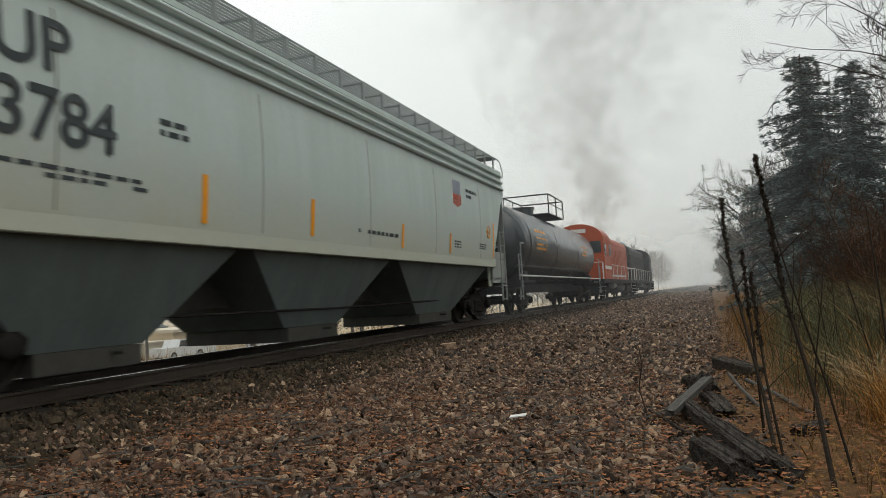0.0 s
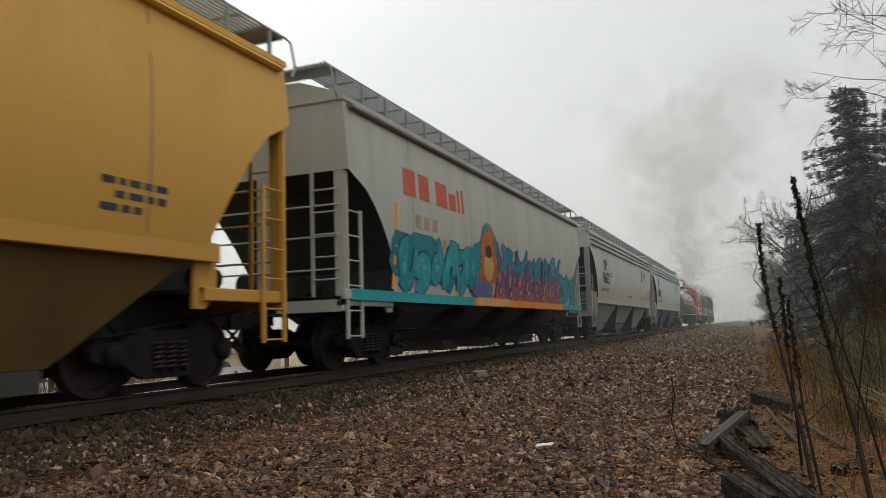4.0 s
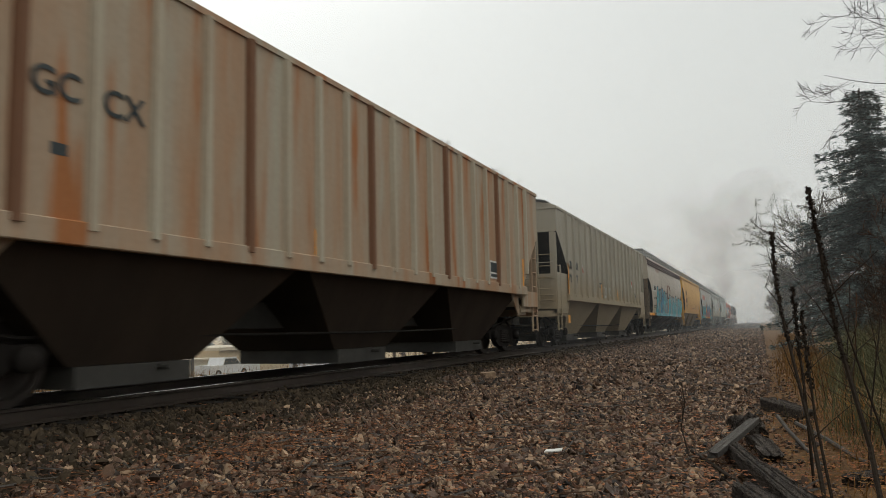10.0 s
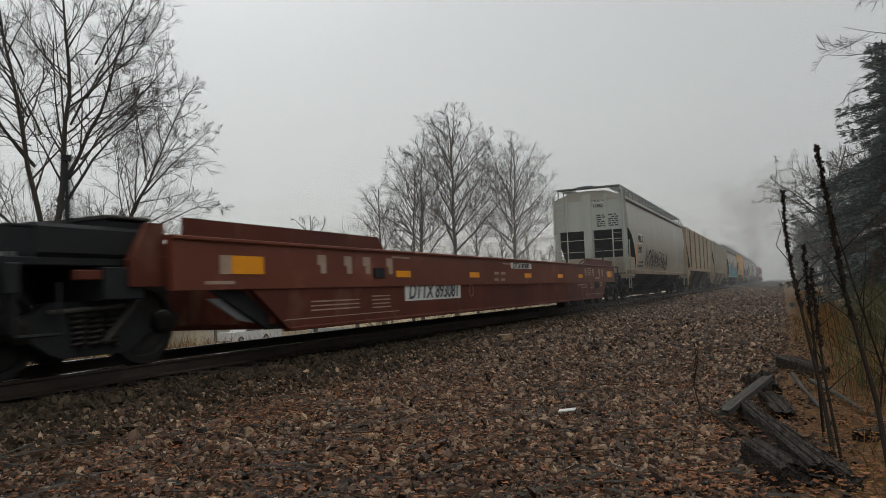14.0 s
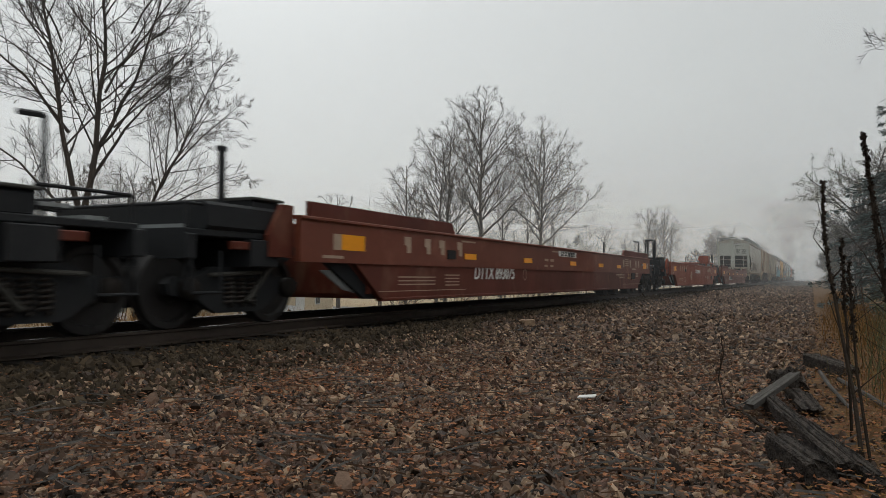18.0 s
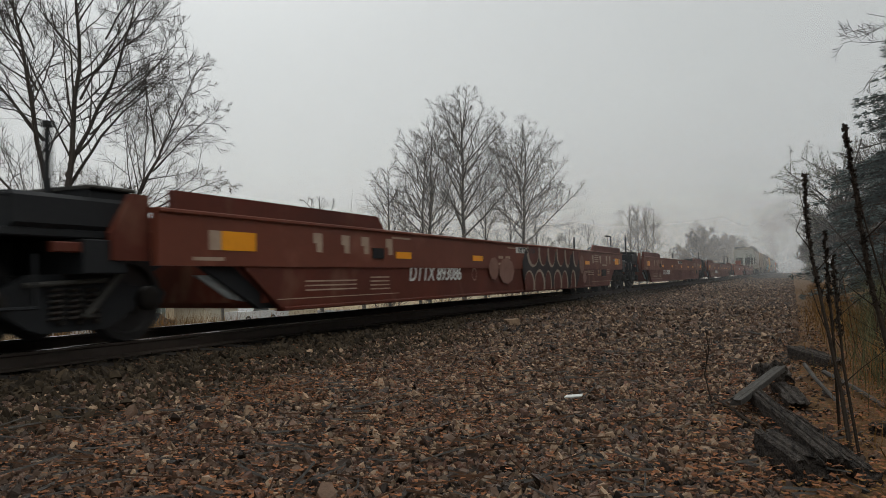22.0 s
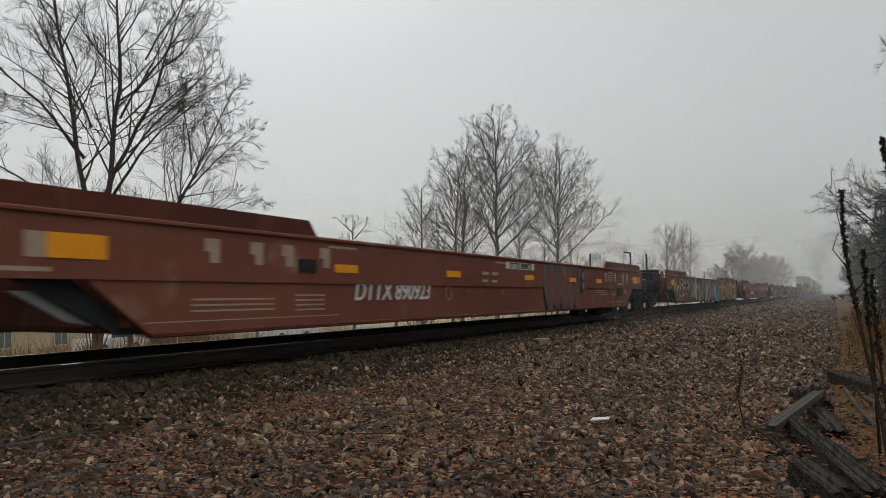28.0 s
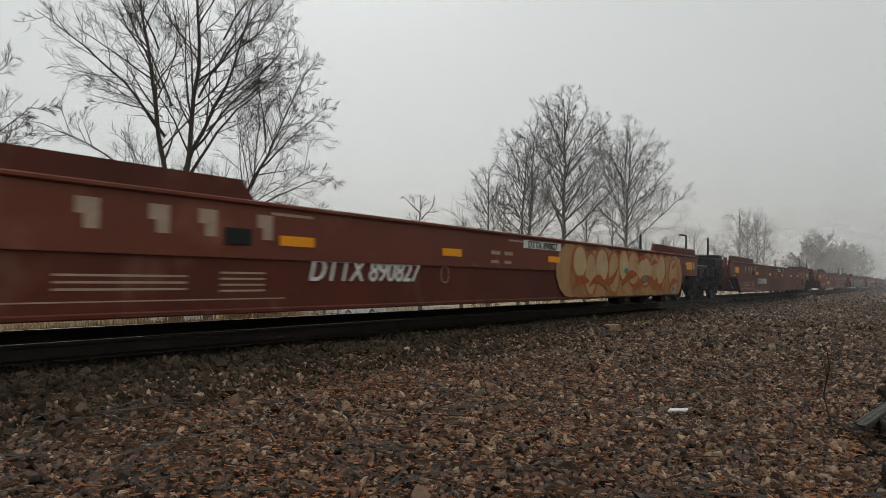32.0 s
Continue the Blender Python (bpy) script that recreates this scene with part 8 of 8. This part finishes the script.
# rank growth between the gravel and the wood
for k in range(12):
    blades("green_weeds", 1300, 8.9 + 0.16 * k + 0.3 * rg.random(), 10.5 + 1.5 * k, 0.45, 1.0, (0.25, 1.15), 0.004, M["weed"], "thin olive-green broom-like weeds", 600 + k, "weeds", lean=1.1)
for k in range(12):
    blades("dry_grass", 900, 9.3 + 0.2 * k + 0.5 * rg.random(), 8.5 + 2.0 * k, 0.5, 1.2, (0.35, 1.25), 0.0045, M["reddish" if k % 3 else "straw"], "tall matted russet stems and grass", 620 + k, lean=1.1)
for k in range(10):
    blades("dry_grass", 650, 8.15 + 0.07 * k, 17 + 4.0 * k, 0.25, 2.2, (0.10, 0.42), 0.007, M["straw"], "orange-tan grass along the gravel's edge", 640 + k, lean=0.9)
for k in range(6):
    blades("dry_grass", 500, 8.3 + 0.5 * rg.random(), 5.4 + 1.0 * k, 0.35, 0.45, (0.04, 0.22), 0.003, M["straw"], "thin tan grass in the leaf litter", 660 + k, lean=1.2)
for k, (x, y) in enumerate(((8.45, 7.6), (8.62, 7.9), (8.75, 7.2), (8.5, 8.8), (8.75, 9.6))):
    blades("grass_clump", 260, x, y, 0.07, 0.08, (0.25, 0.62), 0.004, M["straw_pale" if k % 2 else "straw_orange"], "arching tuft of pale dry grass", 680 + k, lean=1.5)
for k, (x, y) in enumerate(((8.55, 7.3), (8.8, 8.2), (8.35, 6.3), (9.1, 9.6), (8.3, 10.5), (8.9, 12.5))):
    blades("grass_clump", 300, x, y, 0.10, 0.12, (0.15, 0.50), 0.0035, M["straw_orange"], "arching clump of bright orange dry grass", 390 + k, lean=1.3)


def stem(name, label, pts, r, material, spike=None, twigs=0, seed=0, category="weed"):
    """A dead upright stalk through the points; spike: how much of it from the top is thick with seed heads."""
    rd = random.Random(seed)
    root = thing(name, label, category, "dead stalks", at=pose(*pts[0]))
    base = Vector(pts[0])
    p = [Vector(q) - base for q in pts]
    segs, tw, n = [], [], len(p) - 1
    for i in range(n):
        segs.append((tuple(p[i]), tuple(p[i + 1]), r * (1 - 0.5 * i / n), r * (1 - 0.5 * (i + 1) / n)))
    for k in range(twigs):
        i = rd.randrange(max(1, n // 3), max(2, n - 1))
        q = p[i].lerp(p[i + 1], rd.random()) if i < n else p[n]
        d = Vector((rd.gauss(0, 0.4), rd.gauss(0, 0.4), rd.uniform(0.5, 1.0))).normalized()
        e = q + d * rd.uniform(0.06, 0.2)
        tw.append([(tuple(q), tuple(e), r * 0.35, r * 0.18), (tuple(e), tuple(e + d * 0.1 + Vector((rd.gauss(0, 0.04), rd.gauss(0, 0.04), 0.03))), r * 0.2, r * 0.12)])
    part("stalk", sticks_mesh("stalk", segs, M[material], 6), None, root)
    for t in tw:
        part("twig", sticks_mesh("twig", t, M[material], 4), None, root)
    if spike:
        cs, ds = [], []
        total = sum((p[i + 1] - p[i]).length for i in range(n))
        m = int(total * spike / 0.006)
        for j in range(m):
            u = (1 - spike * j / m) * total
            i = 0
            while i < n - 1 and u > (p[i + 1] - p[i]).length:
                u -= (p[i + 1] - p[i]).length
                i += 1
            c = p[i].lerp(p[i + 1], min(1, u / (p[i + 1] - p[i]).length))
            a = rd.uniform(0, 6.283)
            cs.append(tuple(c + Vector((math.cos(a), math.sin(a), 0)) * 0.008))
            ds.append((math.cos(a), math.sin(a), 0.5))
        part("seed_head", spike_cloud("seed_head", cs, ds, [0.0125] * len(cs), M[material], seed, 10, 0.5, 1.0), None, root, "rough dark seed spike")
    return root


stem("mullein_stalk", "tall dead mullein stalk with a dark spike", [(7.63, 6.84, -0.42), (7.6, 7.0, -0.1), (7.53, 7.15, 0.35), (7.47, 7.25, 0.74), (7.45, 7.3, 1.0), (7.45, 7.3, 1.25)], 0.014, "stalk", 0.45, 6, 1)
stem("mullein_stalk", "tallest dead mullein stalk, leaning, with a dark spike", [(7.83, 5.9, -0.42), (7.8, 6.1, 0.04), (7.7, 6.2, 0.59), (7.66, 6.2, 0.96), (7.62, 6.2, 1.35)], 0.015, "stalk", 0.5, 5, 2)
stem("mullein_stalk", "short dead mullein stalk", [(7.6, 7.4, -0.42), (7.58, 7.3, 0.2), (7.56, 7.3, 0.55), (7.55, 7.3, 0.88)], 0.011, "stalk", 0.35, 4, 3)
stem("mullein_stalk", "short dead mullein stalk with side spikes", [(7.66, 6.6, -0.42), (7.6, 6.7, 0.1), (7.58, 6.8, 0.5), (7.57, 6.8, 0.72)], 0.010, "stalk", 0.4, 4, 4)
for k in range(26):
    x, y = 7.75 + 1.5 * rg.random(), 5.6 + 6.5 * rg.random()
    h, lx = rg.uniform(0.6, 1.6), rg.gauss(-0.1, 0.14)
    stem("dead_stalk", "thin dead brown weed stalk with side twigs", [(x, y, -0.42), (x + lx * 0.3, y + 0.02, -0.42 + h * 0.35), (x + lx * 0.7, y, -0.42 + h * 0.7), (x + lx, y + 0.03, -0.42 + h)], rg.uniform(0.004, 0.009), "stalk" if k % 3 else "reddish", None, 7, 400 + k)


# ---- timber and litter beside the gravel ----
def beam(name, label, p, q, w, h, material, seed, group="discarded ties", rough=0.16):
    """A battered old tie: a squared log with split, worn ends."""
    rd = random.Random(seed)
    p, q = Vector(p), Vector(q)
    d = (q - p).normalized()
    s = d.cross(Vector((0, 0, 1))).normalized()
    u = s.cross(d)
    n, g = max(9, int((q - p).length / 0.07)), Geo()
    face = ((-1, -0.9), (-0.3, -1), (0.9, -1), (1, -0.2), (1, 0.8), (0.75, 1), (0.45, 0.95), (0.3, 0.72), (0.15, 0.95), (-0.4, 1), (-0.55, 0.8), (-0.7, 1), (-0.95, 0.85), (-1, 0.1))
    m = len(face)
    for i in range(n):
        c = p.lerp(q, i / (n - 1))
        end = i in (0, n - 1)
        for j, (a, b) in enumerate(face):
            k = 0.98 + rough * noise.noise(Vector((i * 0.3, j * 1.7, seed * 9.1))) + (0.1 * rd.random() - 0.14 if end else 0)
            g.v.append(tuple(c + s * a * w / 2 * k + u * b * h / 2 * k + d * (rd.uniform(-0.07, 0.07) if end else 0)))
    for i in range(n - 1):
        g.f += [(i * m + j, i * m + (j + 1) % m, i * m + m + (j + 1) % m, i * m + m + j) for j in range(m)]
    g.f += [tuple(range(m)), tuple(range((n - 1) * m, n * m))]
    return solo(name, g, M[material], label, "timber", group)


beam("old_tie", "rotten dark railway tie lying in the leaves", (7.06, 8.25, -0.33), (7.53, 6.25, -0.36), 0.11, 0.14, "old_tie", 1)
beam("old_tie", "broken end of a dark tie with spike holes", (7.20, 6.62, -0.325), (7.40, 6.06, -0.34), 0.15, 0.15, "old_tie", 2, rough=0.08)
beam("old_tie", "splintered dark tie half sunk in litter", (7.28, 7.6, -0.36), (7.66, 6.15, -0.38), 0.09, 0.11, "old_tie", 3, rough=0.3)
beam("old_tie", "splintered piece of a rotten tie", (7.24, 8.9, -0.35), (7.38, 8.0, -0.37), 0.15, 0.12, "old_tie", 8, rough=0.4)
beam("old_tie", "crumbled end of a rotten tie", (7.05, 10.1, -0.35), (7.26, 9.4, -0.36), 0.2, 0.15, "old_tie", 9, rough=0.45)
beam("plank", "short silvery plank across the tie", (6.97, 7.75, -0.29), (7.24, 9.17, -0.21), 0.085, 0.05, "grey_wood", 4, "", rough=0.05)
beam("old_tie", "pale-topped tie end in the grass", (7.36, 11.85, -0.33), (7.72, 10.65, -0.34), 0.2, 0.16, "old_tie", 5, rough=0.1)
beam("stump", "low charred stump among brown leaves", (7.16, 9.4, -0.42), (7.18, 9.45, -0.24), 0.22, 0.2, "old_tie", 6, "")
beam("stone_block", "dark stone in the weeds", (7.84, 7.45, -0.38), (8.0, 7.55, -0.37), 0.14, 0.1, "old_tie", 7, "")


def branch(label, pts, r, material, seed):
    rd = random.Random(seed)
    g = Geo()
    for i, (a, b) in enumerate(zip(pts, pts[1:])):
        g.tube(a, b, r * (1 - 0.5 * i / len(pts)), r * (1 - 0.5 * (i + 1) / len(pts)), 7)
    return solo("fallen_branch", g, M[material], label, "branch", "fallen branches", smooth=True)


branch("thin bent stick on the gravel", [(6.77, 8.3, -0.36), (6.92, 7.9, -0.37), (7.03, 7.54, -0.37), (7.14, 7.2, -0.36), (7.19, 6.87, -0.38), (7.17, 6.7, -0.39)], 0.014, "stalk", 1)
branch("long pale stick across the gravel", [(6.2, 15.7, -0.37), (6.7, 15.3, -0.36), (7.0, 14.6, -0.36), (7.25, 14.0, -0.38)], 0.018, "grey_wood", 2)
branch("peeled grey branch in the grass", [(7.44, 10.3, -0.3), (7.52, 9.4, -0.33), (7.6, 8.6, -0.34), (7.68, 7.9, -0.36)], 0.02, "grey_wood", 3)
branch("peeled grey branch in the grass", [(7.6, 10.0, -0.33), (7.8, 9.0, -0.34), (7.95, 8.2, -0.36), (8.05, 7.8, -0.36)], 0.022, "grey_wood", 4)
branch("dark stick among the stones", [(3.05, 8.6, -0.36), (3.2, 8.62, -0.35), (3.35, 8.58, -0.36)], 0.022, "stalk", 5)
branch("dark stick among the stones", [(4.6, 20.9, -0.36), (4.85, 20.7, -0.33), (5.1, 20.8, -0.36)], 0.03, "stalk", 6)
stem("dead_stalk", "bare sapling rising from the gravel", [(6.74, 8.4, -0.42), (6.68, 8.5, -0.2), (6.72, 8.5, 0.0), (6.7, 8.5, 0.16)], 0.007, "stalk", None, 5, 9)
scrap = Geo().add([(-0.07, -0.035, 0), (0.07, -0.04, 0.012), (0.075, 0.035, 0.02), (-0.06, 0.04, 0.006), (-0.07, -0.035, 0.008), (0.07, -0.04, 0.02), (0.075, 0.035, 0.028), (-0.06, 0.04, 0.014)], [(0, 3, 2, 1), (4, 5, 6, 7), (0, 1, 5, 4), (1, 2, 6, 5), (2, 3, 7, 6), (3, 0, 4, 7)])
beam("loose_rock", "pale lump of rock at the track's edge", (2.3, 15.75, -0.27), (2.45, 15.9, -0.26), 0.16, 0.13, "stone_pale", 31, "", rough=0.2)
solo("litter_scrap", scrap, M["paper"], "white scrap of litter lying on the gravel", "litter", at=pose(5.73, 7.93, -0.355, 0, 0, 10))


# ---- buildings beyond the track ----
def window(parent, x, y, z, w, h, shutters=True):
    f = part("window", Geo().box(x, x + 0.06, y - w / 2 - 0.08, y + w / 2 + 0.08, z - 0.08, z + h + 0.08), M["white_wall"], parent)
    part("pane", Geo().box(x + 0.06, x + 0.08, y - w / 2, y - 0.03, z, z + h).box(x + 0.06, x + 0.08, y + 0.03, y + w / 2, z, z + h), M["shutter" if shutters else "glass_dark"], f)


b = thing("low_building", "long low beige block building with shuttered windows", "building", at=pose(-40, 0, -3.2))
part("wall", Geo().box(-9, 0, 22, 49.9, 0, 2.2), M["beige"], b)
part("roof", Geo().ext([(-9.5, 2.2), (0.5, 2.2), (0.5, 2.35), (-0.5, 3.35), (-8.5, 3.35), (-9.5, 2.35)], "y", 21.5, 50.4), M["roof_pale"], b)
for y in (24, 28, 32, 36, 39.5, 42.6, 45.6, 48.4):
    window(b, 0, y, 0.75, 0.9, 1.2)
b = thing("block_building", "stepped beige block building with flat pale roofs", "building", at=pose(-38, 0, -3.4))
part("wall", Geo().box(-9, 0, 57, 68, 0, 2.5), M["beige"], b)
part("low_wall", Geo().box(-6, -0.2, 51.5, 57, 0, 1.75), M["pale_wall"], b)
part("parapet", Geo().box(-9.2, 0.2, 56.8, 68.2, 2.5, 2.78), M["roof_pale"], b)
part("low_roof", Geo().box(-6.2, 0.0, 51.3, 56.8, 1.75, 1.9), M["roof_pale"], b)
part("gutter", Geo().box(0.2, 0.3, 57, 68, 2.42, 2.5), M["low_tan"], b)
for y in (59.0, 65.2):
    window(b, 0, y, 1.2, 0.7, 0.6, False)
part("door", Geo().box(0, 0.05, 61.6, 63.0, 0, 2.0), M["white_wall"], b)
b = thing("workshop", "long workshop with a dark teal roof and roof vents", "building", at=pose(-55, 0, -3.4))
part("wall", Geo().box(-9, 0, 44, 76, 0, 2.6), M["white_wall"], b)
part("roof", Geo().ext([(-9.4, 2.6), (0.4, 2.6), (0.4, 2.75), (-2.5, 3.9), (-7, 3.9), (-9.4, 2.75)], "y", 43.6, 76.4), M["roof_dark"], b)
for y in (50, 57, 63, 70):
    part("roof_vent", Geo().box(-2.4, -1.4, y, y + 1.6, 3.2, 4.3), M["galv"], b)
b = thing("house", "white clapboard house under a dark roof", "building", at=pose(-58, 0, -3.3))
part("wall", Geo().box(-8, 0, 62, 78, 0, 3.4), M["white_wall"], b)
part("roof", Geo().ext([(-8.6, 3.3), (0.6, 3.3), (0.6, 3.45), (-4, 6.2), (-8.6, 3.45)], "y", 61.4, 78.6), M["roof_dark"], b)
for y in (64.5, 68, 72, 75.5):
    window(b, 0, y, 1.2, 1.0, 1.3, False)
b = thing("house", "white gabled house beyond the sheds", "building", at=pose(-62, 0, -3.3))
part("wall", Geo().box(-8, 0, 40, 56, 0, 3.6), M["white_wall"], b)
part("roof", Geo().ext([(-8.6, 3.5), (0.6, 3.5), (0.6, 3.65), (-4, 6.4), (-8.6, 3.65)], "y", 39.4, 56.6), M["roof_dark"], b)
for y in (43, 47, 51, 54):
    window(b, 0, y, 1.2, 1.0, 1.3, False)
pole = thing("utility_pole", "wooden utility pole with one crossarm", "pole", at=pose(-33, 47.9, -3.1))
part("post", Geo().tube((0, 0, 0), (0, 0, 3.6), 0.11, 0.09, 10), M["bark"], pole)


def parked(label, name, x, y, paint, truck_bed, rz=90):
    c = thing(name, label, "vehicle", at=pose(x, y, ground_z(x) + 0.02, 0, 0, rz))
    prof = [(-2.4, 0.35), (2.4, 0.35), (2.45, 0.8), (2.3, 0.98), (1.2, 1.05), (0.6, 1.62), (-0.75, 1.66), (-1.0, 1.05), (-2.4, 1.05)] if truck_bed else [(-2.2, 0.3), (2.2, 0.3), (2.25, 0.7), (1.2, 0.92), (0.5, 1.38), (-1.1, 1.4), (-1.9, 0.98), (-2.25, 0.9)]
    part("body", Geo().ext([(a, z) for a, z in prof], "y", -0.88, 0.88), M[paint], c)
    gl = [(1.0, 1.08), (0.56, 1.55), (-0.7, 1.58), (-0.9, 1.08)] if truck_bed else [(1.05, 0.95), (0.45, 1.33), (-1.05, 1.34), (-1.7, 0.98)]
    part("side_window", Geo().ext(gl, "y", 0.885, 0.89).ext(gl, "y", -0.89, -0.885), M["glass_dark"], c)
    for xx in (-1.5, 1.5):
        for yy in (-0.8, 0.8):
            w = part("wheel", Geo().tube((xx, yy - 0.1, 0.34), (xx, yy + 0.1, 0.34), 0.34, n=18), M["rubber"], c)
            part("rim", Geo().tube((xx, yy - 0.105, 0.34), (xx, yy + 0.105, 0.34), 0.19, n=14), M["galv"], w)
    return c


parked("white pickup parked by the beige building", "pickup_truck", -36.5, 37.2, "car_white", True, 100)
parked("dark sedan parked by the beige building", "sedan", -36.5, 43.5, "car_dark", False, 95)
parked("white van parked near the block building", "pickup_truck", -35.0, 54.0, "car_white", True, 85)
lot = new("pavement", bulk("pavement", [(-46, 15, ground_z(-46) + 0.012), (-31, 15, ground_z(-31) + 0.012), (-31, 80, ground_z(-31) + 0.012), (-46, 80, ground_z(-46) + 0.012)], [(0, 1, 2, 3)], M["asphalt"]))
tagged(lot, "wet asphalt yard before the buildings", "pavement", kind="structure")

for k in range(16):
    spruce_tree("low dark conifer beyond the yard", -78 - 6 * rg.random(), 34 + 8 * k, 4.6 + 1.2 * rg.random(), 2.6, 800 + k, "pine", 0.02)

# ---- ties under the rails ----
TIE = Geo().slab(-1.22, 1.22, -0.11, 0.11, -0.36, -0.178, 0.015).mesh("tie", M["tie"])
for k in range(150):
    t = part("tie", TIE, None, track)
    t.matrix_basis = pose(0.03 * math.sin(k * 7.3), -3 + 0.52 * k, 0.004 * math.sin(k * 3.1), 0, 0, 0.8 * math.sin(k * 5.7))

# ---- fog and engine smoke ----
def veil(name, colour, alpha, low, high, scale, seed):
    """Thin fog or smoke: scatters light, mostly clear, thinning with height and in drifts."""
    m = bpy.data.materials.new(name)
    m.use_nodes = True
    n, l = m.node_tree.nodes, m.node_tree.links
    n.clear()
    tc = n.new("ShaderNodeTexCoord")
    nz = n.new("ShaderNodeTexNoise")
    nz.inputs["Scale"].default_value, nz.inputs["Detail"].default_value = scale, 4
    sh = n.new("ShaderNodeMapping")
    sh.inputs["Location"].default_value = (seed * 13.7, seed * 3.1, 0)
    l.new(tc.outputs["Object"], sh.inputs[0])
    l.new(sh.outputs[0], nz.inputs["Vector"])
    dr = n.new("ShaderNodeMapRange")
    dr.inputs[1].default_value, dr.inputs[2].default_value = 0.3, 0.7
    dr.inputs[3].default_value, dr.inputs[4].default_value = alpha * 0.75, alpha * 1.25
    l.new(nz.outputs[0], dr.inputs[0])
    fac = dr.outputs[0]
    if high:
        sep = n.new("ShaderNodeSeparateXYZ")
        l.new(tc.outputs["Object"], sep.inputs[0])
        up = n.new("ShaderNodeMapRange")
        up.interpolation_type = "SMOOTHSTEP"
        up.inputs[1].default_value, up.inputs[2].default_value, up.inputs[3].default_value, up.inputs[4].default_value = low, high, 1, 0
        l.new(sep.outputs[2], up.inputs[0])
        mu = n.new("ShaderNodeMath")
        mu.operation = "MULTIPLY"
        l.new(fac, mu.inputs[0])
        l.new(up.outputs[0], mu.inputs[1])
        fac = mu.outputs[0]
    df, tr, both, clear, mix, out = (n.new("ShaderNode" + s) for s in ("BsdfDiffuse", "BsdfTranslucent", "MixShader", "BsdfTransparent", "MixShader", "OutputMaterial"))
    df.inputs[0].default_value = tr.inputs[0].default_value = (*colour, 1)
    l.new(df.outputs[0], both.inputs[1])
    l.new(tr.outputs[0], both.inputs[2])
    l.new(clear.outputs[0], mix.inputs[1])
    l.new(both.outputs[0], mix.inputs[2])
    l.new(fac, mix.inputs[0])
    l.new(mix.outputs[0], out.inputs[0])
    return m


for k, (y, a) in enumerate(((24, 0.045), (45, 0.045), (62, 0.05), (88, 0.06), (120, 0.08), (170, 0.12), (240, 0.17), (340, 0.26), (480, 0.42))):
    v = [(x, y + 6 * math.sin(x * 0.02 + k), z) for z in (-6, 10, 25, 45, 70) for x in range(-900, 901, 60)]
    f = [(j * 31 + i, j * 31 + i + 1, j * 31 + 32 + i, j * 31 + 31 + i) for j in range(4) for i in range(30)]
    fog = new("fog_bank", bulk("fog_bank", v, f, veil("thin fog", (0.98, 0.99, 1.0), a, 6, 62, 0.02, k), True))
    tagged(fog, "thin pale fog hanging over the line", "fog", kind="stuff")
SMOKE = veil("diesel smoke", (0.34, 0.295, 0.265), 0.024, 0, 0, 0.25, 2)
plume = train_thing("smoke_plume", "brown-grey diesel smoke rising from the locomotives", "smoke", 58.0)
rs = np.random.default_rng(12)
for k in range(9):
    # wisps: small irregular flakes, thick at the core and thinning outwards
    n = (90, 76, 64, 56, 50, 46, 44, 42, 40)[k]
    h = 22 * ((k + rs.uniform(0, 1.25, n)) / 9) ** 1.2
    sd = 0.40 + 0.27 * h
    c = np.stack([0.10 * h + 0.8 * np.sin(h * 0.5) * h / 22 + rs.normal(0, 1, n) * sd, -0.5 * h + rs.normal(0, 1, n) * sd * 1.2, 4.7 + h], 1)
    d1 = rs.normal(0, 1, (n, 3))
    d1 /= np.linalg.norm(d1, axis=1)[:, None]
    d2 = np.cross(d1, rs.normal(0, 1, (n, 3)))
    d2 /= np.linalg.norm(d2, axis=1)[:, None]
    size = (0.6 + 0.20 * h) * rs.uniform(0.6, 1.5, n)
    ang = np.arange(7) * 2 * np.pi / 7
    rad = size[:, None] * rs.uniform(0.55, 1.15, (n, 7))
    v = (c[:, None, :] + d1[:, None, :] * (rad * np.cos(ang))[:, :, None] + d2[:, None, :] * (rad * np.sin(ang))[:, :, None]).reshape(-1, 3)
    tagged(part("wisp", bulk("wisp", v, np.arange(7 * n).reshape(-1, 7).tolist(), SMOKE), None, plume), kind="stuff")


def motions():
    """The train draws away along the track; the smoke goes with it."""
    for ob, u in MOVERS:
        walk(ob, [(t, pose(0, u + travelled(t) - (0.55 if t == 0 else 0), 0)) for t in range(0, 33)])


motions()
